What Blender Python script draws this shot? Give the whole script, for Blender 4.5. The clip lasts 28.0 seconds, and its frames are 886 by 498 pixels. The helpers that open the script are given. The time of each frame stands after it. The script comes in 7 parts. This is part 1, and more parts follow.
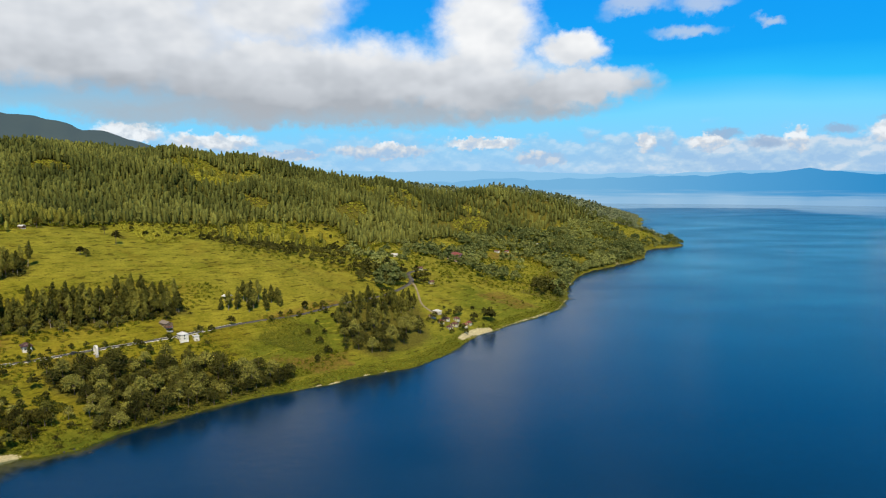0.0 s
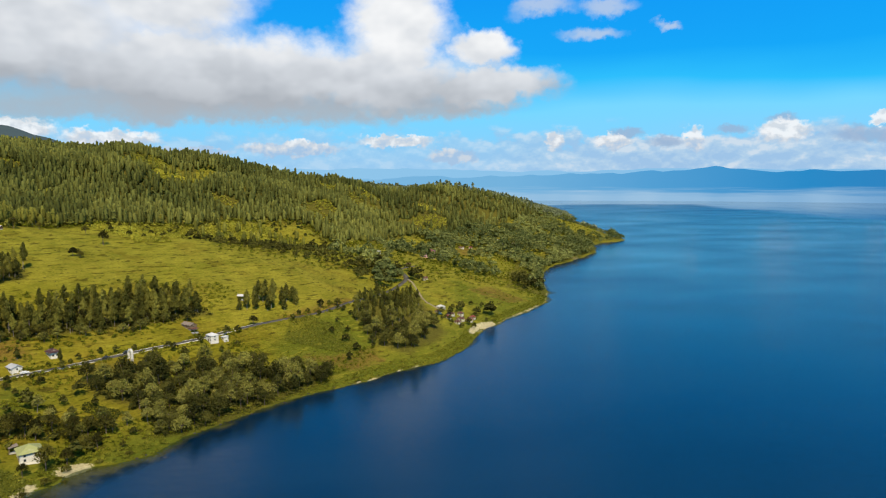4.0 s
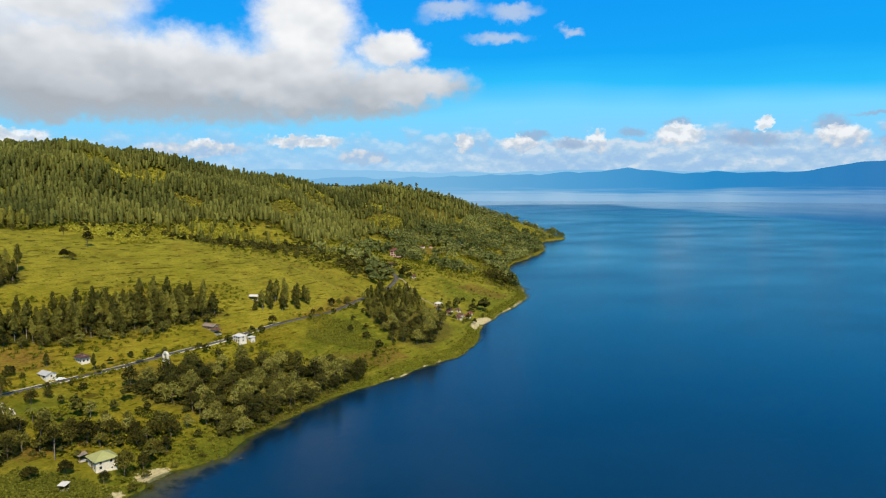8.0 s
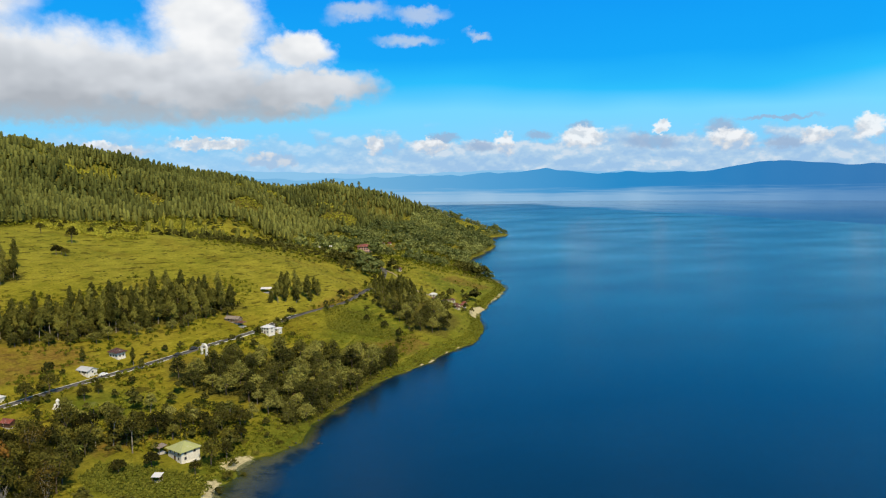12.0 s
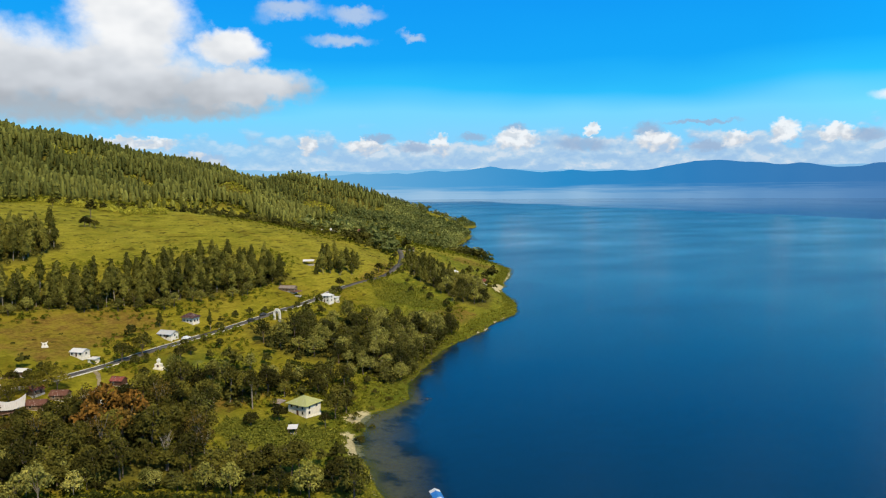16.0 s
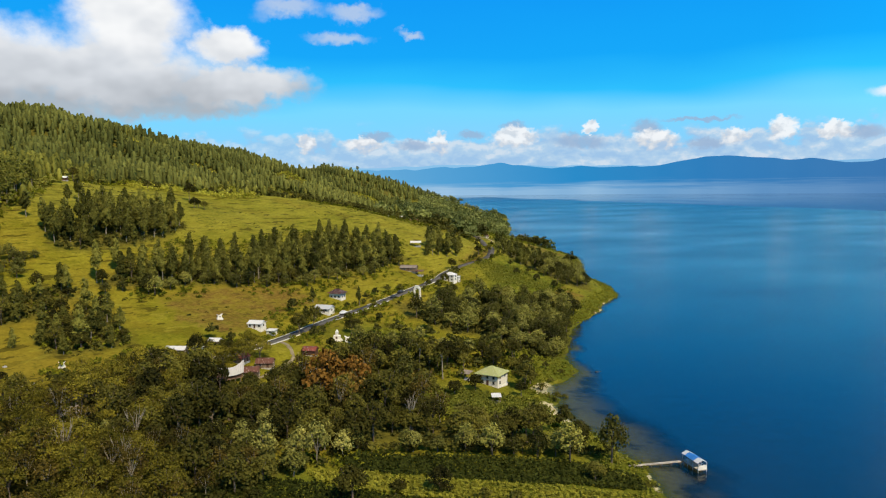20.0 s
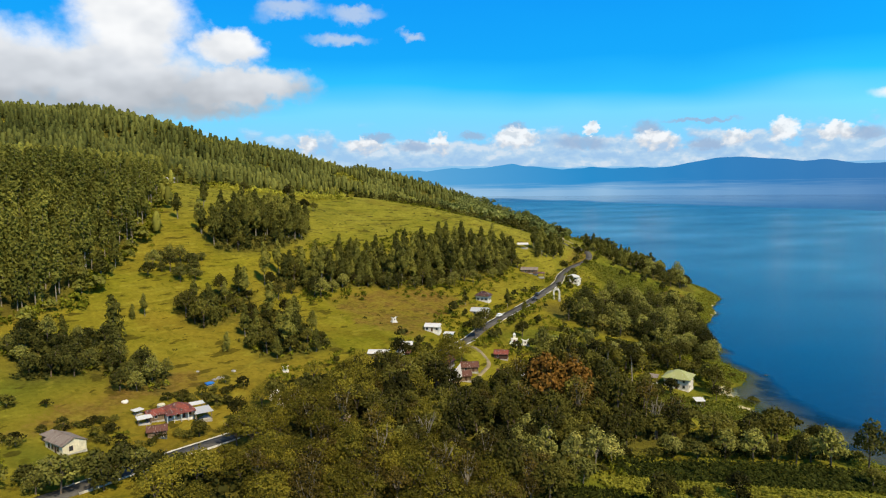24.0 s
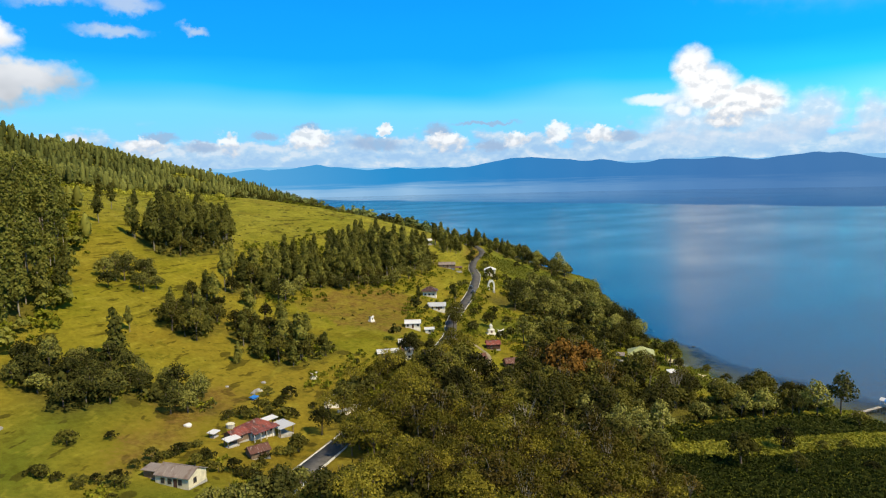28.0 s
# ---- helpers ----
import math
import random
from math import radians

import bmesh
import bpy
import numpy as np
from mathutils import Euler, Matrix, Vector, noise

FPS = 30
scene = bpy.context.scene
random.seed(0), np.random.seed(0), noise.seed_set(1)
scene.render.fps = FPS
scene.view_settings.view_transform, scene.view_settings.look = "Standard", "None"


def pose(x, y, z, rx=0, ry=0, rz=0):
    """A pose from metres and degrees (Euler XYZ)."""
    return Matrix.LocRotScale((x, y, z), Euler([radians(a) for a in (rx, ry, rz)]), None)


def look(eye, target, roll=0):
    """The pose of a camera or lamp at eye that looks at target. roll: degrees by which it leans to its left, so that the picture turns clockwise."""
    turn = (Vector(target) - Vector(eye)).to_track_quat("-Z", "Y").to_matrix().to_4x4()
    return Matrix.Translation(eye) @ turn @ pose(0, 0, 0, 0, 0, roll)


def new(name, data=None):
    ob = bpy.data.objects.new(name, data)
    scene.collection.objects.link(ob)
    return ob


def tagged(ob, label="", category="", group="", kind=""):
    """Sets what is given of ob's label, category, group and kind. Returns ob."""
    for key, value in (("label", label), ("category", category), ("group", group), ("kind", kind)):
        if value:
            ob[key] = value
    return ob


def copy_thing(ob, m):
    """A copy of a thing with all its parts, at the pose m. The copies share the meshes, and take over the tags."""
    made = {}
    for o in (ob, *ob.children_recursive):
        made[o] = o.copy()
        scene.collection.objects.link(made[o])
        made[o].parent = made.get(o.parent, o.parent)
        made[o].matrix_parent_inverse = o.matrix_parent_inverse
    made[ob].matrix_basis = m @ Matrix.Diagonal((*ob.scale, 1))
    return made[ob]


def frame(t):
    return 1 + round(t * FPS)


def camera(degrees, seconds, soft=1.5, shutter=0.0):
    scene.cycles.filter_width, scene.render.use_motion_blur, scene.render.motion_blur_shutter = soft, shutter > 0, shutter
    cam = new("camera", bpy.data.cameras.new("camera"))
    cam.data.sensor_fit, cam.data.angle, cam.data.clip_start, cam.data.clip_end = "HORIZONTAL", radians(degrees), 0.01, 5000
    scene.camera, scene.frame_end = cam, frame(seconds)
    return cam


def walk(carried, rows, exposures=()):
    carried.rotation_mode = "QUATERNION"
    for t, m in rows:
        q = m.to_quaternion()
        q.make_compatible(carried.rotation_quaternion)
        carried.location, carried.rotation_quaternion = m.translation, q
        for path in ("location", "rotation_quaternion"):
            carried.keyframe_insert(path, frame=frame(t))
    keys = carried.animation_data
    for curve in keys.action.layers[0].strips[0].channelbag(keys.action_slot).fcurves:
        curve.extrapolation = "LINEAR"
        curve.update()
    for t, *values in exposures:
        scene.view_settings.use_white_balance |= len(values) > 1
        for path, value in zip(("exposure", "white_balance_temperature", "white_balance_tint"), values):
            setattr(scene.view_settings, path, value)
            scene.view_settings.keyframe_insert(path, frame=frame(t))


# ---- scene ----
cam = camera(65.2, 28.0, 1.15)
PATH = [
    (0, (1.742, 1.295, 119.611), (1.746, 3.287, 119.425), -0.1),
    (0.5, (-7.684, 0.625, 119.413), (-7.66, 2.616, 119.227), -0.2),
    (1, (-16.879, -0.339, 119.261), (-16.831, 1.652, 119.075), -0.2),
    (1.5, (-26.296, -1.044, 119.596), (-26.2, 0.944, 119.408), -0.2),
    (2, (-35.875, -2.096, 119.845), (-35.732, -0.11, 119.655), -0.2),
    (2.5, (-44.679, -3.151, 119.932), (-44.505, -1.168, 119.741), -0.2),
    (3, (-53.422, -2.363, 119.373), (-53.226, -0.382, 119.183), -0.2),
    (3.5, (-62.945, -2.505, 119.27), (-62.716, -0.528, 119.078), -0.2),
    (5.5, (-99.065, -1.73, 119.119), (-98.766, 0.238, 118.928), -0.2),
    (6, (-108.057, -0.653, 118.925), (-107.713, 1.308, 118.734), -0.2),
    (6.5, (-117.441, 0.077, 118.396), (-117.036, 2.026, 118.204), -0.2),
    (7, (-126.385, 0.44, 117.987), (-125.941, 2.381, 117.795), -0.3),
    (7.5, (-135.379, 1.229, 117.808), (-134.913, 3.164, 117.617), -0.2),
    (8, (-144.022, 2.446, 117.362), (-143.522, 4.373, 117.172), -0.2),
    (8.5, (-152.831, 3.851, 116.897), (-152.299, 5.77, 116.708), -0.2),
    (9, (-161.494, 5.23, 116.39), (-160.934, 7.141, 116.202), -0.2),
    (9.5, (-169.943, 6.707, 115.86), (-169.354, 8.609, 115.673), -0.1),
    (10, (-178.638, 8.401, 115.103), (-178.02, 10.294, 114.918), -0.1),
    (10.5, (-186.905, 10.575, 114.202), (-186.27, 12.462, 114.018), -0.2),
    (11, (-195.121, 12.748, 112.721), (-194.458, 14.626, 112.537), -0.4),
    (11.5, (-203.645, 14.901, 111.276), (-202.953, 16.768, 111.09), -0.5),
    (12, (-212.214, 17.286, 108.946), (-211.474, 19.135, 108.761), -0.6),
    (12.5, (-220.368, 19.637, 106.445), (-219.568, 21.461, 106.262), -0.6),
    (14.5, (-255.662, 33.386, 95.801), (-254.748, 35.157, 95.626), -0.4),
    (15, (-263.922, 37.265, 93.728), (-263.008, 39.035, 93.552), -0.3),
    (15.5, (-271.795, 41.372, 91.235), (-270.883, 43.143, 91.056), -0.4),
    (16, (-279.284, 46.213, 89.332), (-278.375, 47.985, 89.149), -0.5),
    (16.5, (-286.96, 50.553, 87.024), (-286.053, 52.326, 86.841), -0.6),
    (17, (-295.162, 54.955, 85.16), (-294.252, 56.727, 84.976), -0.6),
    (17.5, (-302.84, 59.216, 83.526), (-301.931, 60.988, 83.341), -0.6),
    (18, (-310.881, 63.523, 82.008), (-309.97, 65.294, 81.823), -0.6),
    (18.5, (-318.481, 67.737, 80.758), (-317.572, 69.508, 80.57), -0.6),
    (19, (-326.346, 72.12, 79.411), (-325.436, 73.891, 79.221), -0.6),
    (19.5, (-334.411, 76.29, 78.788), (-333.499, 78.059, 78.6), -0.7),
    (20, (-342.151, 80.144, 79.011), (-341.239, 81.914, 78.822), -0.6),
    (20.5, (-349.598, 84.23, 79.256), (-348.687, 86.001, 79.065), -0.7),
    (21, (-356.709, 88.203, 79.344), (-355.8, 89.974, 79.154), -0.7),
    (21.5, (-364.047, 92.12, 79.475), (-363.14, 93.893, 79.285), -0.7),
    (23.5, (-394.761, 109.789, 80.003), (-393.851, 111.561, 79.816), -0.6),
    (24, (-402.271, 113.999, 79.992), (-401.361, 115.771, 79.806), -0.6),
    (24.5, (-410.14, 118.724, 80.023), (-409.199, 120.479, 79.837), -0.6),
    (25, (-417.788, 123.591, 79.657), (-416.785, 125.311, 79.471), -0.7),
    (25.5, (-424.964, 128.598, 79.416), (-423.891, 130.275, 79.23), -0.8),
    (26, (-431.981, 133.737, 79.207), (-430.838, 135.367, 79.021), -1.0),
    (26.5, (-438.532, 138.72, 79.103), (-437.319, 140.299, 78.914), -1.1),
    (27, (-444.802, 143.91, 78.912), (-443.523, 145.436, 78.722), -1.2),
    (27.5, (-451.001, 149.375, 78.768), (-449.668, 150.853, 78.576), -1.3),
    (28, (-457.04, 154.666, 78.5), (-455.663, 156.103, 78.308), -1.3),
]
walk(cam, [(t, look(eye, target, roll)) for t, eye, target, roll in PATH], [(0.0, 0.0), (22.0, 0.02), (25.0, 0.08), (28.0, 0.12)])

# ---------------------------------------------------------------- light: numbers to tune
WORLD_STRENGTH = 0.12
SUN_POWER = 5.0
SKY_ARC = ((0.0, (0.27, 0.53, 0.77)), (0.06, (0.20, 0.54, 0.82)), (0.14, (0.15, 0.59, 0.88)), (0.19, (0.015, 0.45, 0.84)), (0.25, (0.0, 0.335, 0.81)), (0.36, (0.0, 0.285, 0.79)), (1.0, (0.03, 0.14, 0.36)))
CLOUD_DARK, CLOUD_MID, CLOUD_LIT, LOW_DARK = (3.5, 3.8, 4.2), (5.6, 5.9, 6.3), (7.7, 7.8, 7.9), (3.2, 4.6, 6.4)
WATER_A, WATER_B = (0.0005, 0.0117, 0.030), (0.0010, 0.0200, 0.051)
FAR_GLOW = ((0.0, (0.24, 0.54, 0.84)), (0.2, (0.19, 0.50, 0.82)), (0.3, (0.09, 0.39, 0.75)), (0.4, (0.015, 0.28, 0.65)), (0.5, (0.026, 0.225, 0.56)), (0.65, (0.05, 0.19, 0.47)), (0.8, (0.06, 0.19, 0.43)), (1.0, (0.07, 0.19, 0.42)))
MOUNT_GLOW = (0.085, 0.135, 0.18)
# pale tone painted on the far range's foot
FOOT_GLOW = (0.44, 0.66, 0.88)
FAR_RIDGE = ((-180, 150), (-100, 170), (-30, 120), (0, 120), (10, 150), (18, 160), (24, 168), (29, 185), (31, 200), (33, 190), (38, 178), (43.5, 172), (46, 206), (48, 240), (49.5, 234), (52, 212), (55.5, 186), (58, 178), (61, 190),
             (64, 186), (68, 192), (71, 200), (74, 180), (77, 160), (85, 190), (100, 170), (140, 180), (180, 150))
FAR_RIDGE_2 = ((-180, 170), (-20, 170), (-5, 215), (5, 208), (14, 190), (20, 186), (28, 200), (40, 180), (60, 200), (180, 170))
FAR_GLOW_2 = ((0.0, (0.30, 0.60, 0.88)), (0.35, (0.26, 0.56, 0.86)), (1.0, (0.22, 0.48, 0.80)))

# ---------------------------------------------------------------- world, sun
SUN_AZ, SUN_EL = 172.0, 50.0          # degrees, clockwise from +y, and above the horizon


class Nodes:
    """Small helper for writing node trees."""

    def __init__(self, tree):
        self.t = tree
        tree.nodes.clear()

    def add(self, kind, ins=(), **props):
        n = self.t.nodes.new(kind)
        for k, v in props.items():
            if k == "operation":
                n.operation = v
            elif k == "blend_type":
                n.blend_type = v
            elif k == "data_type":
                n.data_type = v
            elif k == "attribute_name":
                n.attribute_name = v
            elif k == "noise_dimensions":
                n.noise_dimensions = v
            elif k == "interpolation_type":
                n.interpolation_type = v
        for i, v in (ins.items() if isinstance(ins, dict) else enumerate(ins)):
            if v is None:
                continue
            if isinstance(v, bpy.types.NodeSocket):
                self.t.links.new(v, n.inputs[i])
            else:
                n.inputs[i].default_value = v
        return n

    def m(self, op, a, b=None, c=None):
        return self.add("ShaderNodeMath", (a, b, c), operation=op).outputs[0]

    def v(self, op, a, b=None):
        n = self.add("ShaderNodeVectorMath", (a, b), operation=op)
        return n.outputs["Value"] if op in ("LENGTH", "DOT_PRODUCT", "DISTANCE") else n.outputs[0]

    def vec(self, x, y, z=0.0):
        return self.add("ShaderNodeCombineXYZ", (x, y, z)).outputs[0]

    def step(self, x, lo, hi, a=0.0, b=1.0):
        return self.add("ShaderNodeMapRange", (x, lo, hi, a, b), interpolation_type="SMOOTHSTEP").outputs[0]

    def lin(self, x, lo, hi, a=0.0, b=1.0):
        return self.add("ShaderNodeMapRange", (x, lo, hi, a, b), interpolation_type="LINEAR").outputs[0]

    def noise(self, vec, scale, detail=3.0, rough=0.55, color=False, distort=0.0):
        n = self.add("ShaderNodeTexNoise", {"Vector": vec, "Scale": scale, "Detail": detail, "Roughness": rough, "Distortion": distort})
        return n.outputs["Color" if color else "Fac"]

    def mix(self, f, a, b, blend="MIX"):
        n = self.t.nodes.new("ShaderNodeMix")
        n.data_type, n.blend_type, n.clamp_factor = "RGBA", blend, True
        for i, v in ((0, f), (6, a), (7, b)):
            if isinstance(v, bpy.types.NodeSocket):
                self.t.links.new(v, n.inputs[i])
            else:
                n.inputs[i].default_value = (*v, 1.0) if isinstance(v, tuple) and len(v) == 3 else v
        return n.outputs[2]

    def ramp(self, x, stops):
        n = self.t.nodes.new("ShaderNodeValToRGB")
        e = n.color_ramp.elements
        while len(e) < len(stops):
            e.new(0.5)
        for k, (p, c) in zip(e, stops):
            k.position, k.color = p, (*c, 1.0)
        self.t.links.new(x, n.inputs[0])
        return n.outputs[0]


world = bpy.data.worlds.new("world")
scene.world = world
world.use_nodes = True
N = Nodes(world.node_tree)
geo = N.add("ShaderNodeTexCoord").outputs["Generated"]
sep = N.add("ShaderNodeSeparateXYZ", (geo,))
dx, dy, dz = sep.outputs
az = N.m("MULTIPLY", N.m("ARCTAN2", dx, dy), 57.29578)
el = N.m("MULTIPLY", N.m("ARCSINE", dz), 57.29578)

sky = world.node_tree.nodes.new("ShaderNodeTexSky")
sky.sky_type, sky.sun_disc = "NISHITA", False
sky.sun_elevation, sky.sun_rotation = radians(SUN_EL), radians(SUN_AZ)
sky.air_density, sky.dust_density, sky.ozone_density = 1.0, 0.3, 2.0
arc = N.ramp(N.lin(N.m("ADD", el, N.lin(N.noise(N.vec(N.m("MULTIPLY", az, 0.05), N.m("MULTIPLY", el, 0.2)), 1.0, 2.0), 0.2, 0.8, -0.9, 0.9)), 0.0, 40.0), SKY_ARC)
blue = N.mix(0.975, sky.outputs[0], N.v("MULTIPLY", arc, N.vec(10.0, N.lin(az, 52.0, 72.0, 9.6, 11.6), N.lin(az, 52.0, 72.0, 9.8, 11.2))))

# clouds: soft bodies at their bearings and heights, in degrees, frayed by noise
flat = N.vec(az, el)
half = (0.5, 0.5, 0.5)
warp = N.v("SUBTRACT", N.noise(N.v("MULTIPLY", flat, (1.0, 1.35, 1.0)), 0.22, 3.0, 0.5, color=True), half)
warp2 = N.v("SUBTRACT", N.noise(N.v("MULTIPLY", flat, (1.0, 1.2, 1.0)), 0.75, 4.0, 0.55, color=True), half)
warp3 = N.v("SUBTRACT", N.noise(N.v("MULTIPLY", flat, (1.0, 1.2, 1.0)), 2.2, 3.0, 0.55, color=True), half)


def bank(bodies, w, w2, w3):
    p = flat
    for noise_, k in ((warp, w), (warp2, w2), (warp3, w3)):
        p = N.v("ADD", p, N.v("MULTIPLY", noise_, (k, k, 0.0)))
    best = None
    for a, e, ra, re in bodies:
        r = N.m("SUBTRACT", 1.0, N.v("LENGTH", N.v("MULTIPLY", N.v("SUBTRACT", p, (a, e, 0.0)), (1 / ra, 1 / re, 0.0))))
        best = r if best is None else N.add("ShaderNodeMath", (best, r, 0.12), operation="SMOOTH_MAX").outputs[0]
    return best


great = bank(((-28.7, 11.5, 18, 6.4), (-10.7, 8.4, 18, 3.9), (-13.7, 14.5, 7, 5), (3.8, 12.5, 4.6, 5.2), (10.5, 10.7, 2.9, 1.9),
              (10.8, 7.6, 6.6, 2.0), (1.3, 8.2, 10, 3.2), (-58.7, 14, 22, 8)), 3.0, 2.0, 0.45)
under = bank(((-12.7, 5.5, 24, 1.3), (5.3, 5.9, 9, 1.0), (14.3, 7.6, 3.0, 0.6)), 1.6, 1.6, 0.5)
tower = bank(((63.6, 8.0, 1.6, 1.9), (64.8, 6.6, 2.3, 2.0), (67.6, 5.5, 2.8, 1.6), (66.0, 4.4, 1.6, 1.3), (80, 4.6, 4, 2.0)), 0.6, 1.0, 0.35)
foot = bank(((63.5, 3.6, 4.6, 1.9), (62.6, 5.2, 2.0, 1.7), (69.0, 3.6, 5.0, 2.0), (72.0, 4.4, 2.6, 2.0), (75.4, 4.0, 1.3, 2.1), (79.0, 3.2, 6.0, 1.6)), 0.7, 1.1, 0.5)
shelf = bank(((60.6, 6.0, 2.2, 0.5), (62.9, 5.0, 0.6, 0.4)), 0.4, 0.5, 0.3)
puffs = bank(((-5.0, 2.7, 5.0, 0.7), (3.5, 3.3, 3.6, 0.6), (-18.0, 3.3, 4.0, 0.8), (-24.0, 4.0, 3.0, 0.9), (8.0, 2.1, 2.4, 0.8), (16.3, 3.2, 0.9, 0.9), (21.0, 3.1, 1.8, 0.7), (27.0, 3.3, 0.9, 1.2), (33.2, 3.7, 2.0, 1.1), (39.3, 4.4, 0.8, 0.5),
              (44.2, 3.2, 2.0, 0.9), (50.0, 3.3, 1.2, 0.8), (53.2, 3.8, 1.2, 1.1), (56.6, 3.5, 1.4, 0.8), (-12.5, 2.4, 3.5, 0.5)), 0.6, 1.2, 1.0)
wisps = bank(((15.3, 13.6, 3.2, 0.9), (20.3, 13.3, 2.6, 0.8), (19.3, 11.4, 2.8, 0.7), (24.5, 11.6, 1.2, 0.5)), 2.5, 1.6, 0.6)


def field(lift):
    return N.noise(N.v("MULTIPLY", N.v("ADD", flat, (0.0, lift, 0.0)), (0.5, 0.8, 1.0)), 0.8, 5.0, 0.55)


low_n, low_up = field(0.0), field(0.45)
low = N.m("MULTIPLY", N.step(N.m("SUBTRACT", low_n, N.lin(el, 1.4, 4.8, -0.30, 0.20)), 0.38, 0.54), N.m("MULTIPLY", N.m("MULTIPLY", N.step(el, 0.2, 1.0), N.step(el, 5.2, 3.6)), N.step(az, 4.0, 24.0, 0.45, 1.0)))
caps = bank(((22.0, 3.8, 1.7, 0.45), (29.7, 3.9, 1.3, 0.4), (33.0, 4.6, 1.3, 0.45), (38.4, 3.3, 2.6, 0.8), (43.6, 4.1, 1.3, 0.8), (47.5, 4.7, 3.2, 0.2), (25.0, 3.1, 1.6, 0.5), (48.0, 2.9, 1.8, 0.5), (58.5, 3.3, 2.0, 0.6)), 0.5, 0.9, 0.6)
low_lit = N.lin(N.m("SUBTRACT", low_n, low_up), -0.08, 0.12)
high_n = N.noise(N.v("MULTIPLY", flat, (1.0, 1.3, 1.0)), 0.09, 6.0, 0.6)
high = N.m("MULTIPLY", N.step(el, 17.0, 24.0), N.m("MULTIPLY", N.step(high_n, 0.52, 0.66), N.step(az, 30.0, -10.0, 0.25, 1.0)))
over = N.m("MULTIPLY", N.step(bank(((78, 20, 18, 9), (94, 22, 22, 12)), 4.0, 3.0, 0.5), -0.15, 0.6), N.step(el, 10.5, 14.0))

lump = N.noise(N.v("MULTIPLY", flat, (1.0, 1.5, 1.0)), 0.17, 3.0, 0.5)
lump_up = N.noise(N.v("MULTIPLY", N.v("ADD", flat, (0.5, 1.0, 0.0)), (1.0, 1.5, 1.0)), 0.17, 3.0, 0.5)
edge = N.step(great, 0.45, 0.05)
great_white = N.m("ADD", N.lin(el, 5.8, 10.5, -0.06, 0.68), N.m("ADD", N.lin(N.m("SUBTRACT", lump, lump_up), -0.12, 0.12, -0.13, 0.16), N.lin(az, -26.0, 3.0, -0.14, 0.12)))
great_white = N.m("ADD", great_white, N.m("MULTIPLY", edge, N.lin(el, 7.0, 10.0, -0.12, 0.16)))
great_col = N.ramp(great_white, ((0.0, CLOUD_DARK), (0.52, CLOUD_MID), (0.95, CLOUD_LIT)))
puff_lump = N.noise(N.v("MULTIPLY", flat, (1.0, 1.2, 1.0)), 0.9, 4.0, 0.5)
puff_up = N.noise(N.v("MULTIPLY", N.v("ADD", flat, (-0.2, 0.4, 0.0)), (1.0, 1.2, 1.0)), 0.9, 4.0, 0.5)
relief = N.lin(N.m("SUBTRACT", puff_lump, puff_up), -0.14, 0.14, -0.3, 0.35)
puff_col = N.ramp(N.m("ADD", N.lin(el, 2.2, 4.0, 0.05, 0.85), relief), ((0.0, LOW_DARK), (0.5, CLOUD_MID), (0.9, CLOUD_LIT)))
tower_col = N.ramp(N.m("ADD", N.lin(el, 3.0, 6.2, 0.15, 0.9), relief), ((0.0, LOW_DARK), (0.5, CLOUD_MID), (0.85, CLOUD_LIT)))
col = blue
col = N.mix(N.m("MULTIPLY", low, 0.85), col, N.ramp(low_lit, ((0.0, (3.0, 4.5, 6.5)), (0.6, (4.0, 5.3, 6.7)), (1.0, (5.6, 6.2, 6.9)))))
col = N.mix(N.m("MULTIPLY", N.step(caps, -0.1, 0.6), 0.75), col, (2.7, 3.7, 5.3))
col = N.mix(N.m("MULTIPLY", N.step(puffs, 0.0, 0.4), 0.9), col, puff_col)
col = N.mix(N.m("MULTIPLY", N.step(wisps, -0.1, 0.75), 0.6), col, CLOUD_MID)
col = N.mix(N.m("MULTIPLY", N.step(foot, -0.1, 0.7), 0.82), col, N.ramp(N.m("ADD", N.lin(el, 2.0, 5.5, 0.1, 0.6), relief), ((0.0, (4.2, 5.4, 6.8)), (0.6, (5.4, 6.1, 7.0)), (1.0, CLOUD_LIT))))
col = N.mix(N.m("MULTIPLY", N.step(shelf, -0.1, 0.5), 0.8), col, CLOUD_LIT)
col = N.mix(N.step(tower, -0.12, 0.42), col, tower_col)
col = N.mix(N.m("MULTIPLY", high, 0.8), col, CLOUD_MID)
col = N.mix(N.m("MULTIPLY", over, 0.85), col, CLOUD_MID)
col = N.mix(N.m("MULTIPLY", N.step(under, -0.1, 0.6), 0.75), col, CLOUD_DARK)
col = N.mix(N.step(great, -0.12, 0.46), col, great_col)
bg = N.add("ShaderNodeBackground", (col, WORLD_STRENGTH))
N.add("ShaderNodeOutputWorld", (bg.outputs[0],))
world.cycles.sampling_method = "MANUAL"
world.cycles.sample_map_resolution = 512

sun = new("sun", bpy.data.lights.new("sun", "SUN"))
sun.data.energy, sun.data.angle, sun.data.color = SUN_POWER, radians(0.6), (1.0, 0.86, 0.60)
sx, sy, sz = (math.sin(radians(SUN_AZ)) * math.cos(radians(SUN_EL)), math.cos(radians(SUN_AZ)) * math.cos(radians(SUN_EL)), math.sin(radians(SUN_EL)))
sun.matrix_world = look((sx * 600, sy * 600, sz * 600), (0, 0, 0))

# ---------------------------------------------------------------- materials
def material(name):
    mat = bpy.data.materials.new(name)
    mat.use_nodes = True
    return mat, Nodes(mat.node_tree)


def finish(N, shader, bump=None):
    N.add("ShaderNodeOutputMaterial", (shader,))


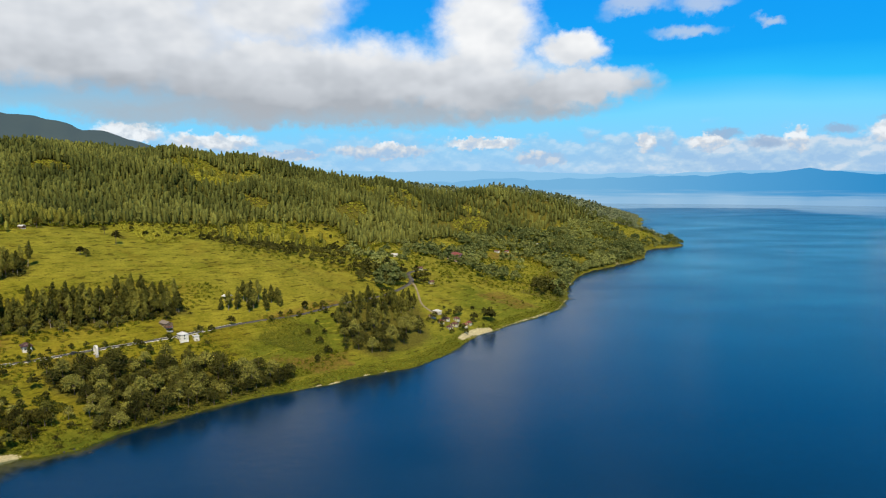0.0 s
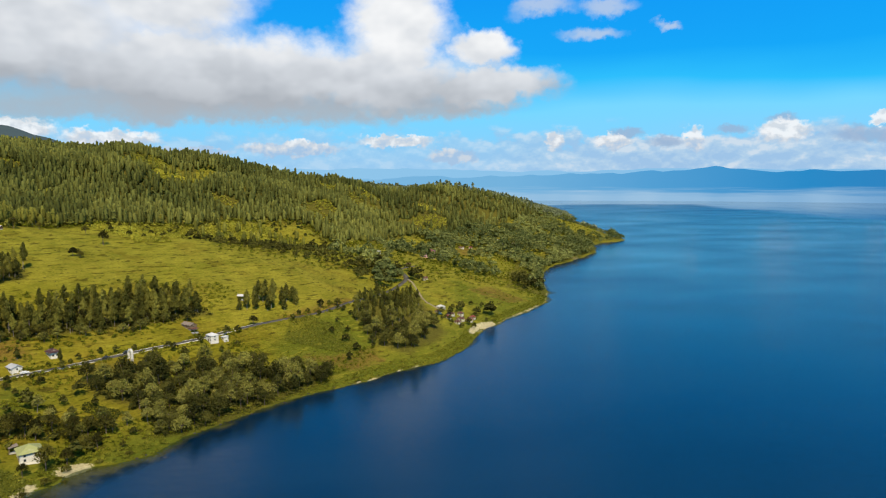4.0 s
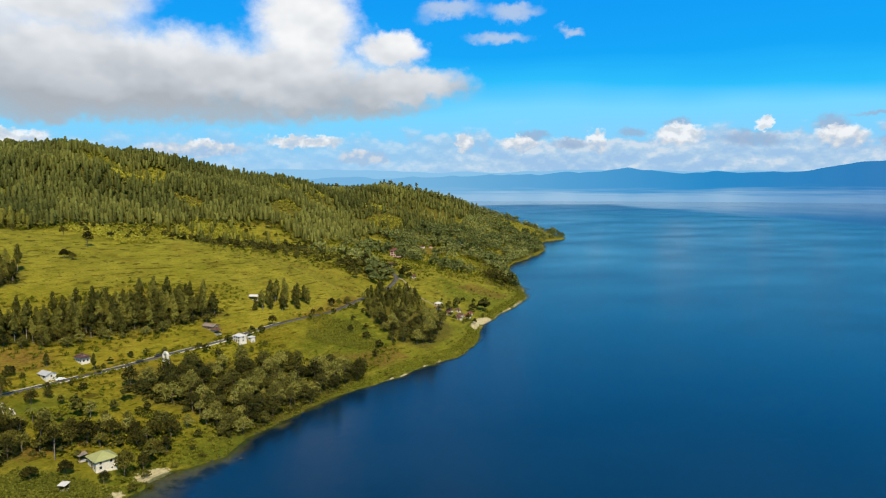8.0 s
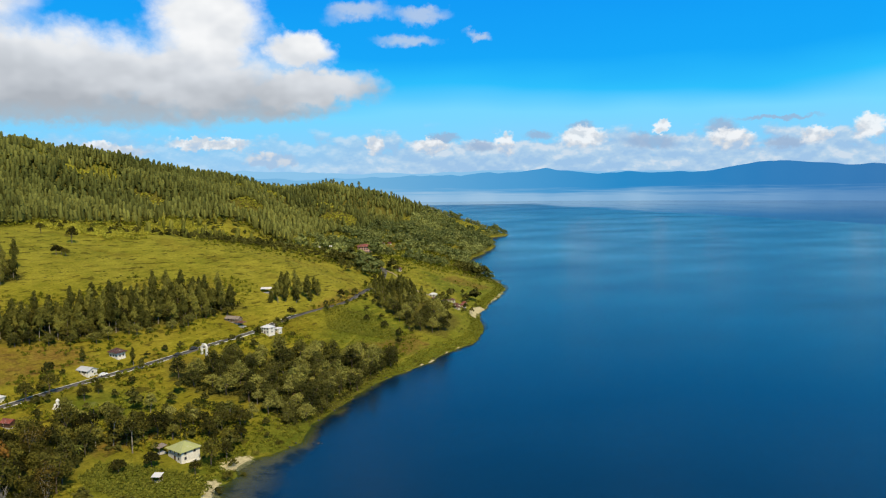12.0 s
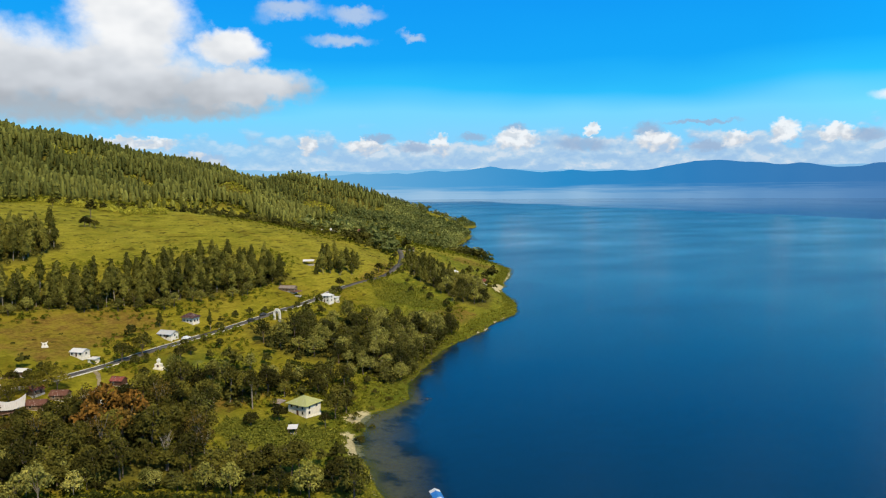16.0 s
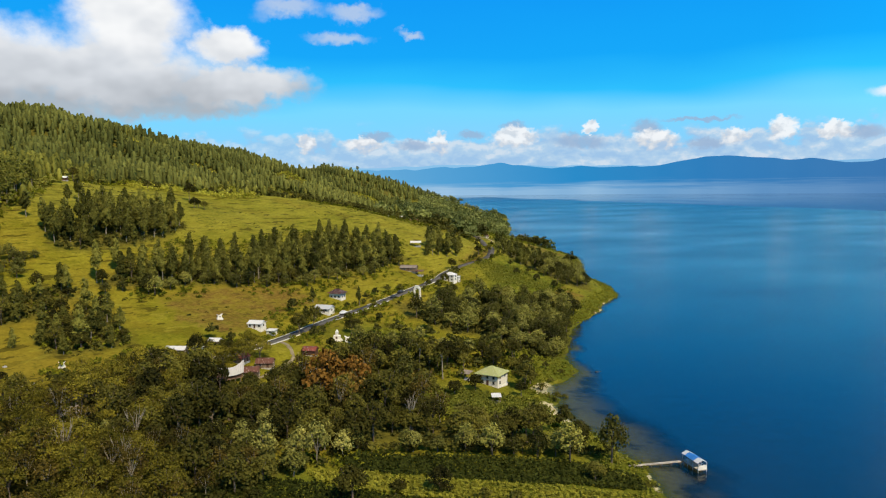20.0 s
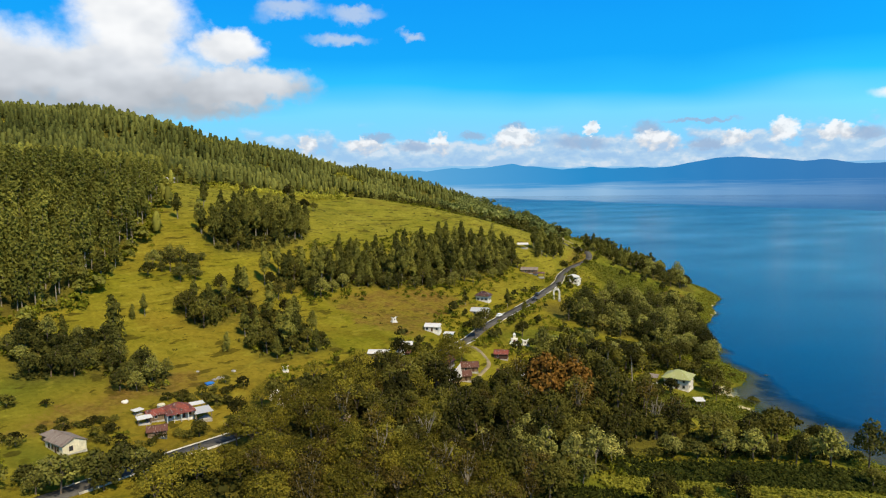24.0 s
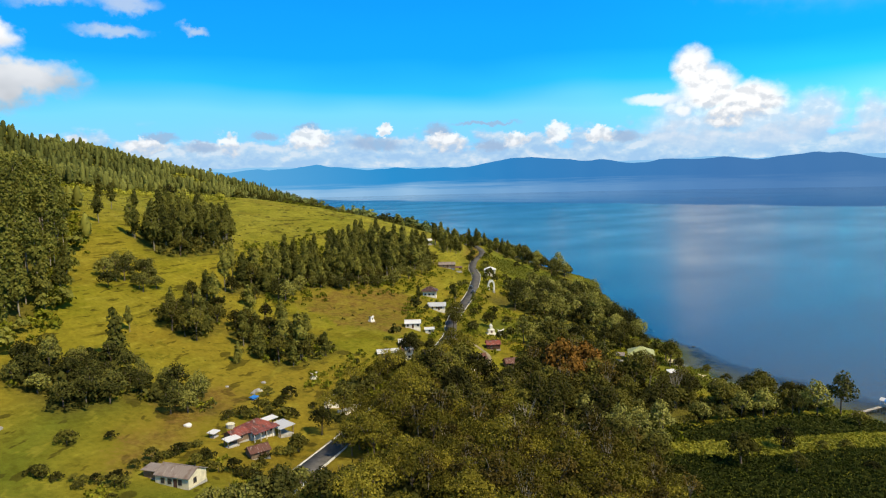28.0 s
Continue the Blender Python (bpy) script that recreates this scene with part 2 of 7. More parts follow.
def principled(N, color, rough=0.8, metal=0.0, normal=None, spec=0.3):
    n = N.add("ShaderNodeBsdfPrincipled", {"Base Color": color if isinstance(color, bpy.types.NodeSocket) else (*color, 1.0),
                                           "Roughness": rough, "Metallic": metal, "Specular IOR Level": spec})
    if normal is not None:
        N.t.links.new(normal, n.inputs["Normal"])
    return n


def bumped(N, height, strength, dist):
    return N.add("ShaderNodeBump", {"Height": height, "Strength": strength, "Distance": dist}).outputs[0]


def attr(N, name):
    return N.add("ShaderNodeAttribute", attribute_name=name).outputs["Fac"]


def plain(name, color, rough=0.7, metal=0.0, grain=6.0, amount=0.25, streak=0.0, spec=0.3):
    """Painted or weathered surface: colour with two scales of stains and a fine bump."""
    mat, N = material(name)
    pos = N.add("ShaderNodeTexCoord").outputs["Object"]
    a = N.noise(pos, grain, 4.0, 0.6)
    b = N.noise(pos, grain * 0.15, 3.0, 0.6)
    v = N.m("ADD", N.lin(a, 0.3, 0.7, -amount * 0.5, amount * 0.5), N.lin(b, 0.3, 0.7, -amount, amount))
    if streak:
        s = N.noise(N.v("MULTIPLY", pos, (3.0, 3.0, 0.25)), 2.0, 3.0)
        v = N.m("ADD", v, N.lin(s, 0.35, 0.7, streak * 0.3, -streak))
    rnd = N.add("ShaderNodeObjectInfo").outputs["Random"]
    v = N.m("ADD", v, N.lin(rnd, 0.0, 1.0, -0.08, 0.08))
    c = N.mix(1.0, (*color, 1.0), N.vec(N.m("ADD", v, 1.0), N.m("ADD", v, 1.0), N.m("ADD", v, 1.0)), "MULTIPLY")
    sh = principled(N, c, rough, metal, bumped(N, a, 0.25, 0.02), spec)
    finish(N, sh.outputs[0])
    return mat


def roofing(name, color, rust=(0.20, 0.07, 0.03), rust_amount=0.3, rough=0.55, wave=9.0):
    """Corrugated sheet with rust and fading."""
    mat, N = material(name)
    pos = N.add("ShaderNodeTexCoord").outputs["Object"]
    big = N.noise(pos, 0.45, 4.0, 0.65)
    fine = N.noise(N.v("MULTIPLY", pos, (1.0, 0.35, 0.4)), 1.7, 4.0, 0.6)
    rusty = N.step(N.m("ADD", N.m("MULTIPLY", big, 0.65), N.m("MULTIPLY", fine, 0.35)), 0.62 - rust_amount * 0.4, 0.72 - rust_amount * 0.2)
    c = N.mix(N.m("MULTIPLY", rusty, min(1.0, rust_amount * 2.2)), (*color, 1.0), (*rust, 1.0))
    c = N.mix(N.step(fine, 0.56, 0.66, 0.0, 0.75), c, N.mix(0.5, c, (0.55, 0.5, 0.45, 1.0)))
    x = N.add("ShaderNodeSeparateXYZ", (pos,)).outputs[0]
    ridge = N.m("SINE", N.m("MULTIPLY", x, wave))
    sh = principled(N, c, rough, 0.0, bumped(N, ridge, 0.35, 0.05), 0.2)
    finish(N, sh.outputs[0])
    return mat


def leafage(name, color, second, joined=False, translucent=0.16, spread=0.3):
    """Leaves: two greens mixed from leaf to leaf and from tree to tree, some light through them."""
    mat, N = material(name)
    isl = N.add("ShaderNodeNewGeometry").outputs["Random Per Island"]
    tree = attr(N, "tint") if joined else N.add("ShaderNodeObjectInfo").outputs["Random"]
    pos = N.add("ShaderNodeTexCoord").outputs["Object"]
    patch = N.noise(pos, 0.35, 2.0)
    f = N.m("POWER", N.lin(N.m("ADD", N.m("MULTIPLY", tree, 0.6), N.m("MULTIPLY", patch, 0.4)), 0.12, 0.88), 1.4)
    c = N.mix(f, (*color, 1.0), (*second, 1.0))
    k = N.m("ADD", N.lin(isl, 0.0, 1.0, 1.0 - spread, 1.0 + spread), N.lin(tree, 0.0, 1.0, -0.18, 0.18))
    c = N.mix(1.0, c, N.vec(k, k, k), "MULTIPLY")
    sh = principled(N, c, 0.7, 0.0, None, 0.04)
    tr = N.add("ShaderNodeBsdfTranslucent", (N.mix(1.0, c, (1.2, 1.25, 0.5, 1.0), "MULTIPLY"),))
    out = N.add("ShaderNodeMixShader", (translucent, sh.outputs[0], tr.outputs[0]))
    finish(N, out.outputs[0])
    return mat


M_BARK = plain("bark", (0.16, 0.12, 0.085), 0.9, grain=3.0, amount=0.35)
M_PALE_BARK = plain("pale_bark", (0.27, 0.23, 0.17), 0.85, grain=3.0, amount=0.35)
M_PINE = leafage("pine_needles", (0.058, 0.060, 0.012), (0.205, 0.190, 0.034), spread=0.3)
# woods farther off: some distance haze is tinted into the leaf colours
M_UPPER_WOOD = leafage("hazy_upper_needles", (0.076, 0.088, 0.022), (0.200, 0.200, 0.046), joined=True, translucent=0.2, spread=0.3)
M_LOW_WOOD = leafage("hazy_lowland_leaves", (0.088, 0.112, 0.036), (0.320, 0.325, 0.098), joined=True, translucent=0.3, spread=0.3)
# palest and bluest: the headlands' haze put into the leaf colour
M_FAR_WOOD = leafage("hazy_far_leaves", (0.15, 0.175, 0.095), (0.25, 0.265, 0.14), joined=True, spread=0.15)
M_GROVE = leafage("grove_needles", (0.062, 0.064, 0.013), (0.215, 0.198, 0.036), joined=True, spread=0.3)
M_PINE_WOOD = leafage("pine_wood_needles", (0.098, 0.104, 0.020), (0.275, 0.256, 0.044), joined=True, translucent=0.2, spread=0.34)
M_BROAD = leafage("broad_leaves", (0.021, 0.021, 0.005), (0.150, 0.134, 0.022), spread=0.3)
M_ROUND = leafage("round_tree_leaves", (0.030, 0.032, 0.007), (0.255, 0.238, 0.050), spread=0.3)
M_BROAD_WOOD = leafage("woodland_leaves", (0.034, 0.035, 0.008), (0.130, 0.122, 0.024), joined=True)
M_SCRUB = leafage("scrub_leaves", (0.25, 0.245, 0.028), (0.42, 0.38, 0.045), joined=True, spread=0.25)
M_FEATHER = leafage("feathery_leaves", (0.080, 0.071, 0.009), (0.240, 0.198, 0.022), spread=0.35)
M_SPARSE = leafage("thin_brown_leaves", (0.052, 0.040, 0.008), (0.105, 0.074, 0.014), spread=0.5)
M_PALE_LEAF = leafage("pale_flowering_leaves", (0.12, 0.12, 0.022), (0.34, 0.31, 0.08), spread=0.45)
M_RUST_LEAF = leafage("rust_leaves", (0.205, 0.098, 0.018), (0.120, 0.084, 0.017), spread=0.4)
M_SHRUB = leafage("shrub_leaves", (0.095, 0.105, 0.008), (0.20, 0.195, 0.016), joined=True, spread=0.4)
M_REED = leafage("shore_plants", (0.128, 0.136, 0.014), (0.225, 0.205, 0.024), joined=True, spread=0.35)
M_CORN = leafage("corn_leaves", (0.032, 0.040, 0.007), (0.068, 0.074, 0.013), joined=True, spread=0.35)
M_GARDEN = leafage("garden_leaves", (0.115, 0.125, 0.018), (0.205, 0.200, 0.030), joined=True, spread=0.3)
M_CORN_PALE = leafage("pale_corn_leaves", (0.19, 0.185, 0.018), (0.25, 0.225, 0.03), joined=True, spread=0.3)
M_PALM = leafage("palm_fronds", (0.11, 0.125, 0.02), (0.17, 0.17, 0.035))

M_WHITE = plain("white_paint", (0.74, 0.70, 0.62), 0.75, amount=0.12, streak=0.12)
M_CREAM = plain("cream_paint", (0.72, 0.66, 0.47), 0.75, amount=0.14, streak=0.15)
M_PINK = plain("pink_paint", (0.62, 0.36, 0.32), 0.8, amount=0.15, streak=0.1)
M_CONCRETE = plain("concrete", (0.42, 0.40, 0.36), 0.85, amount=0.25, streak=0.2)
M_WOOD = plain("weathered_wood", (0.20, 0.14, 0.09), 0.85, amount=0.35, streak=0.2)
M_DARKWOOD = plain("dark_wood", (0.09, 0.045, 0.03), 0.8, amount=0.3)
M_GLASS_DARK = plain("window_glass", (0.03, 0.035, 0.045), 0.12, amount=0.1, spec=0.6)
M_STONE = plain("stone", (0.30, 0.28, 0.25), 0.9, grain=4.0, amount=0.35)
M_DARK_ROCK = plain("wet_rock", (0.05, 0.047, 0.042), 0.6, grain=4.0, amount=0.35)
M_DIRT = plain("dirt_track", (0.24, 0.19, 0.11), 0.95, grain=1.5, amount=0.3)
M_KERB = plain("white_kerb", (0.50, 0.48, 0.42), 0.85, grain=3.0, amount=0.3)
M_BLUE = plain("blue_sheet", (0.03, 0.17, 0.48), 0.45, amount=0.15)
M_METAL = plain("grey_metal", (0.45, 0.46, 0.48), 0.45, metal=0.3, amount=0.2)
M_RUBBER = plain("rubber", (0.02, 0.02, 0.02), 0.8)
M_CAR_WHITE = plain("white_car_paint", (0.75, 0.75, 0.75), 0.3, amount=0.05, spec=0.5)
M_CAR_DARK = plain("dark_car_paint", (0.04, 0.045, 0.05), 0.3, amount=0.05, spec=0.5)

R_GREEN = roofing("green_roof", (0.33, 0.34, 0.13), rust_amount=0.08)
R_GREY = roofing("grey_roof", (0.25, 0.20, 0.16), rust_amount=0.4, rust=(0.15, 0.095, 0.065))
R_WHITE = roofing("pale_zinc_roof", (0.60, 0.58, 0.55), rust_amount=0.14)
R_ZINC = roofing("zinc_roof", (0.44, 0.44, 0.44), rust_amount=0.15)
R_GREY_OLD = roofing("weathered_zinc_roof", (0.42, 0.40, 0.38), rust_amount=0.22)
R_RED = roofing("rusty_red_roof", (0.24, 0.062, 0.040), rust_amount=0.5, rust=(0.075, 0.036, 0.028))
R_BROWN = roofing("brown_roof", (0.060, 0.030, 0.028), rust_amount=0.3)
R_RUST = roofing("rust_roof", (0.14, 0.060, 0.042), rust_amount=0.6, rust=(0.10, 0.045, 0.028))


def ground_material():
    """Grass with terraced tread marks along the slope, dry and lush patches, bare soil, sand and tilled ground."""
    mat, N = material("ground_cover")
    pos = N.add("ShaderNodeNewGeometry").outputs["Position"]
    _, gy_pos, z = N.add("ShaderNodeSeparateXYZ", (pos,)).outputs
    big = N.noise(pos, 0.012, 4.0, 0.6)
    mid = N.noise(pos, 0.06, 4.0, 0.6)
    fine = N.noise(pos, 0.7, 4.0, 0.65)
    grass = N.mix(N.step(mid, 0.35, 0.65), (0.158, 0.152, 0.014, 1), (0.236, 0.214, 0.022, 1))
    grass = N.mix(N.step(big, 0.40, 0.66), grass, (0.240, 0.184, 0.025, 1))
    # the farther pasture is greener; its cooler tone also carries some distance haze
    grass_far = N.mix(N.step(mid, 0.35, 0.65), (0.172, 0.170, 0.022, 1), (0.264, 0.246, 0.036, 1))
    grass = N.mix(N.m("MULTIPLY", N.step(N.m("ADD", gy_pos, N.lin(big, 0.3, 0.7, -60.0, 60.0)), 400.0, 520.0), 0.8), grass, grass_far)
    lush = N.mix(N.step(mid, 0.3, 0.7), (0.098, 0.118, 0.014, 1), (0.150, 0.160, 0.022, 1))
    c = N.mix(attr(N, "lush"), grass, lush)
    # tread marks: level with the slope, broken up; the bump's hollows coloured dark
    wob = N.m("ADD", z, N.m("MULTIPLY", mid, 3.0))
    tread = N.m("SINE", N.m("MULTIPLY", wob, 3.3))
    brk = N.step(N.noise(N.v("MULTIPLY", pos, (1.0, 1.0, 2.0)), 0.07, 4.0, 0.65), 0.44, 0.60)
    mark = N.m("MULTIPLY", N.m("MULTIPLY", N.step(tread, 0.55, 1.0), brk), N.m("SUBTRACT", 0.34, N.m("MULTIPLY", attr(N, "lush"), 0.3)))
    c = N.mix(mark, c, (0.065, 0.058, 0.010, 1))
    dry = N.step(N.noise(N.v("ADD", pos, (300.0, 0.0, 0.0)), 0.035, 5.0, 0.65), 0.5, 0.66)
    c = N.mix(N.m("MULTIPLY", dry, N.m("SUBTRACT", 0.34, N.m("MULTIPLY", attr(N, "lush"), 0.2))), c, (0.135, 0.085, 0.014, 1))
    # short dark dashes along the contour: undercut shade of small terraces, painted in
    terrace_shade = N.noise(N.v("MULTIPLY", pos, (0.10, 0.10, 1.0)), 1.0, 3.0, 0.55)
    c = N.mix(N.m("MULTIPLY", N.step(terrace_shade, 0.592, 0.64), 0.75), c, (0.052, 0.044, 0.010, 1))
    c = N.mix(N.m("MULTIPLY", N.step(terrace_shade, 0.44, 0.34), 0.5), c, (0.29, 0.255, 0.038, 1))
    tuft = N.step(N.noise(pos, 0.22, 4.0, 0.7), 0.57, 0.65)
    c = N.mix(N.m("MULTIPLY", tuft, 0.5), c, (0.085, 0.085, 0.010, 1))
    soil = N.mix(N.step(fine, 0.35, 0.65), (0.14, 0.075, 0.025, 1), (0.19, 0.115, 0.04, 1))
    sm = N.step(N.m("ADD", attr(N, "soil"), N.lin(N.m("ADD", mid, fine), 0.7, 1.3, -0.35, 0.35)), 0.4, 0.75)
    c = N.mix(N.m("MULTIPLY", sm, N.lin(N.noise(pos, 0.16, 4.0, 0.65), 0.35, 0.62, 0.2, 0.75)), c, soil)
    sand = N.mix(fine, (0.42, 0.35, 0.24, 1), (0.56, 0.50, 0.38, 1))
    c = N.mix(N.step(N.m("ADD", attr(N, "sand"), N.lin(fine, 0.3, 0.7, -0.25, 0.25)), 0.4, 0.6), c, sand)
    # ground under the woods: litter tone, also painted dark for the trees' shade
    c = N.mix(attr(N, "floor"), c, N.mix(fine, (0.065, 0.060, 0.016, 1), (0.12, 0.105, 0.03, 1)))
    c = N.mix(N.step(z, 0.0, -0.6), c, N.mix(N.step(mid, 0.45, 0.6), (0.27, 0.22, 0.12, 1), (0.045, 0.05, 0.03, 1)))
    k = N.lin(fine, 0.25, 0.75, 0.70, 1.24)
    c = N.mix(1.0, c, N.vec(N.m("MULTIPLY", k, 1.0), N.m("MULTIPLY", k, 0.98), N.m("MULTIPLY", k, 0.75)), "MULTIPLY")
    h = N.m("ADD", N.m("MULTIPLY", fine, 0.5), N.m("ADD", N.m("MULTIPLY", tread, -0.25), N.noise(pos, 2.4, 3.0, 0.7)))
    sh = principled(N, c, 0.95, 0.0, bumped(N, h, 0.9, 0.5), 0.02)
    finish(N, sh.outputs[0])
    return mat


def water_material():
    """Deep blue lake: wind ripples near, smooth far off, clear over the shallows."""
    mat, N = material("lake_water")
    pos = N.add("ShaderNodeNewGeometry").outputs["Position"]
    px, py, pz = N.add("ShaderNodeSeparateXYZ", (pos,)).outputs
    band = N.noise(N.v("MULTIPLY", pos, (0.0022, 0.0011, 0.0)), 1.0, 4.0, 0.55)
    edge_east = N.m("SUBTRACT", px, N.lin(py, 800.0, 3400.0, 1330.0, 1650.0))
    edge_north = N.m("SUBTRACT", py, 3380.0)
    far = N.m("ADD", N.m("MAXIMUM", edge_east, edge_north), N.lin(band, 0.25, 0.75, -170.0, 170.0))
    calm = N.m("MULTIPLY", N.step(far, -60.0, 120.0), N.lin(N.noise(N.v("MULTIPLY", pos, (0.006, 0.002, 0.0)), 1.0, 4.0, 0.6), 0.3, 0.6, 0.7, 1.0))
    patch = N.noise(N.v("MULTIPLY", pos, (0.004, 0.007, 0.0)), 1.0, 4.0, 0.55)
    rough = N.m("ADD", N.lin(calm, 0.0, 1.0, 0.20, 0.05), N.m("MULTIPLY", N.lin(patch, 0.3, 0.7, -0.05, 0.07), N.m("SUBTRACT", 1.0, calm)))
    rip = N.noise(N.v("MULTIPLY", pos, (0.55, 1.1, 0.0)), 1.0, 4.0, 0.6)
    swell = N.noise(N.v("MULTIPLY", pos, (0.12, 0.2, 0.0)), 1.0, 2.0, 0.5)
    nrm = bumped(N, N.m("ADD", rip, N.m("MULTIPLY", swell, 1.5)), N.lin(calm, 0.0, 1.0, 0.20, 0.0), 0.25)
    deep = N.mix(N.step(patch, 0.3, 0.7), WATER_A, WATER_B)
    sh = principled(N, deep, 0.2, 0.0, nrm, 0.8)
    N.t.links.new(rough, sh.inputs["Roughness"])
    sh.inputs["IOR"].default_value = 1.333
    clear = N.add("ShaderNodeBsdfTransparent", ((0.72, 0.78, 0.68, 1.0),))
    f = N.lin(attr(N, "depth"), 0.0, 1.0, 0.22, 1.0)
    out = N.add("ShaderNodeMixShader", (f, clear.outputs[0], sh.outputs[0]))
    finish(N, out.outputs[0])
    return mat


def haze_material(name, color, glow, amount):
    """Land far away, its distance haze put in as emission over the land's colour."""
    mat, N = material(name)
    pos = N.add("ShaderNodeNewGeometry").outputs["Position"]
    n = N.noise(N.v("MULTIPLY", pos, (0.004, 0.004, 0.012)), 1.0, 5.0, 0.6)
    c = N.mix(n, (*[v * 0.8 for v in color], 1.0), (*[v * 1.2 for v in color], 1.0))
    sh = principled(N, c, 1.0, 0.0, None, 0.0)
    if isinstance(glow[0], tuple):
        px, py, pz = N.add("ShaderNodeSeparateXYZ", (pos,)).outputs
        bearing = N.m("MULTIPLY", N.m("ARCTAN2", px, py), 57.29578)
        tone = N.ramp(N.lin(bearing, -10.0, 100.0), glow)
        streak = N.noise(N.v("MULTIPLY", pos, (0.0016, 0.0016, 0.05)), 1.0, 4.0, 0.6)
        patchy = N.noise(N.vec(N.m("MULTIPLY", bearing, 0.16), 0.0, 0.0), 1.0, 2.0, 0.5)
        # foot of the range painted pale: shore mist and bright water beyond it
        foot_glow = N.m("MULTIPLY", N.step(N.m("ADD", pz, N.lin(streak, 0.3, 0.7, -30.0, 30.0)), 92.0, 28.0), N.m("MULTIPLY", N.step(bearing, 62.0, 24.0, 0.12, 0.85), N.lin(patchy, 0.3, 0.7, 0.55, 1.1)))
        tone = N.mix(foot_glow, tone, (*FOOT_GLOW, 1.0))
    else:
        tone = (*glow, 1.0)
    haze_glow = N.add("ShaderNodeEmission", (tone, 1.0))
    out = N.add("ShaderNodeMixShader", (amount, sh.outputs[0], haze_glow.outputs[0]))
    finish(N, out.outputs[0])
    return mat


M_GROUND = ground_material()
M_WATER = water_material()
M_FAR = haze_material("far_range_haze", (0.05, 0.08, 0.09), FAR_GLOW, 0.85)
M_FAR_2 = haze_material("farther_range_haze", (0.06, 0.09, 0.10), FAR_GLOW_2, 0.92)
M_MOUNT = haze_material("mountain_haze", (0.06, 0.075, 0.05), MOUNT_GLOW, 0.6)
M_ROAD = plain("asphalt", (0.105, 0.098, 0.088), 1.0, grain=2.0, amount=0.3, spec=0.03)
M_PALE_PLANK = plain("pale_planks", (0.42, 0.36, 0.28), 0.85, amount=0.3)

# ---------------------------------------------------------------- the land
SHORE = [(-330, -900), (-262, -200), (-240, 80), (-225, 170), (-212, 215), (-206, 238), (-202.5, 256), (-199.5, 274), (-191, 280), (-190.5, 288), (-185, 295), (-177, 297), (-161, 307),
         (-154, 328), (-128, 355), (-102, 384), (-74, 404), (-44, 429), (-20, 447), (5, 484), (16, 508), (28, 540), (55, 577), (85, 615),
         (107, 648), (133, 712), (146, 797), (183, 905), (209, 955), (250, 1005), (336, 1135), (372, 1275), (467, 1345), (486, 1380),
         (478, 1440), (470, 1560), (560, 1960), (700, 2440), (640, 2600), (300, 3400)]
# spot heights: the lake shelf and the village, the meadow, the wooded hill, the far headlands
SHELF = [(-151, 490, 39), (-197, 394, 23), (-82, 510, 31), (-304, 302, 17), (-284, 352, 24), (-163, 405, 19),
         (-210, 298, 4), (-219, 280, 3), (-273, 262, 9), (-292, 240, 6), (-65, 570, 31), (-110, 440, 14), (-40, 500, 17), (16, 879, 26), (105, 983, 18),
         (-238, 393, 25.5), (-250, 376, 22.5), (-259, 327, 18.5), (-317, 326, 23), (-385, 291, 17.5), (-379, 285, 20.0), (-409, 274, 22.3), (-388, 298, 25.0), (-396, 301, 29.0), (-374, 311, 28.3), (-384, 273, 25.3), (-396, 260, 26.6), (-160, 426, 22)]
MEADOW = [(-276, 540, 64), (-278, 594, 69), (-349, 578, 82), (-265, 522, 61), (-339, 461, 66), (-295, 476, 54), (-314, 667, 80), (-231, 705, 60),
          (-205, 586, 65.5), (-178, 570, 61), (-150, 553, 54.5), (-420, 480, 78), (-397, 386, 54), (-420, 345, 40), (-411, 319, 37), (-374, 458, 71)]
HILL = [(-202, 789, 72), (-136, 792, 46), (-377, 819, 110), (-302, 740, 86), (-280, 1022, 106), (-48, 1019, 60), (1, 1049, 48), (-425, 1000, 152),
        (187, 1216, 34), (-77, 812, 50), (-133, 862, 73), (-480, 1150, 160), (-300, 1130, 152), (-150, 1150, 118), (-10, 1230, 83),
        (-215, 960, 114), (-110, 960, 92), (-85, 1195, 109), (-384, 1032, 163), (-348, 872, 142), (-130, 1110, 118), (180, 1470, 93), (-700, 1000, 188), (-620, 700, 127), (-600, 450, 95)]
HEADLAND = [(140, 1400, 92), (300, 1350, 36), (0, 1500, 79), (-300, 1600, 117), (200, 1900, 64), (400, 2050, 51), (0, 2300, 92), (450, 2400, 61), (-500, 2500, 131)]
ROAD = [(-560, 165), (-470, 215), (-418, 246), (-395, 262), (-382, 271), (-330, 304), (-281, 337), (-260, 356), (-239, 372), (-206, 396), (-170, 427), (-151, 448),
        (-126, 470), (-93, 494), (-67, 534), (-50, 570), (-37, 598), (-26, 632), (-30, 665), (-10, 700)]
table = np.random.default_rng(3).random((256, 256))


def vnoise(x, y, size, off=0.0):
    """Smooth noise from -1 to 1, with bumps of about that size in metres."""
    u, v = np.asarray(x, float) / size + off + 1000.0, np.asarray(y, float) / size + off * 1.7 + 1000.0
    i, j = np.floor(u).astype(int), np.floor(v).astype(int)
    a, b = u - i, v - j
    a, b = a * a * (3 - 2 * a), b * b * (3 - 2 * b)
    g = lambda p, q: table[p % 256, q % 256]
    return 2 * ((g(i, j) * (1 - a) + g(i + 1, j) * a) * (1 - b) + (g(i, j + 1) * (1 - a) + g(i + 1, j + 1) * a) * b) - 1


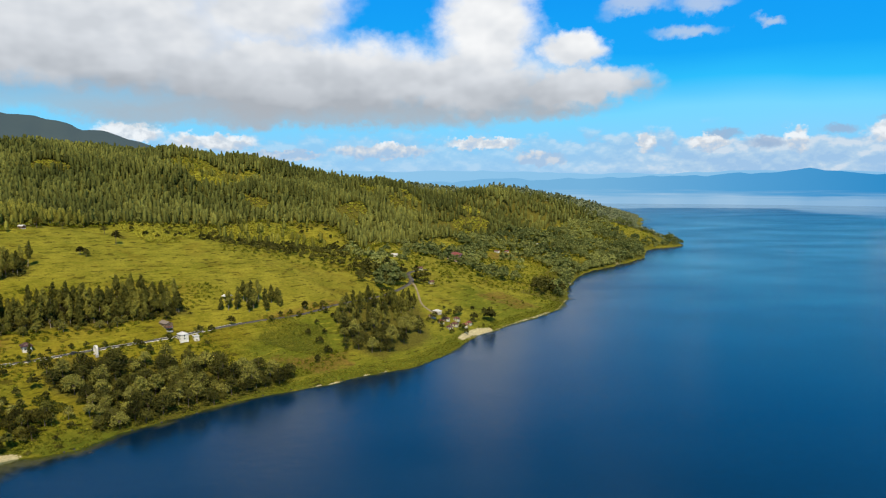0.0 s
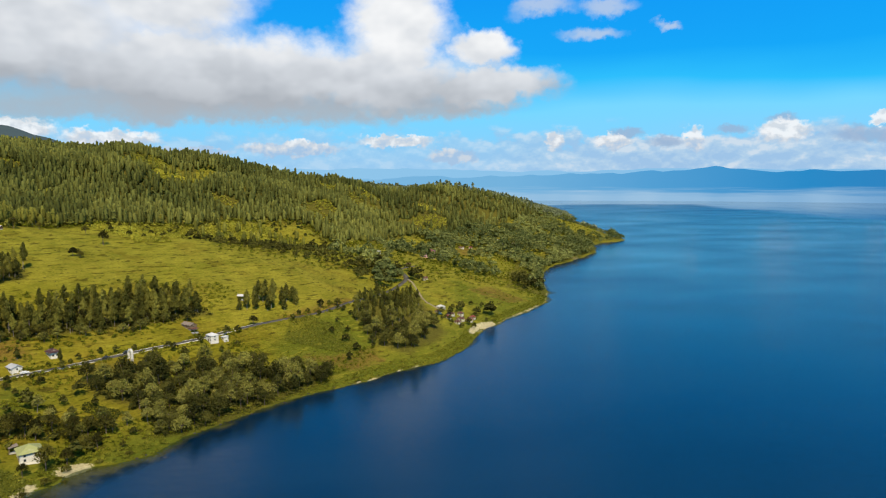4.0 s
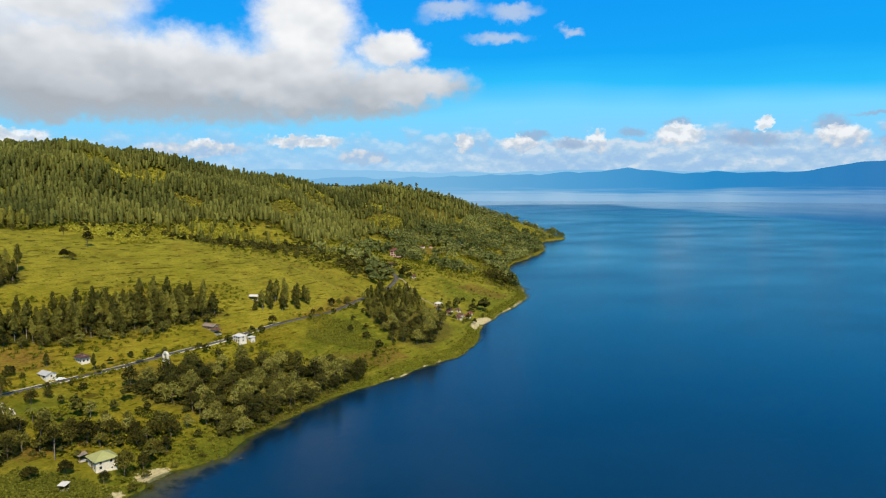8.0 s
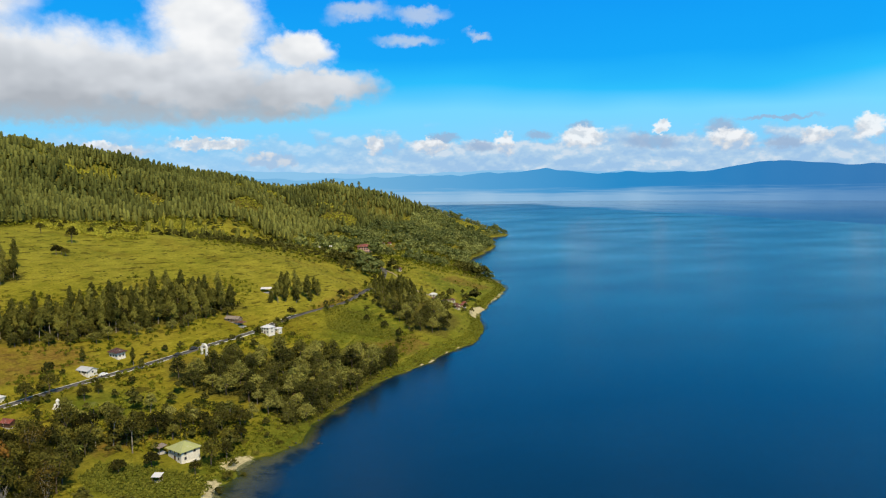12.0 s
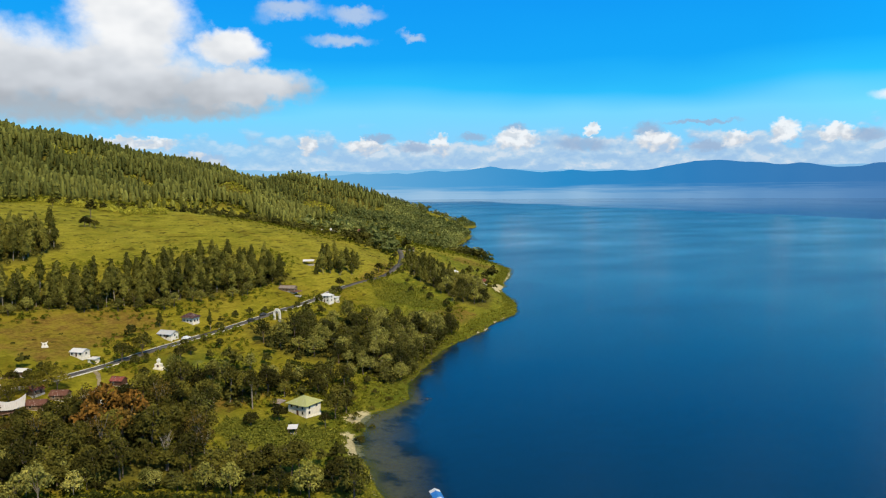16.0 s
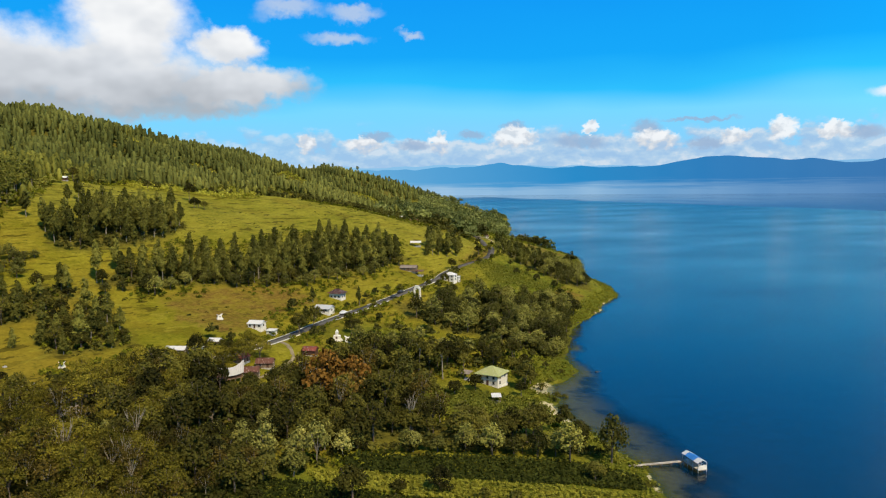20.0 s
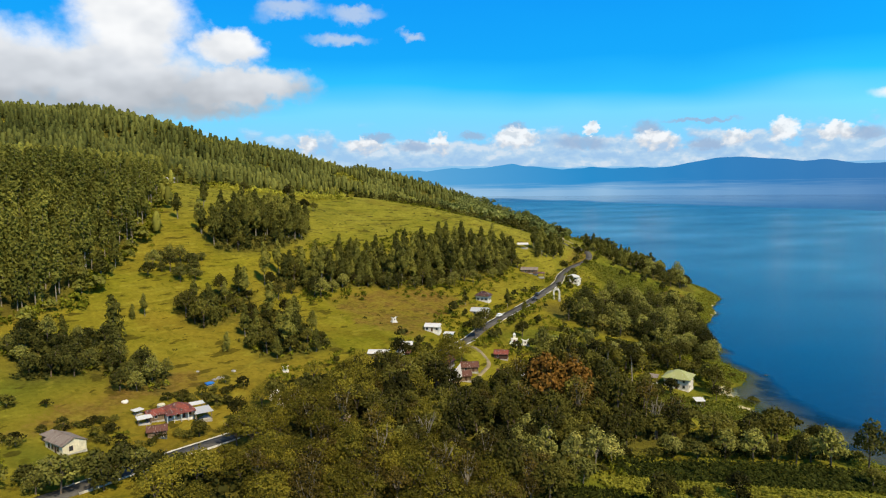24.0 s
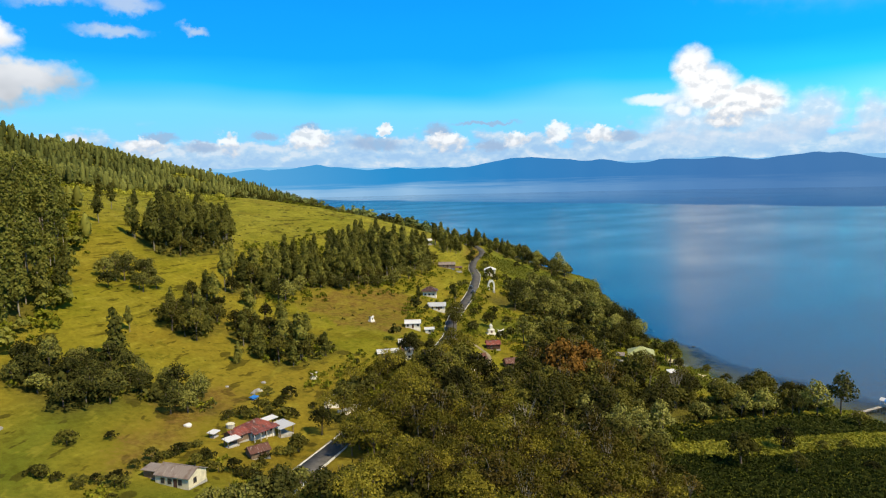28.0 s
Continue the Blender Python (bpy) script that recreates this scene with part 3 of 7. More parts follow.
def inside(x, y, poly):
    ok = np.zeros(np.shape(x), bool)
    for (xi, yi), (xj, yj) in zip(poly, poly[-1:] + poly[:-1]):
        if yi != yj:
            ok ^= ((yi > y) != (yj > y)) & (x < (xj - xi) * (y - yi) / (yj - yi) + xi)
    return ok


def line_distance(x, y, line):
    best = np.full(np.shape(x), 1e9)
    for (ax, ay), (bx, by) in zip(line[:-1], line[1:]):
        ex, ey = bx - ax, by - ay
        t = np.clip(((x - ax) * ex + (y - ay) * ey) / (ex * ex + ey * ey), 0, 1)
        best = np.minimum(best, np.hypot(x - ax - t * ex, y - ay - t * ey))
    return best


def mask(x, y, poly, soft):
    """1 inside the outline, falling to 0 over that many metres outside."""
    d = line_distance(x, y, poly + poly[:1])
    return np.clip(0.5 + np.where(inside(x, y, poly), d, -d) / soft, 0, 1)


def shore_distance(x, y):
    """Metres from the waterline, positive on land."""
    d = line_distance(x, y, SHORE)
    d = np.where(inside(x, y, SHORE + [(-9000, 3400), (-9000, -900)]), d, -d)
    return d + 2.2 * vnoise(x, y, 21.0, 5.0) + 0.9 * vnoise(x, y, 7.0, 9.0)


def profile(d):
    return 200 * (1 - np.exp(-np.maximum(d, 0) / 650))


SPOTS = np.array(SHELF + MEADOW + HILL + HEADLAND, float)
SPOT_RATIO = SPOTS[:, 2] / profile(np.maximum(shore_distance(SPOTS[:, 0], SPOTS[:, 1]), 8))


def bare_height(x, y):
    x, y = np.asarray(x, float), np.asarray(y, float)
    d = shore_distance(x, y)
    num = den = 0
    for (sx_, sy_, _), q in zip(SPOTS, SPOT_RATIO):
        w = 1 / ((x - sx_) ** 2 + (y - sy_) ** 2 + 35 ** 2) ** 2
        num, den = num + w * q, den + w
    h = profile(d) * num / den
    rough = np.clip(d / 60, 0, 1)
    h = h + rough * (0.5 * vnoise(x, y, 38.0, 1.0) + 0.35 * vnoise(x, y, 13.0, 2.0) + np.clip(d / 300 - 0.6, 0, 1) * 5 * vnoise(x, y, 120.0, 4.0))
    return np.where(d > 0, np.maximum(h, 0.02 * d), np.maximum(d * 0.10, -9.0))


def smooth_line(points, step):
    """Evenly spaced points along a smooth curve through the given ones."""
    p = [Vector(q) for q in points]
    p = [2 * p[0] - p[1], *p, 2 * p[-1] - p[-2]]
    out = []
    for a, b, c, d in zip(p, p[1:], p[2:], p[3:]):
        for k in range(20):
            t = k / 20
            out.append(0.5 * ((2 * b) + (c - a) * t + (2 * a - 5 * b + 4 * c - d) * t * t + (3 * b - a - 3 * c + d) * t ** 3))
    out.append(p[-2])
    arr = np.array([tuple(q) for q in out])
    s = np.concatenate([[0], np.cumsum(np.hypot(*np.diff(arr, axis=0).T))])
    at = np.arange(0, s[-1], step)
    return np.stack([np.interp(at, s, arr[:, k]) for k in range(arr.shape[1])], 1)


road_line = smooth_line(ROAD, 4.0)
road_z = bare_height(road_line[:, 0], road_line[:, 1])
for _ in range(30):
    road_z[1:-1] = 0.25 * road_z[:-2] + 0.5 * road_z[1:-1] + 0.25 * road_z[2:]


def road_at(x, y):
    """Distance from the road's middle, and the road's height there."""
    x, y = np.asarray(x, float), np.asarray(y, float)
    best, hz = np.full(x.shape, 1e9), np.zeros(x.shape)
    for (ax, ay), z in zip(road_line, road_z):
        r = np.hypot(x - ax, y - ay)
        m = r < best
        best, hz = np.where(m, r, best), np.where(m, z, hz)
    return best, hz


def height(x, y):
    h = bare_height(x, y)
    r, z = road_at(x, y)
    f = np.clip((15 - r) / 10, 0, 1)
    f = f * f * (3 - 2 * f)
    return h + f * (z - 0.12 - h)


def on(x, y):
    return float(height(np.array([x]), np.array([y]))[0])


def mesh_object(name, verts, faces, mat, parent=None, smooth=False):
    """An object from arrays: vertices (n, 3) and faces that all have the same number of corners."""
    me = bpy.data.meshes.new(name)
    v, f = np.asarray(verts, np.float32), np.asarray(faces, np.int32)
    me.vertices.add(len(v))
    me.vertices.foreach_set("co", v.ravel())
    me.loops.add(f.size)
    me.loops.foreach_set("vertex_index", f.ravel())
    me.polygons.add(len(f))
    me.polygons.foreach_set("loop_start", np.arange(0, f.size, f.shape[1], dtype=np.int32))
    me.update(calc_edges=True)
    me.validate()
    if smooth:
        me.polygons.foreach_set("use_smooth", np.ones(len(f), bool))
    me.materials.append(mat)
    ob = new(name, me)
    ob.parent = parent
    return ob


def add_attr(ob, name, values):
    a = ob.data.attributes.new(name, "FLOAT", "POINT")
    a.data.foreach_set("value", np.asarray(values, np.float32).ravel())


def axis(lo, hi, fine_lo, fine_hi, step, grow=1.12):
    """Grid lines: even between fine_lo and fine_hi, wider and wider outside."""
    mid = list(np.arange(fine_lo, fine_hi + 0.1, step))
    s, a, b = step, [], []
    p = mid[-1]
    while p < hi:
        s = min(s * grow, 60)
        p += s
        b.append(min(p, hi))
    s, p = step, mid[0]
    while p > lo:
        s = min(s * grow, 60)
        p -= s
        a.append(max(p, lo))
    return np.array(a[::-1] + mid + b)


# outlines of what grows where
SOIL = [[(-312, 356), (-318, 388), (-285, 402), (-258, 408), (-246, 392), (-258, 378), (-276, 362), (-296, 344)],
        [(-402, 298), (-385, 302), (-372, 318), (-380, 326), (-398, 314)], [(-420, 281), (-411, 300), (-396, 309), (-386, 311), (-391, 301), (-400, 291), (-412, 284)],
        [(60, 905), (68, 985), (128, 1025), (120, 975)], [(30, 640), (60, 668), (95, 650), (70, 625)],
        [(-110, 428), (-85, 440), (-60, 455), (-55, 435), (-78, 415)], [(-120, 470), (-96, 490), (-72, 528), (-80, 534), (-104, 500), (-130, 476)],
        [(-240, 296), (-222, 312), (-205, 318), (-228, 322), (-246, 306)]]
SANDS = [[(-197, 288), (-195, 296), (-186, 299), (-183, 296), (-190, 286)], [(-203, 279), (-198, 280), (-198, 270), (-202, 256), (-206, 258)],
         [(17, 520), (28, 541), (44, 558), (42, 565), (31, 557), (22, 546), (14, 524)],
         [(64, 588), (86, 616), (104, 643), (102.5, 644), (84.5, 617), (62.5, 589)]]
LUSH = [[(-445, 268), (-438, 296), (-424, 313), (-405, 319), (-399, 313), (-412, 305), (-424, 291), (-430, 268)], [(-424, 275), (-418, 282), (-404, 271), (-398, 262), (-412, 257)],
        [(-130, 440), (-100, 480), (-72, 500), (-58, 462), (-62, 430), (-88, 415), (-118, 420)], [(-245, 268), (-240, 302), (-215, 292), (-196, 284), (-192, 268), (-212, 258)],
        [(-330, 180), (-310, 250), (-220, 226), (-205, 190)], [(-262, 345), (-240, 360), (-215, 350), (-230, 325), (-255, 330)],
        [(15, 600), (20, 660), (105, 640), (70, 585)], [(-170, 300), (-160, 335), (-100, 395), (-20, 460), (20, 510), (20, 480), (-60, 410), (-150, 315)]]

gx = axis(-3800, 1500, -500, 150, 3.2)
gy = axis(-1200, 4200, 185, 700, 3.2)
GX, GY = np.meshgrid(gx, gy)
FX, FY = GX.ravel(), GY.ravel()
HZ = height(FX, FY)
idx = np.arange(len(FX)).reshape(GX.shape)
quads = np.stack([idx[:-1, :-1], idx[:-1, 1:], idx[1:, 1:], idx[1:, :-1]], -1).reshape(-1, 4)
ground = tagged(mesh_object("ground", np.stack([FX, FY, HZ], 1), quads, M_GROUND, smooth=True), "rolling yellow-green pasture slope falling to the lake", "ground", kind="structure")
dshore = shore_distance(FX, FY)
soil = np.max([mask(FX, FY, p, 14.0) for p in SOIL], 0)
sand = np.max([mask(FX, FY, p, 5.0) for p in SANDS], 0)
lush = np.max([mask(FX, FY, p, 16.0) for p in LUSH] + [np.clip(1.2 - dshore / 30, 0, 1) * (dshore > 0)], 0)
add_attr(ground, "soil", soil * (sand < 0.3))
add_attr(ground, "sand", np.maximum(sand, np.clip(1 - np.abs(dshore - 0.2) / 1.6, 0, 1) * (vnoise(FX, FY, 45.0, 8.0) > 0.15) * 0.8))
add_attr(ground, "lush", lush)

# ---------------------------------------------------------------- the lake
wx = axis(-3600, 4700, -260, 160, 3.8, 1.15)
wy = axis(-3600, 4700, 190, 680, 3.8, 1.15)
WX, WY = np.meshgrid(wx, wy)
WX, WY = WX.ravel(), WY.ravel()
widx = np.arange(len(WX)).reshape(len(wy), len(wx))
wq = np.stack([widx[:-1, :-1], widx[:-1, 1:], widx[1:, 1:], widx[1:, :-1]], -1).reshape(-1, 4)
lake = tagged(mesh_object("water", np.stack([WX, WY, np.zeros(len(WX))], 1), wq, M_WATER), "deep blue rippled lake, smooth and pale far off", "lake", kind="structure")
wd = -shore_distance(WX, WY) + 3.0 * vnoise(WX, WY, 17.0, 3.0) + 2 * vnoise(WX, WY, 6.0, 6.0)
reach = 4 + 26 * mask(WX, WY, [(-215, 195), (-215, 300), (-165, 310), (-180, 190)], 30.0)
add_attr(lake, "depth", np.clip(wd / reach, 0, 1) ** 1.3)

# ---------------------------------------------------------------- far ranges across the lake
def ridge(name, points, radius, thick, mat, label, rough, seed):
    """A range seen across the water: a crest line of bearings (degrees) and heights, with spurs."""
    b, z = np.array(points, float).T
    bear = np.arange(b[0], b[-1], 0.35)
    crest = np.interp(bear, b, z)
    crest = crest + rough * (vnoise(bear * 10, 0 * bear, 22.0, seed) + 0.5 * vnoise(bear * 10, 0 * bear, 8.0, seed))
    rows_ = np.linspace(0, 1, 9)
    vs = []
    for k in rows_:
        fall = np.sin(k * math.pi / 2) ** 0.8
        r = radius + thick * (k + 0.10 * vnoise(bear * 10, 0 * bear + k * 9, 14.0, seed + 2) * (k > 0))
        vs.append(np.stack([-250 + r * np.sin(np.radians(bear)), 80 + r * np.cos(np.radians(bear)), np.maximum(crest, 2) * fall - 3 * (1 - k)], 1))
    vs = np.concatenate(vs)
    n = len(bear)
    i = np.arange(n * 9).reshape(9, n)
    q = np.stack([i[:-1, :-1], i[:-1, 1:], i[1:, 1:], i[1:, :-1]], -1).reshape(-1, 4)
    return tagged(mesh_object(name, vs, q, mat, smooth=True), label, "mountains", kind="structure")


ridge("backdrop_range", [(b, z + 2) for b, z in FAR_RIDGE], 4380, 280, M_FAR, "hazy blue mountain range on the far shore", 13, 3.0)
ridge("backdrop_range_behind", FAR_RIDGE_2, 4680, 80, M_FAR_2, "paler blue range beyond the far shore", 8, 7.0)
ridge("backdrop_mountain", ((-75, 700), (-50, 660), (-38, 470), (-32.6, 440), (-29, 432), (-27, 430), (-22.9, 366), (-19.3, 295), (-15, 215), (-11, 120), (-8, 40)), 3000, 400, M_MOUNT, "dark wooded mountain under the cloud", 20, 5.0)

# ---------------------------------------------------------------- trees: forms
def cards(centres, normals, size, rng, long=1.0, wild=0.42, upright=0.0):
    """Leaf clumps: a bent quad at each place, facing about along its normal; upright ones hang with their long side downhill."""
    n = len(centres)
    nrm = normals + rng.normal(0, wild, (n, 3))
    nrm /= np.linalg.norm(nrm, axis=1, keepdims=True) + 1e-9
    a = np.cross(nrm, rng.normal(0, 1, (n, 3)) + upright * np.cross(nrm, (0.0, 0.0, 1.0)))
    a /= np.linalg.norm(a, axis=1, keepdims=True) + 1e-9
    b = np.cross(nrm, a)
    s = size * rng.uniform(0.6, 1.3, (n, 1)) * 0.5
    bend = nrm * s * rng.uniform(-0.5, 0.2, (n, 1))
    v = np.stack([centres + a * s * long * rng.uniform(0.7, 1.2, (n, 1)), centres + b * s * rng.uniform(0.7, 1.2, (n, 1)) + bend,
                  centres - a * s * long * rng.uniform(0.7, 1.2, (n, 1)), centres - b * s * rng.uniform(0.7, 1.2, (n, 1)) + bend], 1).reshape(-1, 3)
    return v, np.arange(4 * n).reshape(n, 4)


def broad_crown(rng, tall, wide, count, size, flat=0.75, blobs=8, base=0.35):
    """A crown of several rounded masses with gaps between them."""
    cen = []
    for k in range(blobs):
        ang = k * 2.4 + rng.uniform(-0.4, 0.4)
        rad = wide * math.sqrt((k + 0.3) / blobs) * 0.68
        up = base + (1 - base) * (0.16 + 0.66 * (1 - (rad / wide) ** 1.2)) + rng.uniform(-0.07, 0.07)
        cen.append((rad * math.cos(ang), rad * math.sin(ang), tall * up, wide * rng.uniform(0.30, 0.46)))
    cen = np.array(cen)
    pick = rng.integers(0, blobs, count)
    d = rng.normal(0, 1, (count, 3))
    d[:, 2] = d[:, 2] * 0.9 + 0.25
    d /= np.linalg.norm(d, axis=1, keepdims=True)
    r = cen[pick, 3:4] * rng.uniform(0.6, 1.05, (count, 1))
    p = cen[pick, :3] + d * r * np.array([1, 1, flat])
    return cards(p, d + np.array([0, 0, 0.3]), size, rng)


def column_crown(rng, tall, wide, count, size, low=0.22, blobs=15):
    """A conifer's crown: lumps of needle tufts stacked round the stem, widest low down and drawn to a point."""
    u = (np.arange(blobs) + 0.5) / blobs
    prof = (1.03 - u) ** 0.52 * np.minimum(1, 0.62 + 1.9 * u)
    ang = np.arange(blobs) * 2.4 + rng.uniform(-1.3, 1.3, blobs)
    off = wide * prof * rng.uniform(0.15, 0.6, blobs)
    rad = wide * (0.12 + 0.42 * prof) * rng.uniform(0.8, 1.2, blobs)
    cen = np.stack([off * np.cos(ang), off * np.sin(ang), tall * (low + (0.97 - low) * u)], 1)
    pick = rng.choice(blobs, count, p=rad ** 2 / np.sum(rad ** 2))
    d = rng.normal(0, 1, (count, 3))
    d[:, 2] += 0.25
    d /= np.linalg.norm(d, axis=1, keepdims=True)
    p = cen[pick] + d * rad[pick][:, None] * rng.uniform(0.65, 1.08, (count, 1)) * np.array([1, 1, 0.9])
    out = p * np.array([1, 1, 0]) / (np.linalg.norm(p[:, :2], axis=1, keepdims=True) + 0.3)
    return cards(p, d * 0.7 + out * 0.5 + np.array([0, 0, 0.35]), size, rng, 1.35, 0.3, 1.5)


def spire_crown(rng, tall, wide, tufts, size, low=0.2, sides=6):
    """A conifer of a dense stand: an uneven tapering body of foliage with tufts standing out from it."""
    levels = np.array((0.0, 0.10, 0.30, 0.52, 0.74, 0.92, 1.0))
    girth = np.array((0.50, 0.94, 1.00, 0.95, 0.82, 0.56, 0.15))
    t = np.linspace(0, 2 * math.pi, sides, endpoint=False)
    vs = []
    for k, (u, r) in enumerate(zip(levels, girth)):
        a = t + 0.5 * k
        rr = wide * 0.82 * r * rng.uniform(0.72, 1.22, sides)
        z = tall * (low + (1 - low) * u) + rng.uniform(-0.03, 0.03, sides) * tall * (u < 1)
        vs.append(np.stack([rr * np.cos(a), rr * np.sin(a), z], 1))
    i = np.arange(sides * len(levels)).reshape(len(levels), sides)
    n = np.roll(i, -1, 1)
    body = np.concatenate(vs), np.stack([i[:-1], n[:-1], n[1:], i[1:]], -1).reshape(-1, 4)
    u = rng.uniform(0.0, 1.0, tufts) ** 1.15
    ang = rng.uniform(0, 2 * math.pi, tufts)
    r = wide * np.interp(u, levels, girth) * rng.uniform(0.75, 1.08, tufts)
    p = np.stack([r * np.cos(ang), r * np.sin(ang), tall * (low + (1 - low) * u)], 1)
    d = np.stack([np.cos(ang), np.sin(ang), np.full(tufts, 0.75)], 1)
    return gather([body, cards(p, d, size, rng, 1.25, 0.2, 1.5)])


def pine_crown(rng, tall, wide, count, size, low=0.30, point=1.3):
    """Needle tufts on whorled boughs, narrow at the top, ragged below."""
    u = rng.uniform(0, 1, count) ** 0.8
    lev = np.round(u * 9) / 9 * 0.6 + u * 0.4
    ang = rng.uniform(0, 2 * math.pi, count)
    lobe = 0.75 + 0.25 * np.sin(ang * 3 + lev * 9)
    r = wide * (1 - lev ** point) ** 0.8 * (0.35 + 0.65 * np.minimum(1, lev * 4 + 0.35)) * rng.uniform(0.35, 1.0, count) ** 0.6 * lobe
    z = tall * (low + (1 - low) * lev) - 0.15 * r
    p = np.stack([r * np.cos(ang), r * np.sin(ang), z], 1)
    d = np.stack([np.cos(ang), np.sin(ang), np.full(count, 0.7)], 1)
    return cards(p, d, size, rng, 1.15)


def limb(a, b, ra, rb, sides=6):
    a, b = np.array(a, float), np.array(b, float)
    w = (b - a) / np.linalg.norm(b - a)
    u = np.cross(w, (0.3, 0.9, 0.1))
    u /= np.linalg.norm(u)
    k = np.cross(w, u)
    t = np.linspace(0, 2 * math.pi, sides, endpoint=False)[:, None]
    ring = np.cos(t) * u + np.sin(t) * k
    i = np.arange(sides)
    f = np.stack([i, (i + 1) % sides, (i + 1) % sides + sides, i + sides], 1)
    return np.concatenate([a + ring * ra, b + ring * rb]), f


def gather(pieces):
    vs, fs, n = [], [], 0
    for v, f in pieces:
        vs.append(v)
        fs.append(f + n)
        n += len(v)
    return np.concatenate(vs), np.concatenate(fs)


def broad_trunk(rng, tall, wide, thick, sides=6, limbs=6):
    bend = rng.uniform(-0.4, 0.4, 2)
    knee = (bend[0], bend[1], tall * 0.38)
    out = [limb((0, 0, -1.0), knee, thick, thick * 0.7, sides)]
    for k in range(limbs):
        ang = k * 2.4 + 0.5
        r = wide * rng.uniform(0.3, 0.6)
        tip = (r * math.cos(ang), r * math.sin(ang), tall * rng.uniform(0.62, 0.88))
        out.append(limb((bend[0], bend[1], tall * rng.uniform(0.28, 0.37)), tip, thick * 0.5, thick * 0.12, 4))
    return gather(out)


def pine_trunk(rng, tall, thick, sides=6, boughs=5):
    lean = rng.uniform(-0.3, 0.3, 2)
    out = [limb((0, 0, -1.0), (lean[0], lean[1], tall * 0.95), thick, thick * 0.2, sides)]
    for k in range(boughs):
        ang, z = k * 2.3, tall * (0.35 + 0.1 * k)
        out.append(limb((lean[0] * 0.5, lean[1] * 0.5, z), (1.6 * math.cos(ang), 1.6 * math.sin(ang), z + 0.5), thick * 0.3, thick * 0.08, 4))
    return gather(out)


def tree_thing(name, trunk, crown, bark, leaf, label, group):
    root = tagged(new(name), label, "tree", group)
    mesh_object("trunk", *trunk, bark, root, smooth=True)
    mesh_object("crown", *crown, leaf, root)
    return root


rng = np.random.default_rng(11)
BROAD, PINE, FEATHER, PALE = [], [], [], []
for k, (h, w) in enumerate(((11, 4.9), (9, 4.3), (13, 5.2), (10, 5.0), (8, 3.7))):
    BROAD.append(tree_thing("broadleaf_tree", broad_trunk(rng, h, w, 0.30), broad_crown(rng, h, w, 1100, 0.60, 0.85, 13 + k % 4, 0.12), M_BARK, M_BROAD,
                            "dark green broadleaf tree with a dense rounded crown", "broadleaf trees of the village wood"))
for h, w, lo in ((16, 3.9, 0.30), (17, 3.6, 0.36), (14, 4.0, 0.22), (12.5, 4.2, 0.10)):
    PINE.append(tree_thing("pine_tree", pine_trunk(rng, h, 0.26), column_crown(rng, h, w, 950, 0.72, lo, 19), M_PALE_BARK, M_PINE,
                           "tall dark green pine tree with a pale trunk", "pine trees on the pasture"))
for h, w in ((11, 6.6), (9.5, 6.0), (12, 7.0)):
    FEATHER.append(tree_thing("feathery_tree", broad_trunk(rng, h, w, 0.26, limbs=9), broad_crown(rng, h, w, 1400, 0.52, 0.5, 17, 0.2), M_BARK, M_FEATHER,
                              "spreading olive-green tree with fine feathery leaves", "feathery trees by the road"))
SPARSE = []
for h, w in ((10, 4.2), (8.5, 4.0), (12, 4.4)):
    SPARSE.append(tree_thing("sparse_tree", broad_trunk(rng, h, w, 0.2, limbs=12), broad_crown(rng, h, w, 520, 0.5, 0.9, 15, 0.2), M_PALE_BARK, M_SPARSE,
                             "thin brown-leaved tree with pale branches showing through", "half-bare trees of the lower wood"))
ROUND, BUSH = [], []
for k, (h, w) in enumerate(((10, 4.6), (8, 4.2), (12, 4.8), (9, 5.0))):
    ROUND.append(tree_thing("round_tree", broad_trunk(rng, h, w, 0.28), broad_crown(rng, h, w, 900, 0.66, 0.9, 13 + k % 3, 0.05), M_BARK, M_ROUND,
                            "dark green tree with a low rounded crown", "round-crowned trees of the shore wood"))
for h, w in ((3.6, 2.5), (2.8, 2.8), (4.6, 2.7)):
    BUSH.append(tree_thing("bush", broad_trunk(rng, h, w, 0.10, 5, 4), broad_crown(rng, h, w, 330, 0.50, 0.62, 8, 0.0), M_BARK, M_BROAD,
                           "dense dark green bush in the grass", "bushes of the farm and pasture"))
for h, w in ((8.5, 3.4), (7, 3.0)):
    PALE.append(tree_thing("pale_tree", broad_trunk(rng, h, w, 0.17, limbs=7), broad_crown(rng, h, w, 850, 0.48, 0.9, 11, 0.20), M_PALE_BARK, M_PALE_LEAF,
                           "pale green tree with whitish new leaves", "pale-leaved trees"))


def spread(poly, gap, seed, keep=0.95):
    """Points about that far apart inside an outline."""
    g = np.random.default_rng(seed)
    xs, ys = np.array(poly, float).T
    gx_, gy_ = np.meshgrid(np.arange(xs.min(), xs.max() + gap, gap), np.arange(ys.min(), ys.max() + gap, gap))
    p = np.stack([gx_.ravel(), gy_.ravel()], 1) + g.uniform(-0.48, 0.48, (gx_.size, 2)) * gap
    p = p[inside(p[:, 0], p[:, 1], poly) & (g.random(len(p)) < keep)]
    r, _ = road_at(p[:, 0], p[:, 1])
    ok = (r > 5.0) & (shore_distance(p[:, 0], p[:, 1]) > (0.1 if gap < 2.0 else 1.5))
    for x, y, rad in OPEN:
        ok &= np.hypot(p[:, 0] - x, p[:, 1] - y) > rad
    return p[ok]


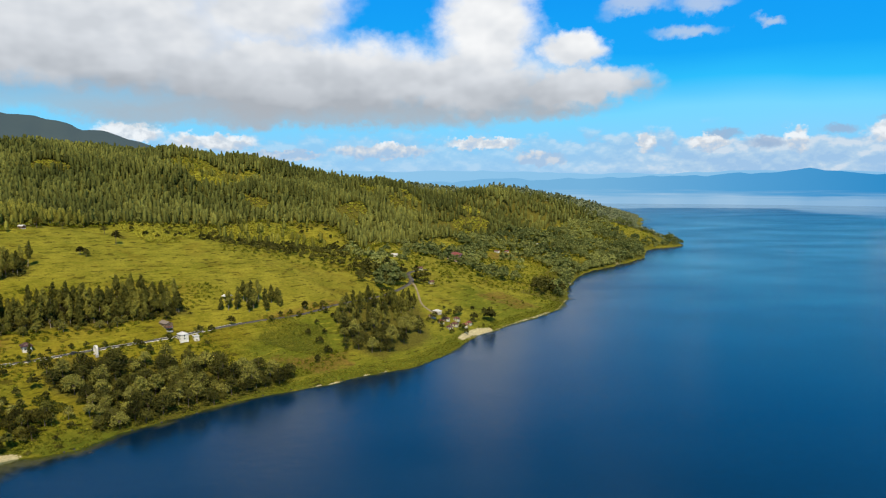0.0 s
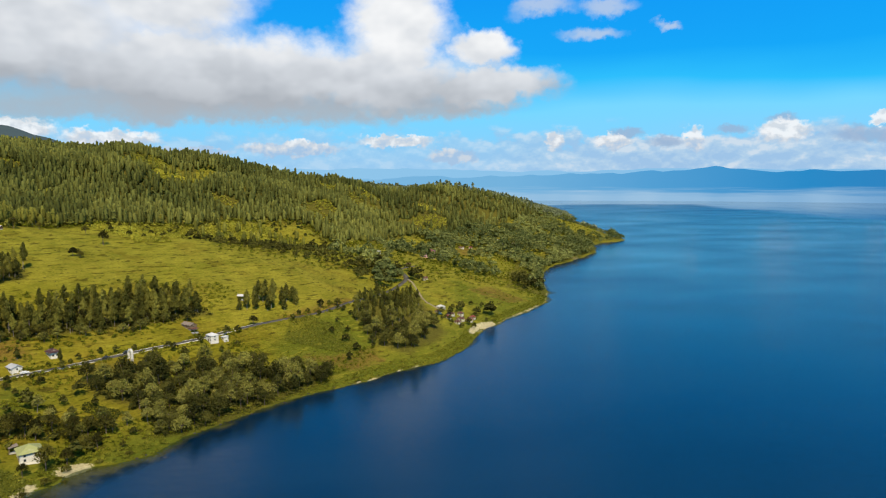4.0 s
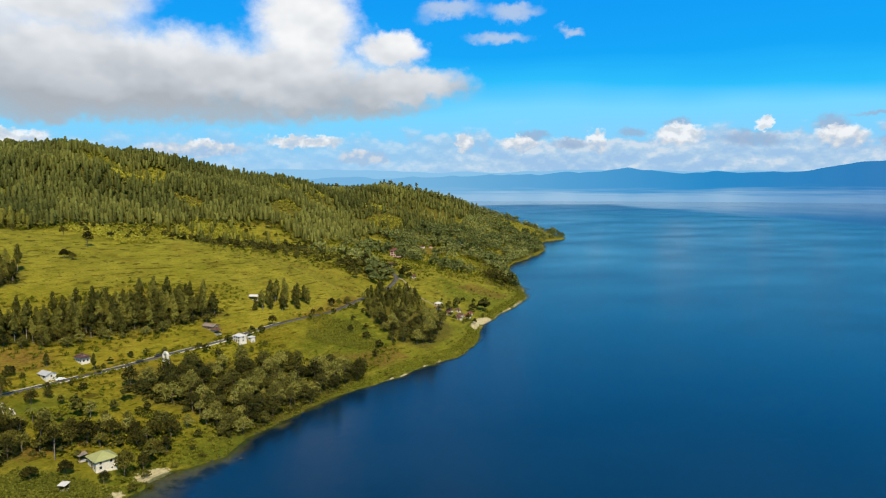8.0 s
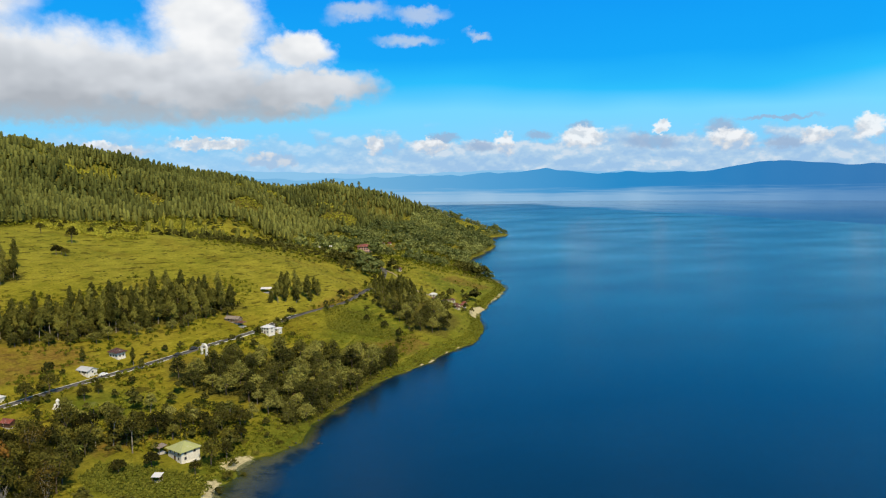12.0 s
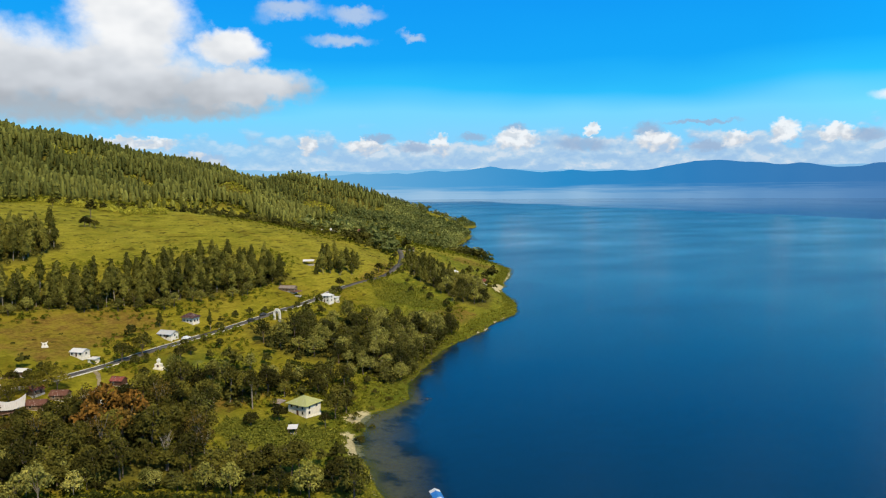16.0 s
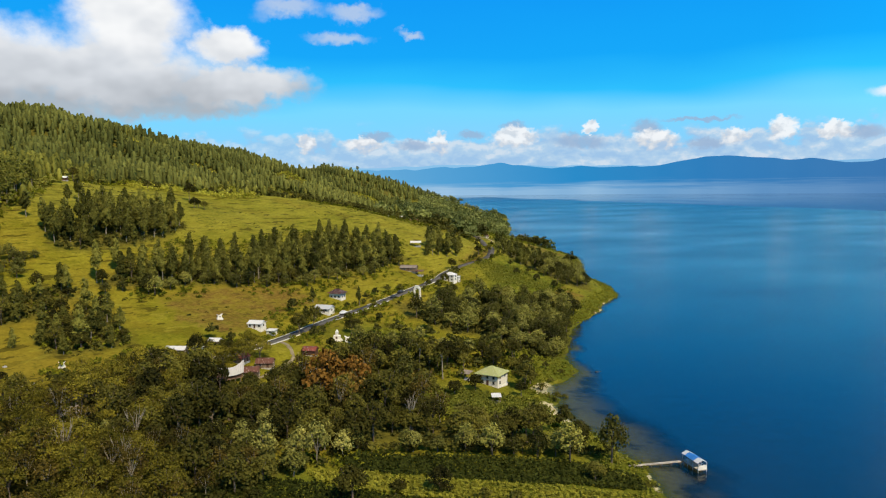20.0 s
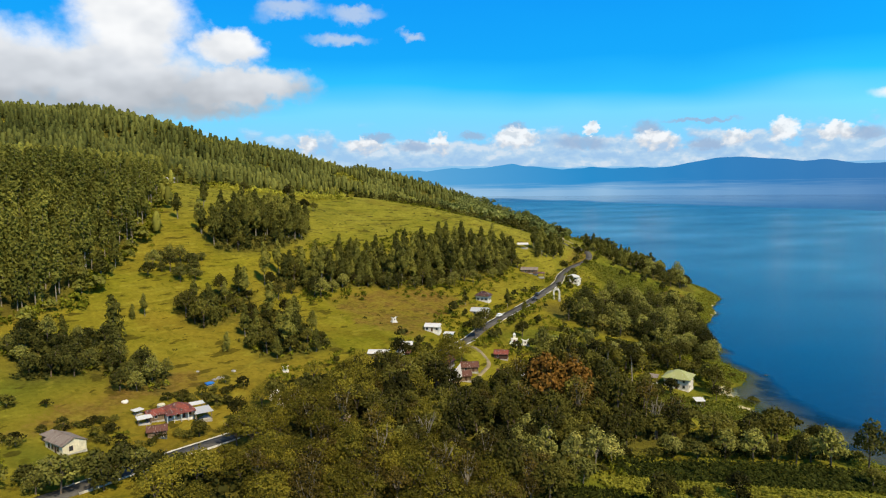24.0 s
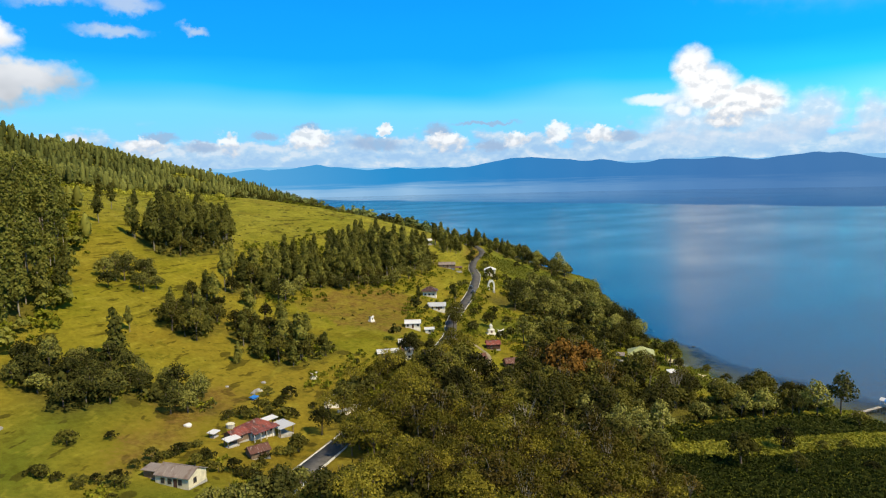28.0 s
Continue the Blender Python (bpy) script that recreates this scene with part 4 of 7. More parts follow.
def hedge(a, b, gap_, wob, seed):
    """Points along a line, a little to either side of it."""
    g = np.random.default_rng(seed)
    n = int(math.hypot(b[0] - a[0], b[1] - a[1]) / gap_) + 1
    return np.linspace(a, b, n) + g.uniform(-wob, wob, (n, 2))


placed = {}


def plant(kinds, pts, seed, lo=0.8, hi=1.2, sink=0.2):
    g = np.random.default_rng(seed)
    z = height(pts[:, 0], pts[:, 1])
    for (x, y), h in zip(pts, z):
        src = kinds[int(g.integers(len(kinds)))]
        s = float(g.uniform(lo, hi))
        m = pose(x, y, h - sink, g.uniform(-3, 3), g.uniform(-3, 3), g.uniform(0, 360))
        if src.name not in placed:
            placed[src.name] = True
            src.matrix_basis = m @ Matrix.Diagonal((s, s, s * float(g.uniform(0.85, 1.25)), 1))
        else:
            ob = copy_thing(src, m)
            ob.scale = (s, s, s * float(g.uniform(0.85, 1.25)))


def wood(name, label, pts, forms, mat, seed, lo, hi, trunks=None, bark=None, sink=0.3):
    """Many trees in one mesh. forms: crowns to choose from; trunks: a trunk for each of them."""
    g = np.random.default_rng(seed)
    z = height(pts[:, 0], pts[:, 1]) - sink
    root = tagged(new(name), label, "woodland", kind="stuff")
    sets = [("leaves", forms, mat)] + ([("trunks", trunks, bark)] if trunks else [])
    which, ang, s, tint = g.integers(0, len(forms), len(pts)), g.uniform(0, 6.28, len(pts)), g.uniform(lo, hi, len(pts)), g.random(len(pts))
    tint = np.clip(0.36 * tint + 0.64 * (0.5 + 0.6 * vnoise(pts[:, 0], pts[:, 1], 60.0, seed) + 0.25 * vnoise(pts[:, 0], pts[:, 1], 19.0, seed)), 0, 1)
    for part_name, shapes, mt in sets:
        vs, fs, ts, n = [], [], [], 0
        for k, (v, f) in enumerate(shapes):
            sel = np.flatnonzero(which == k)
            c, q = np.cos(ang[sel])[:, None], np.sin(ang[sel])[:, None]
            sc = s[sel][:, None]
            x = (v[None, :, 0] * c - v[None, :, 1] * q) * sc + pts[sel, 0:1]
            y = (v[None, :, 0] * q + v[None, :, 1] * c) * sc + pts[sel, 1:2]
            zz = v[None, :, 2] * sc + z[sel][:, None]
            vs.append(np.stack([x, y, zz], -1).reshape(-1, 3))
            fs.append((f[None] + (np.arange(len(sel)) * len(v))[:, None, None] + n).reshape(-1, f.shape[1]))
            ts.append(np.repeat(tint[sel], len(v)))
            n += len(sel) * len(v)
        ob = mesh_object(part_name, np.concatenate(vs), np.concatenate(fs), mt, root)
        add_attr(ob, "tint", np.concatenate(ts))
    return root


# ---------------------------------------------------------------- trees: where they stand
GROVE_UPPER = [(-360, 432), (-354, 417), (-341, 418), (-322, 429), (-310, 445), (-294, 486), (-297, 505), (-312, 508), (-330, 472), (-350, 438)]
GROVE_LONG = [(-341, 393), (-320, 393), (-297, 401), (-284, 404), (-258, 410), (-234, 424), (-209, 434), (-186, 452), (-166, 464), (-176, 470), (-192, 481),
              (-208, 479), (-228, 474), (-242, 462), (-252, 456), (-265, 437), (-280, 430), (-308, 416), (-332, 405)]
ROW_MEADOW = [(-157, 470), (-122, 484), (-112, 503), (-134, 500), (-150, 487)]
CLUMP_A = [(-384, 383), (-373, 384), (-362, 391), (-360, 407), (-366, 413), (-380, 405)]
CLUMP_AB = [(-377, 369), (-374, 357), (-369, 353), (-357, 363), (-345, 384), (-352, 388), (-366, 377)]
CLUMP_B = [(-357, 362), (-358, 341), (-355, 330), (-344, 331), (-330, 337), (-331, 346), (-334, 360), (-338, 372), (-348, 368)]
CLUMP_C = [(-426, 332), (-419, 308), (-408, 312), (-403, 318), (-387, 304), (-384, 319), (-393, 327), (-400, 345), (-416, 342)]
CAPE = [(-73, 509), (-45, 560), (-18, 590), (-14, 545), (-6, 505), (-12, 485), (-37, 452), (-58, 454), (-61, 470), (-74, 490)]
VILLAGE_WOOD = [(-346, 262), (-340, 292), (-330, 318), (-318, 316), (-312, 300), (-293, 294), (-268, 312), (-252, 318), (-240, 310), (-246, 290), (-252, 264), (-244, 252),
                (-226, 246), (-214, 241), (-216, 232), (-240, 240), (-264, 249), (-281, 252), (-303, 254), (-330, 248)]
ROADSIDE = [(-392, 250), (-374, 268), (-366, 288), (-350, 306), (-333, 318), (-318, 316), (-318, 300), (-326, 264), (-341, 238), (-368, 236), (-400, 232)]
MIDWOOD = [(-214, 380), (-213, 367), (-201, 352), (-186, 350), (-172, 343), (-168, 322), (-152, 331), (-134, 347), (-111, 377), (-85, 408), (-94, 416), (-126, 408), (-150, 400), (-185, 392)]
LOWER_WOOD = [(-384, 214), (-376, 246), (-362, 258), (-346, 262), (-330, 250), (-316, 252), (-306, 248), (-303, 242), (-312, 233), (-322, 224), (-340, 210), (-362, 205)]
VILLA_WOOD = [(-238, 300), (-222, 312), (-205, 312), (-192, 306), (-185, 310), (-186, 326), (-210, 326), (-240, 318)]
FOREST = [(-480, 330), (-430, 352), (-407, 366), (-401, 384), (-391, 407), (-380, 430), (-368, 500), (-364, 560), (-352, 628), (-320, 676), (-292, 697), (-259, 746),
          (-235, 760), (-210, 814), (-142, 852), (-108, 815), (-88, 777), (-62, 832), (-25, 920), (21, 1001), (96, 1099), (200, 1270), (280, 1370),
          (330, 1420), (300, 1600), (420, 1900), (520, 2200), (560, 2450), (200, 3000), (-1500, 3000), (-1500, 300)]
LOWLAND = [(-58, 606), (-66, 655), (-105, 722), (-88, 775), (-62, 830), (-25, 918), (21, 998), (96, 1096), (200, 1266), (280, 1366), (330, 1420), (470, 1400), (460, 1345), (368, 1280),
           (330, 1140), (245, 1010), (180, 910), (140, 800), (127, 712), (104, 660), (96, 668), (60, 676), (15, 662), (-5, 630), (-30, 606), (-46, 575)]
FAR_COAST = [(300, 1420), (470, 1410), (462, 1560), (555, 1960), (690, 2430), (560, 2500), (420, 1900), (290, 1600)]
SHRUB_SLOPE = [(-240, 598), (-245, 740), (-225, 790), (-190, 810), (-145, 805), (-132, 780), (-110, 720), (-66, 655), (-60, 612), (-101, 602), (-160, 582)]
SCRUB_SLOPE = [(-235, 690), (-240, 750), (-220, 795), (-180, 812), (-140, 815), (-122, 800), (-132, 770), (-170, 700), (-205, 680)]
SCRUB_WEST = [(-318, 670), (-292, 695), (-259, 744), (-240, 752), (-226, 700), (-222, 640), (-232, 600), (-256, 604), (-290, 650)]
GARDENS = [(-222, 640), (-226, 700), (-236, 752), (-205, 806), (-142, 842), (-110, 808), (-90, 770), (-105, 722), (-66, 655), (-60, 616), (-101, 608), (-160, 592)]
GLADE_UP = [(-420, 930), (-370, 1012), (-290, 1088), (-255, 1060), (-258, 893), (-294, 846), (-360, 900)]
CLEARING = [(-48, 1050), (10, 1105), (31, 1071), (-30, 970)]
BROWN_FIELD = [(60, 905), (68, 985), (128, 1025), (120, 975)]
VILLAGE_ALL = [(-372, 262), (-376, 300), (-350, 322), (-300, 345), (-255, 390), (-200, 410), (-150, 440), (-70, 520), (-60, 440), (-130, 350), (-180, 310), (-210, 250), (-330, 235)]
# ground kept open for houses, tombs and yards: x, y, radius
OPEN = [(-210, 298, 11), (-219, 280, 7), (-303, 304, 12), (-292, 312, 9), (-256, 337, 6), (-359, 298, 5), (-352, 294, 5), (-273, 322, 6), (-281, 306, 6), (-316, 332, 9), (-284, 352, 10), (-250, 376, 9),
        (-237, 393, 7), (-160, 428, 8), (-177, 443, 10), (-197, 394, 8), (-201, 384, 10), (-208, 375, 6), (-385, 290, 12), (-410, 275, 10), (-391, 281, 5), (18, 858, 16), (10, 838, 15), (2, 818, 12), (-3, 802, 13), (-8, 780, 13), (-12, 760, 10), (-49, 748, 11), (-54, 730, 11), (-60, 712, 10), (-151, 490, 7),
        (-224, 254, 6), (-226, 300, 4), (-356, 293, 6), (-351, 287, 7), (-357, 286, 6), (-348, 277, 5), (-315, 254, 3), (-272, 258, 4.5), (-268, 252, 3.5), (8, 550, 5), (-355, 589, 6)]


def without(pts, polys):
    ok = np.ones(len(pts), bool)
    for p in polys:
        ok &= ~inside(pts[:, 0], pts[:, 1], p)
    return pts[ok]


# trees that stand as single things, nearest the flight
pines = np.concatenate([spread(GROVE_UPPER, 5.4, 1), spread(ROW_MEADOW, 5.5, 4), spread(GROVE_LONG, 5.2, 5)])
near = np.hypot(pines[:, 0] + 400, pines[:, 1] - 200)
order = np.argsort(near)
plant(PINE, pines[order[:300]], 21, 0.66, 1.0)
rest_pines = pines[order[300:]]
plant(PINE, np.concatenate([spread(CLUMP_AB, 6.0, 2, 0.6), spread(CLUMP_B, 5.6, 3, 0.65)]), 51, 0.52, 0.84)
plant(BROAD, np.concatenate([spread(GROVE_UPPER, 13.0, 61), spread(CLUMP_AB, 6.5, 68), spread(CLUMP_B, 6.2, 63), spread(GROVE_LONG, 8.5, 64)]), 30, 0.5, 0.85)
broad = np.concatenate([spread(VILLAGE_WOOD, 6.4, 7), spread(VILLA_WOOD, 6.5, 9)])
plant(BROAD, broad[:280], 22, 0.6, 1.2)
plant(ROUND, spread(MIDWOOD, 6.8, 35), 31, 0.7, 1.25)
low_wood = spread(LOWER_WOOD, 5.2, 70)
plant(SPARSE, np.concatenate([low_wood[::3], spread(ROADSIDE, 17.0, 71), spread(VILLAGE_WOOD, 19.0, 72)]), 36, 0.7, 1.1)
low_rest = np.delete(low_wood, np.s_[::3], 0)
plant(FEATHER, low_rest[low_rest[:, 0] < -328], 52, 0.55, 0.85)
plant(BROAD, low_rest[low_rest[:, 0] >= -328], 37, 0.65, 1.05)
plant(ROUND, spread([(-264, 296), (-264, 318), (-246, 328), (-232, 324), (-224, 314), (-240, 300), (-250, 288)], 6.2, 73, 0.85), 43, 0.6, 1.0)
grove_foot = [(-336, 386), (-320, 388), (-297, 401), (-284, 402), (-250, 408), (-231, 420), (-205, 431), (-180, 456)]
plant([ROUND[1], ROUND[3], ROUND[0]], np.concatenate([hedge(a, b, 7.5, 2.5, 60 + k) for k, (a, b) in enumerate(zip(grove_foot, grove_foot[1:]))]), 44, 0.5, 0.9)
plant(ROUND, spread(CLUMP_C, 4.6, 8), 32, 0.42, 0.78)
plant(ROUND, spread(CLUMP_A, 5.2, 62, 0.85), 47, 0.45, 0.8)
plant([ROUND[1], ROUND[0]], np.array([(-400, 254), (-394, 252), (-389, 251), (-415, 259), (-411, 258), (-407, 257), (-403, 256), (-399, 257), (-396, 256), (-392, 254), (-420, 256), (-402, 251), (-409, 252), (-413, 254)], float), 33, 0.62, 0.9)


plant(BUSH, np.concatenate([hedge((-429, 286), (-417, 277), 1.7, 0.8, 1), hedge((-413, 284), (-400, 289), 1.7, 0.9, 2), hedge((-385, 302), (-371, 296), 1.8, 1.5, 3), hedge((-379, 303), (-366, 309), 2.2, 1.6, 4),
                            hedge((-424, 268), (-419, 262), 1.6, 0.8, 5), hedge((-402, 278), (-397, 271), 2.0, 1.0, 6), hedge((-395, 273), (-389, 278), 2.0, 0.8, 7)]), 41, 0.4, 0.8)
plant(BUSH, np.concatenate([hedge((-287, 252), (-250, 240), 2.6, 1.2, 8), hedge((-248, 238), (-214, 228), 2.6, 1.2, 9)]), 42, 0.7, 1.2)
plant([ROUND[1], ROUND[2]], np.array([(-397, 307), (-393, 307), (-389, 311), (-385, 317)], float), 34, 0.5, 0.66)
plant(BUSH, np.array([(-384, 303), (-381, 300), (-375, 296), (-372, 298), (-371, 304), (-374, 306), (-428, 285), (-424, 280), (-421, 273), (-423, 265), (-420, 263),
                      (-421, 297), (-413, 297), (-418, 279), (-403, 281), (-400, 283), (-386, 279), (-384, 278), (-370, 312), (-366, 308), (-364, 300)], float), 35, 0.5, 1.0)
plant(FEATHER, spread(ROADSIDE, 7.0, 10), 23, 0.5, 0.8)
PALE_SPOTS = [(-310, 250), (-306, 249), (-301, 240), (-319, 245), (-281, 251), (-267, 245), (-180, 330), (-172, 335), (-163, 338), (-155, 345), (-190, 328), (-138, 360), (-118, 378), (-105, 392), (-176, 345), (-160, 352), (-205, 325), (-214, 330), (-297, 249), (-305, 249), (-286, 247), (-299, 246), (-289, 253), (-283, 251), (-310, 254), (-268, 246), (-316, 261), (-307, 252), (-294, 244), (-302, 262), (-340, 256), (-322, 250), (-276, 268),
              (-150, 352), (-128, 372), (-112, 388), (-196, 318), (-184, 322), (-168, 336), (-238, 326), (-250, 316), (-222, 336), (-146, 362), (-100, 402)]
# both edges of the road through the trees
edge_line = road_line[(road_line[:, 0] > -379) & (road_line[:, 0] < -296)]
edge_t = np.gradient(edge_line, axis=0)
edge_t /= np.linalg.norm(edge_t, axis=1, keepdims=True)
edge_s = np.stack([edge_t[:, 1], -edge_t[:, 0]], 1)
plant(FEATHER, np.concatenate([(edge_line + edge_s * 5.6)[::1], (edge_line + edge_s * 10.5)[::2]]), 28, 0.5, 0.8)
plant(BROAD, (edge_line - edge_s * 6.5)[::3], 29, 0.5, 0.8)
plant(PALE, np.array(PALE_SPOTS, float), 24, 0.8, 1.2)
# trees by themselves: two on the shore, on the pasture, in the village and on the field's edge
plant(BROAD, np.array([ (-206, 284), (-200, 291), (-194, 296), (-221, 291), (-232, 286), (-248, 345), (-243, 352), (-262, 352), (-270, 345), (-300, 326),
                       (-306, 330), (-331, 300), (-322, 306), (-292, 223), (-271, 221), (-287, 212), (-230, 214), 
                       (-278, 543), (-275, 539), (-281, 541), (-277, 593), (-301, 623), (-337, 620), (-348, 600), (-300, 477), (-180, 452), (-140, 461), (-86, 506), (-98, 500)], float), 25, 0.55, 1.0)
plant(PINE, np.array([(-391, 356), (-387, 358), (-365, 337), (-230, 384), (-252, 385), (-226, 376), (-414, 341), (-410, 343)], float), 26, 0.36, 0.5)
plant(PINE[:2], np.array([(-405, 371), (-399, 378), (-394, 389), (-345, 508), (-350, 478), (-343, 470), (-366, 445)], float), 48, 0.6, 0.85)
plant([PINE[3]], np.array([(-397, 340)], float), 49, 1.05, 1.1)

plant(FEATHER, np.array([(-364, 293), (-360, 289), (-357, 285)], float), 53, 0.5, 0.62)
plant([ROUND[2]], np.array([(-217, 223), (-229, 226)], float), 38, 1.0, 1.12)
plant(ROUND, np.array([(-230, 231), (-236, 231), (-242, 234), (-248, 235), (-254, 239), (-261, 242), (-268, 246)], float), 39, 0.65, 0.9)
plant(BUSH, np.array([(-280, 225), (-263, 214), (-270, 220), (-257, 210), (-268, 201), (-313, 229), (-176, 311), (-182, 299), (-172, 306), (-189, 281), (-192, 291), (-195, 278), (-199, 268)], float), 40, 0.6, 1.1)
# the cape: pines above, great round broadleaf trees towards the water
CAPE_PINES = [(-74, 516), (-77, 490), (-66, 478), (-42, 498), (-22, 528), (-20, 590), (-45, 562)]
CAPE_ROUND = [(-68, 478), (-67, 458), (-57, 449), (-34, 455), (-19, 483), (-12, 503), (-14, 526), (-24, 526), (-44, 496)]
plant(PINE, spread(CAPE_PINES, 6.2, 34, 0.85), 45, 0.5, 0.82)
plant(ROUND, np.concatenate([spread(CAPE_ROUND, 7.6, 74, 0.95), spread(CAPE_PINES, 15.0, 75)]), 46, 0.75, 1.2)
# tall trees on bare pale stems beside the villa
g_ = np.random.default_rng(15)
TALL = [tree_thing("tall_tree", gather([limb((0, 0, -1.0), (0.3, 0.1, h * 0.62), 0.30, 0.2, 6), limb((0.3, 0.1, h * 0.60), (1.6, 0.6, h * 0.86), 0.16, 0.05, 5), limb((0.3, 0.1, h * 0.58), (-1.3, 0.2, h * 0.84), 0.16, 0.05, 5)]),
                   broad_crown(g_, h, w, 620, 0.6, 0.7, 11, 0.52), M_PALE_BARK, M_BROAD, "tall tree with a long bare pale stem below its crown", "tall trees beside the villa") for h, w in ((14, 3.8), (12, 3.4))]
plant(TALL, np.array([(-228, 303), (-235, 309), (-241, 308)], float), 54, 0.85, 1.05)
# one tree of each odd kind
g_ = np.random.default_rng(5)
RUSTY = tree_thing("rust_leaved_tree", broad_trunk(g_, 12, 6, 0.3, limbs=9), broad_crown(g_, 12, 6.2, 560, 0.9, 0.8, 9, 0.3), M_BARK, M_RUST_LEAF,
                   "half-bare tree with rust-orange dying leaves", "")
plant([RUSTY], np.array([(-270, 284), (-277, 288), (-282, 281), (-273, 277)], float), 27, 0.95, 1.15)


def bare_tree(x, y, tall, seed):
    g = np.random.default_rng(seed)
    root = tagged(new("bare_tree"), "leafless grey tree with forked pale limbs", "tree", "bare trees")
    mesh_object("trunk", *limb((0, 0, -1), (0.2, 0.1, tall * 0.45), 0.25, 0.18), M_PALE_BARK, root, smooth=True)
    twigs = []
    for k in range(9):
        ang, r = k * 2.4, g.uniform(1.0, 2.6)
        tip = np.array((r * math.cos(ang), r * math.sin(ang), tall * g.uniform(0.7, 1.0)))
        twigs.append(limb((0.2, 0.1, tall * g.uniform(0.35, 0.45)), tip, 0.13, 0.04, 5))
        for q in range(2):
            twigs.append(limb(tip * 0.8 + np.array((0, 0, tall * 0.08)), tip + g.uniform(-0.9, 0.9, 3) + np.array((0, 0, 0.8)), 0.06, 0.02, 4))
    mesh_object("branchwork", *gather(twigs), M_PALE_BARK, root)
    root.matrix_basis = pose(x, y, on(x, y), 0, 0, seed * 40)


bare_tree(-262.5, 256, 11, 1)
bare_tree(-349, 248, 9, 3)
bare_tree(-334, 256, 10, 4)
bare_tree(-338, 241, 9, 7)


def palm_tree(x, y, tall, seed):
    g = np.random.default_rng(seed)
    root = tagged(new("palm_tree"), "palm tree with a star of yellow-green fronds", "palm tree", "palm trees")
    mesh_object("trunk", *gather([limb((0, 0, -1), (0.3, 0, tall * 0.5), 0.22, 0.17), limb((0.3, 0, tall * 0.5), (0.2, 0.2, tall), 0.17, 0.14)]), M_BARK, root, smooth=True)
    for k in range(20):
        ang, rise = k * 2.4, 0.9 - 0.07 * k
        vs, fs = [], []
        for i in range(6):
            t = i / 5
            out = 3.1 * t
            z = tall + out * rise * 0.45 - 1.6 * t * t
            wdt = 0.24 * math.sin(math.pi * min(1, 0.15 + t * 0.85)) + 0.03
            c, s = math.cos(ang), math.sin(ang)
            mid = np.array((0.2 + out * c, 0.2 + out * s, z))
            side = np.array((-s, c, 0)) * wdt
            vs += [mid - side - (0, 0, 0.2 * wdt), mid, mid + side - (0, 0, 0.2 * wdt)]
        for i in range(5):
            fs += [(3 * i, 3 * i + 1, 3 * i + 4, 3 * i + 3), (3 * i + 1, 3 * i + 2, 3 * i + 5, 3 * i + 4)]
        mesh_object("frond", np.array(vs), np.array(fs), M_PALM, root)
    root.matrix_basis = pose(x, y, on(x, y), 0, 0, seed * 50)


palm_tree(-274, 256, 7.5, 1)
palm_tree(-352, 253, 5, 2)
palm_tree(-243, 330, 6.5, 3)
palm_tree(-246, 296, 6, 4)

# ---------------------------------------------------------------- woods as one mesh each
g_ = np.random.default_rng(8)
pine_near = [spire_crown(g_, 16, 2.9, 44, 1.15, 0.22), spire_crown(g_, 17.5, 2.8, 46, 1.15, 0.28), spire_crown(g_, 14, 3.1, 42, 1.15, 0.15), spire_crown(g_, 16.5, 3.3, 46, 1.2, 0.30)]
pine_near_trunk = [pine_trunk(g_, h, 0.24, 5, 0) for h in (16, 17.5, 14, 16.5)]
pine_close = [column_crown(g_, h, w, 400, 0.78, lo, 17) for h, w, lo in ((17, 3.9, 0.36), (19, 3.7, 0.42), (15, 3.9, 0.26), (18, 4.1, 0.46))]
pine_close_trunk = [pine_trunk(g_, h, 0.24, 5, 3) for h in (17, 19, 15, 18)]
pine_mid = [spire_crown(g_, h, w, 11, 1.6, lo, 5) for h, w, lo in ((16, 3.0, 0.12), (14, 3.2, 0.1), (18, 3.1, 0.14), (12, 3.7, 0.05), (15, 3.4, 0.1))]
pine_far = [pine_crown(g_, 17, 5.5, 20, 5.0, 0.1), pine_crown(g_, 15, 6.0, 18, 5.2, 0.1)]
broad_mid = [broad_crown(g_, 10, 4.6, 110, 1.9, 0.8, 7, 0.15), broad_crown(g_, 8, 4.2, 95, 1.8, 0.8, 6, 0.1), broad_crown(g_, 12, 5.0, 120, 2.0, 0.8, 8, 0.2)]
broad_far = [broad_crown(g_, 9, 5.5, 34, 3.4, 0.8, 6, 0.05), broad_crown(g_, 11, 6.0, 38, 3.6, 0.8, 6, 0.05)]
bush = [broad_crown(g_, 1.9, 1.5, 24, 0.72, 0.8, 5, 0.0), broad_crown(g_, 1.4, 1.8, 24, 0.72, 0.7, 5, 0.0), broad_crown(g_, 2.6, 1.6, 28, 0.75, 0.8, 6, 0.0)]
reed = [broad_crown(g_, 1.3, 1.4, 18, 0.62, 0.7, 4, 0.0), broad_crown(g_, 0.9, 1.8, 18, 0.62, 0.6, 4, 0.0), broad_crown(g_, 1.8, 1.3, 20, 0.65, 0.8, 5, 0.0)]

forest = without(spread(FOREST, 5.0, 31, 0.95), [SHRUB_SLOPE, SCRUB_SLOPE, GLADE_UP, CLEARING])
gap = vnoise(forest[:, 0], forest[:, 1], 55.0, 6.0) + 0.5 * vnoise(forest[:, 0], forest[:, 1], 23.0, 7.0)
seen = (forest[:, 0] > -600) & (forest[:, 1] < 1500) & ((forest[:, 0] > -120) | (forest[:, 1] < 1230)) & ((forest[:, 0] > -480) | (forest[:, 1] > 420))
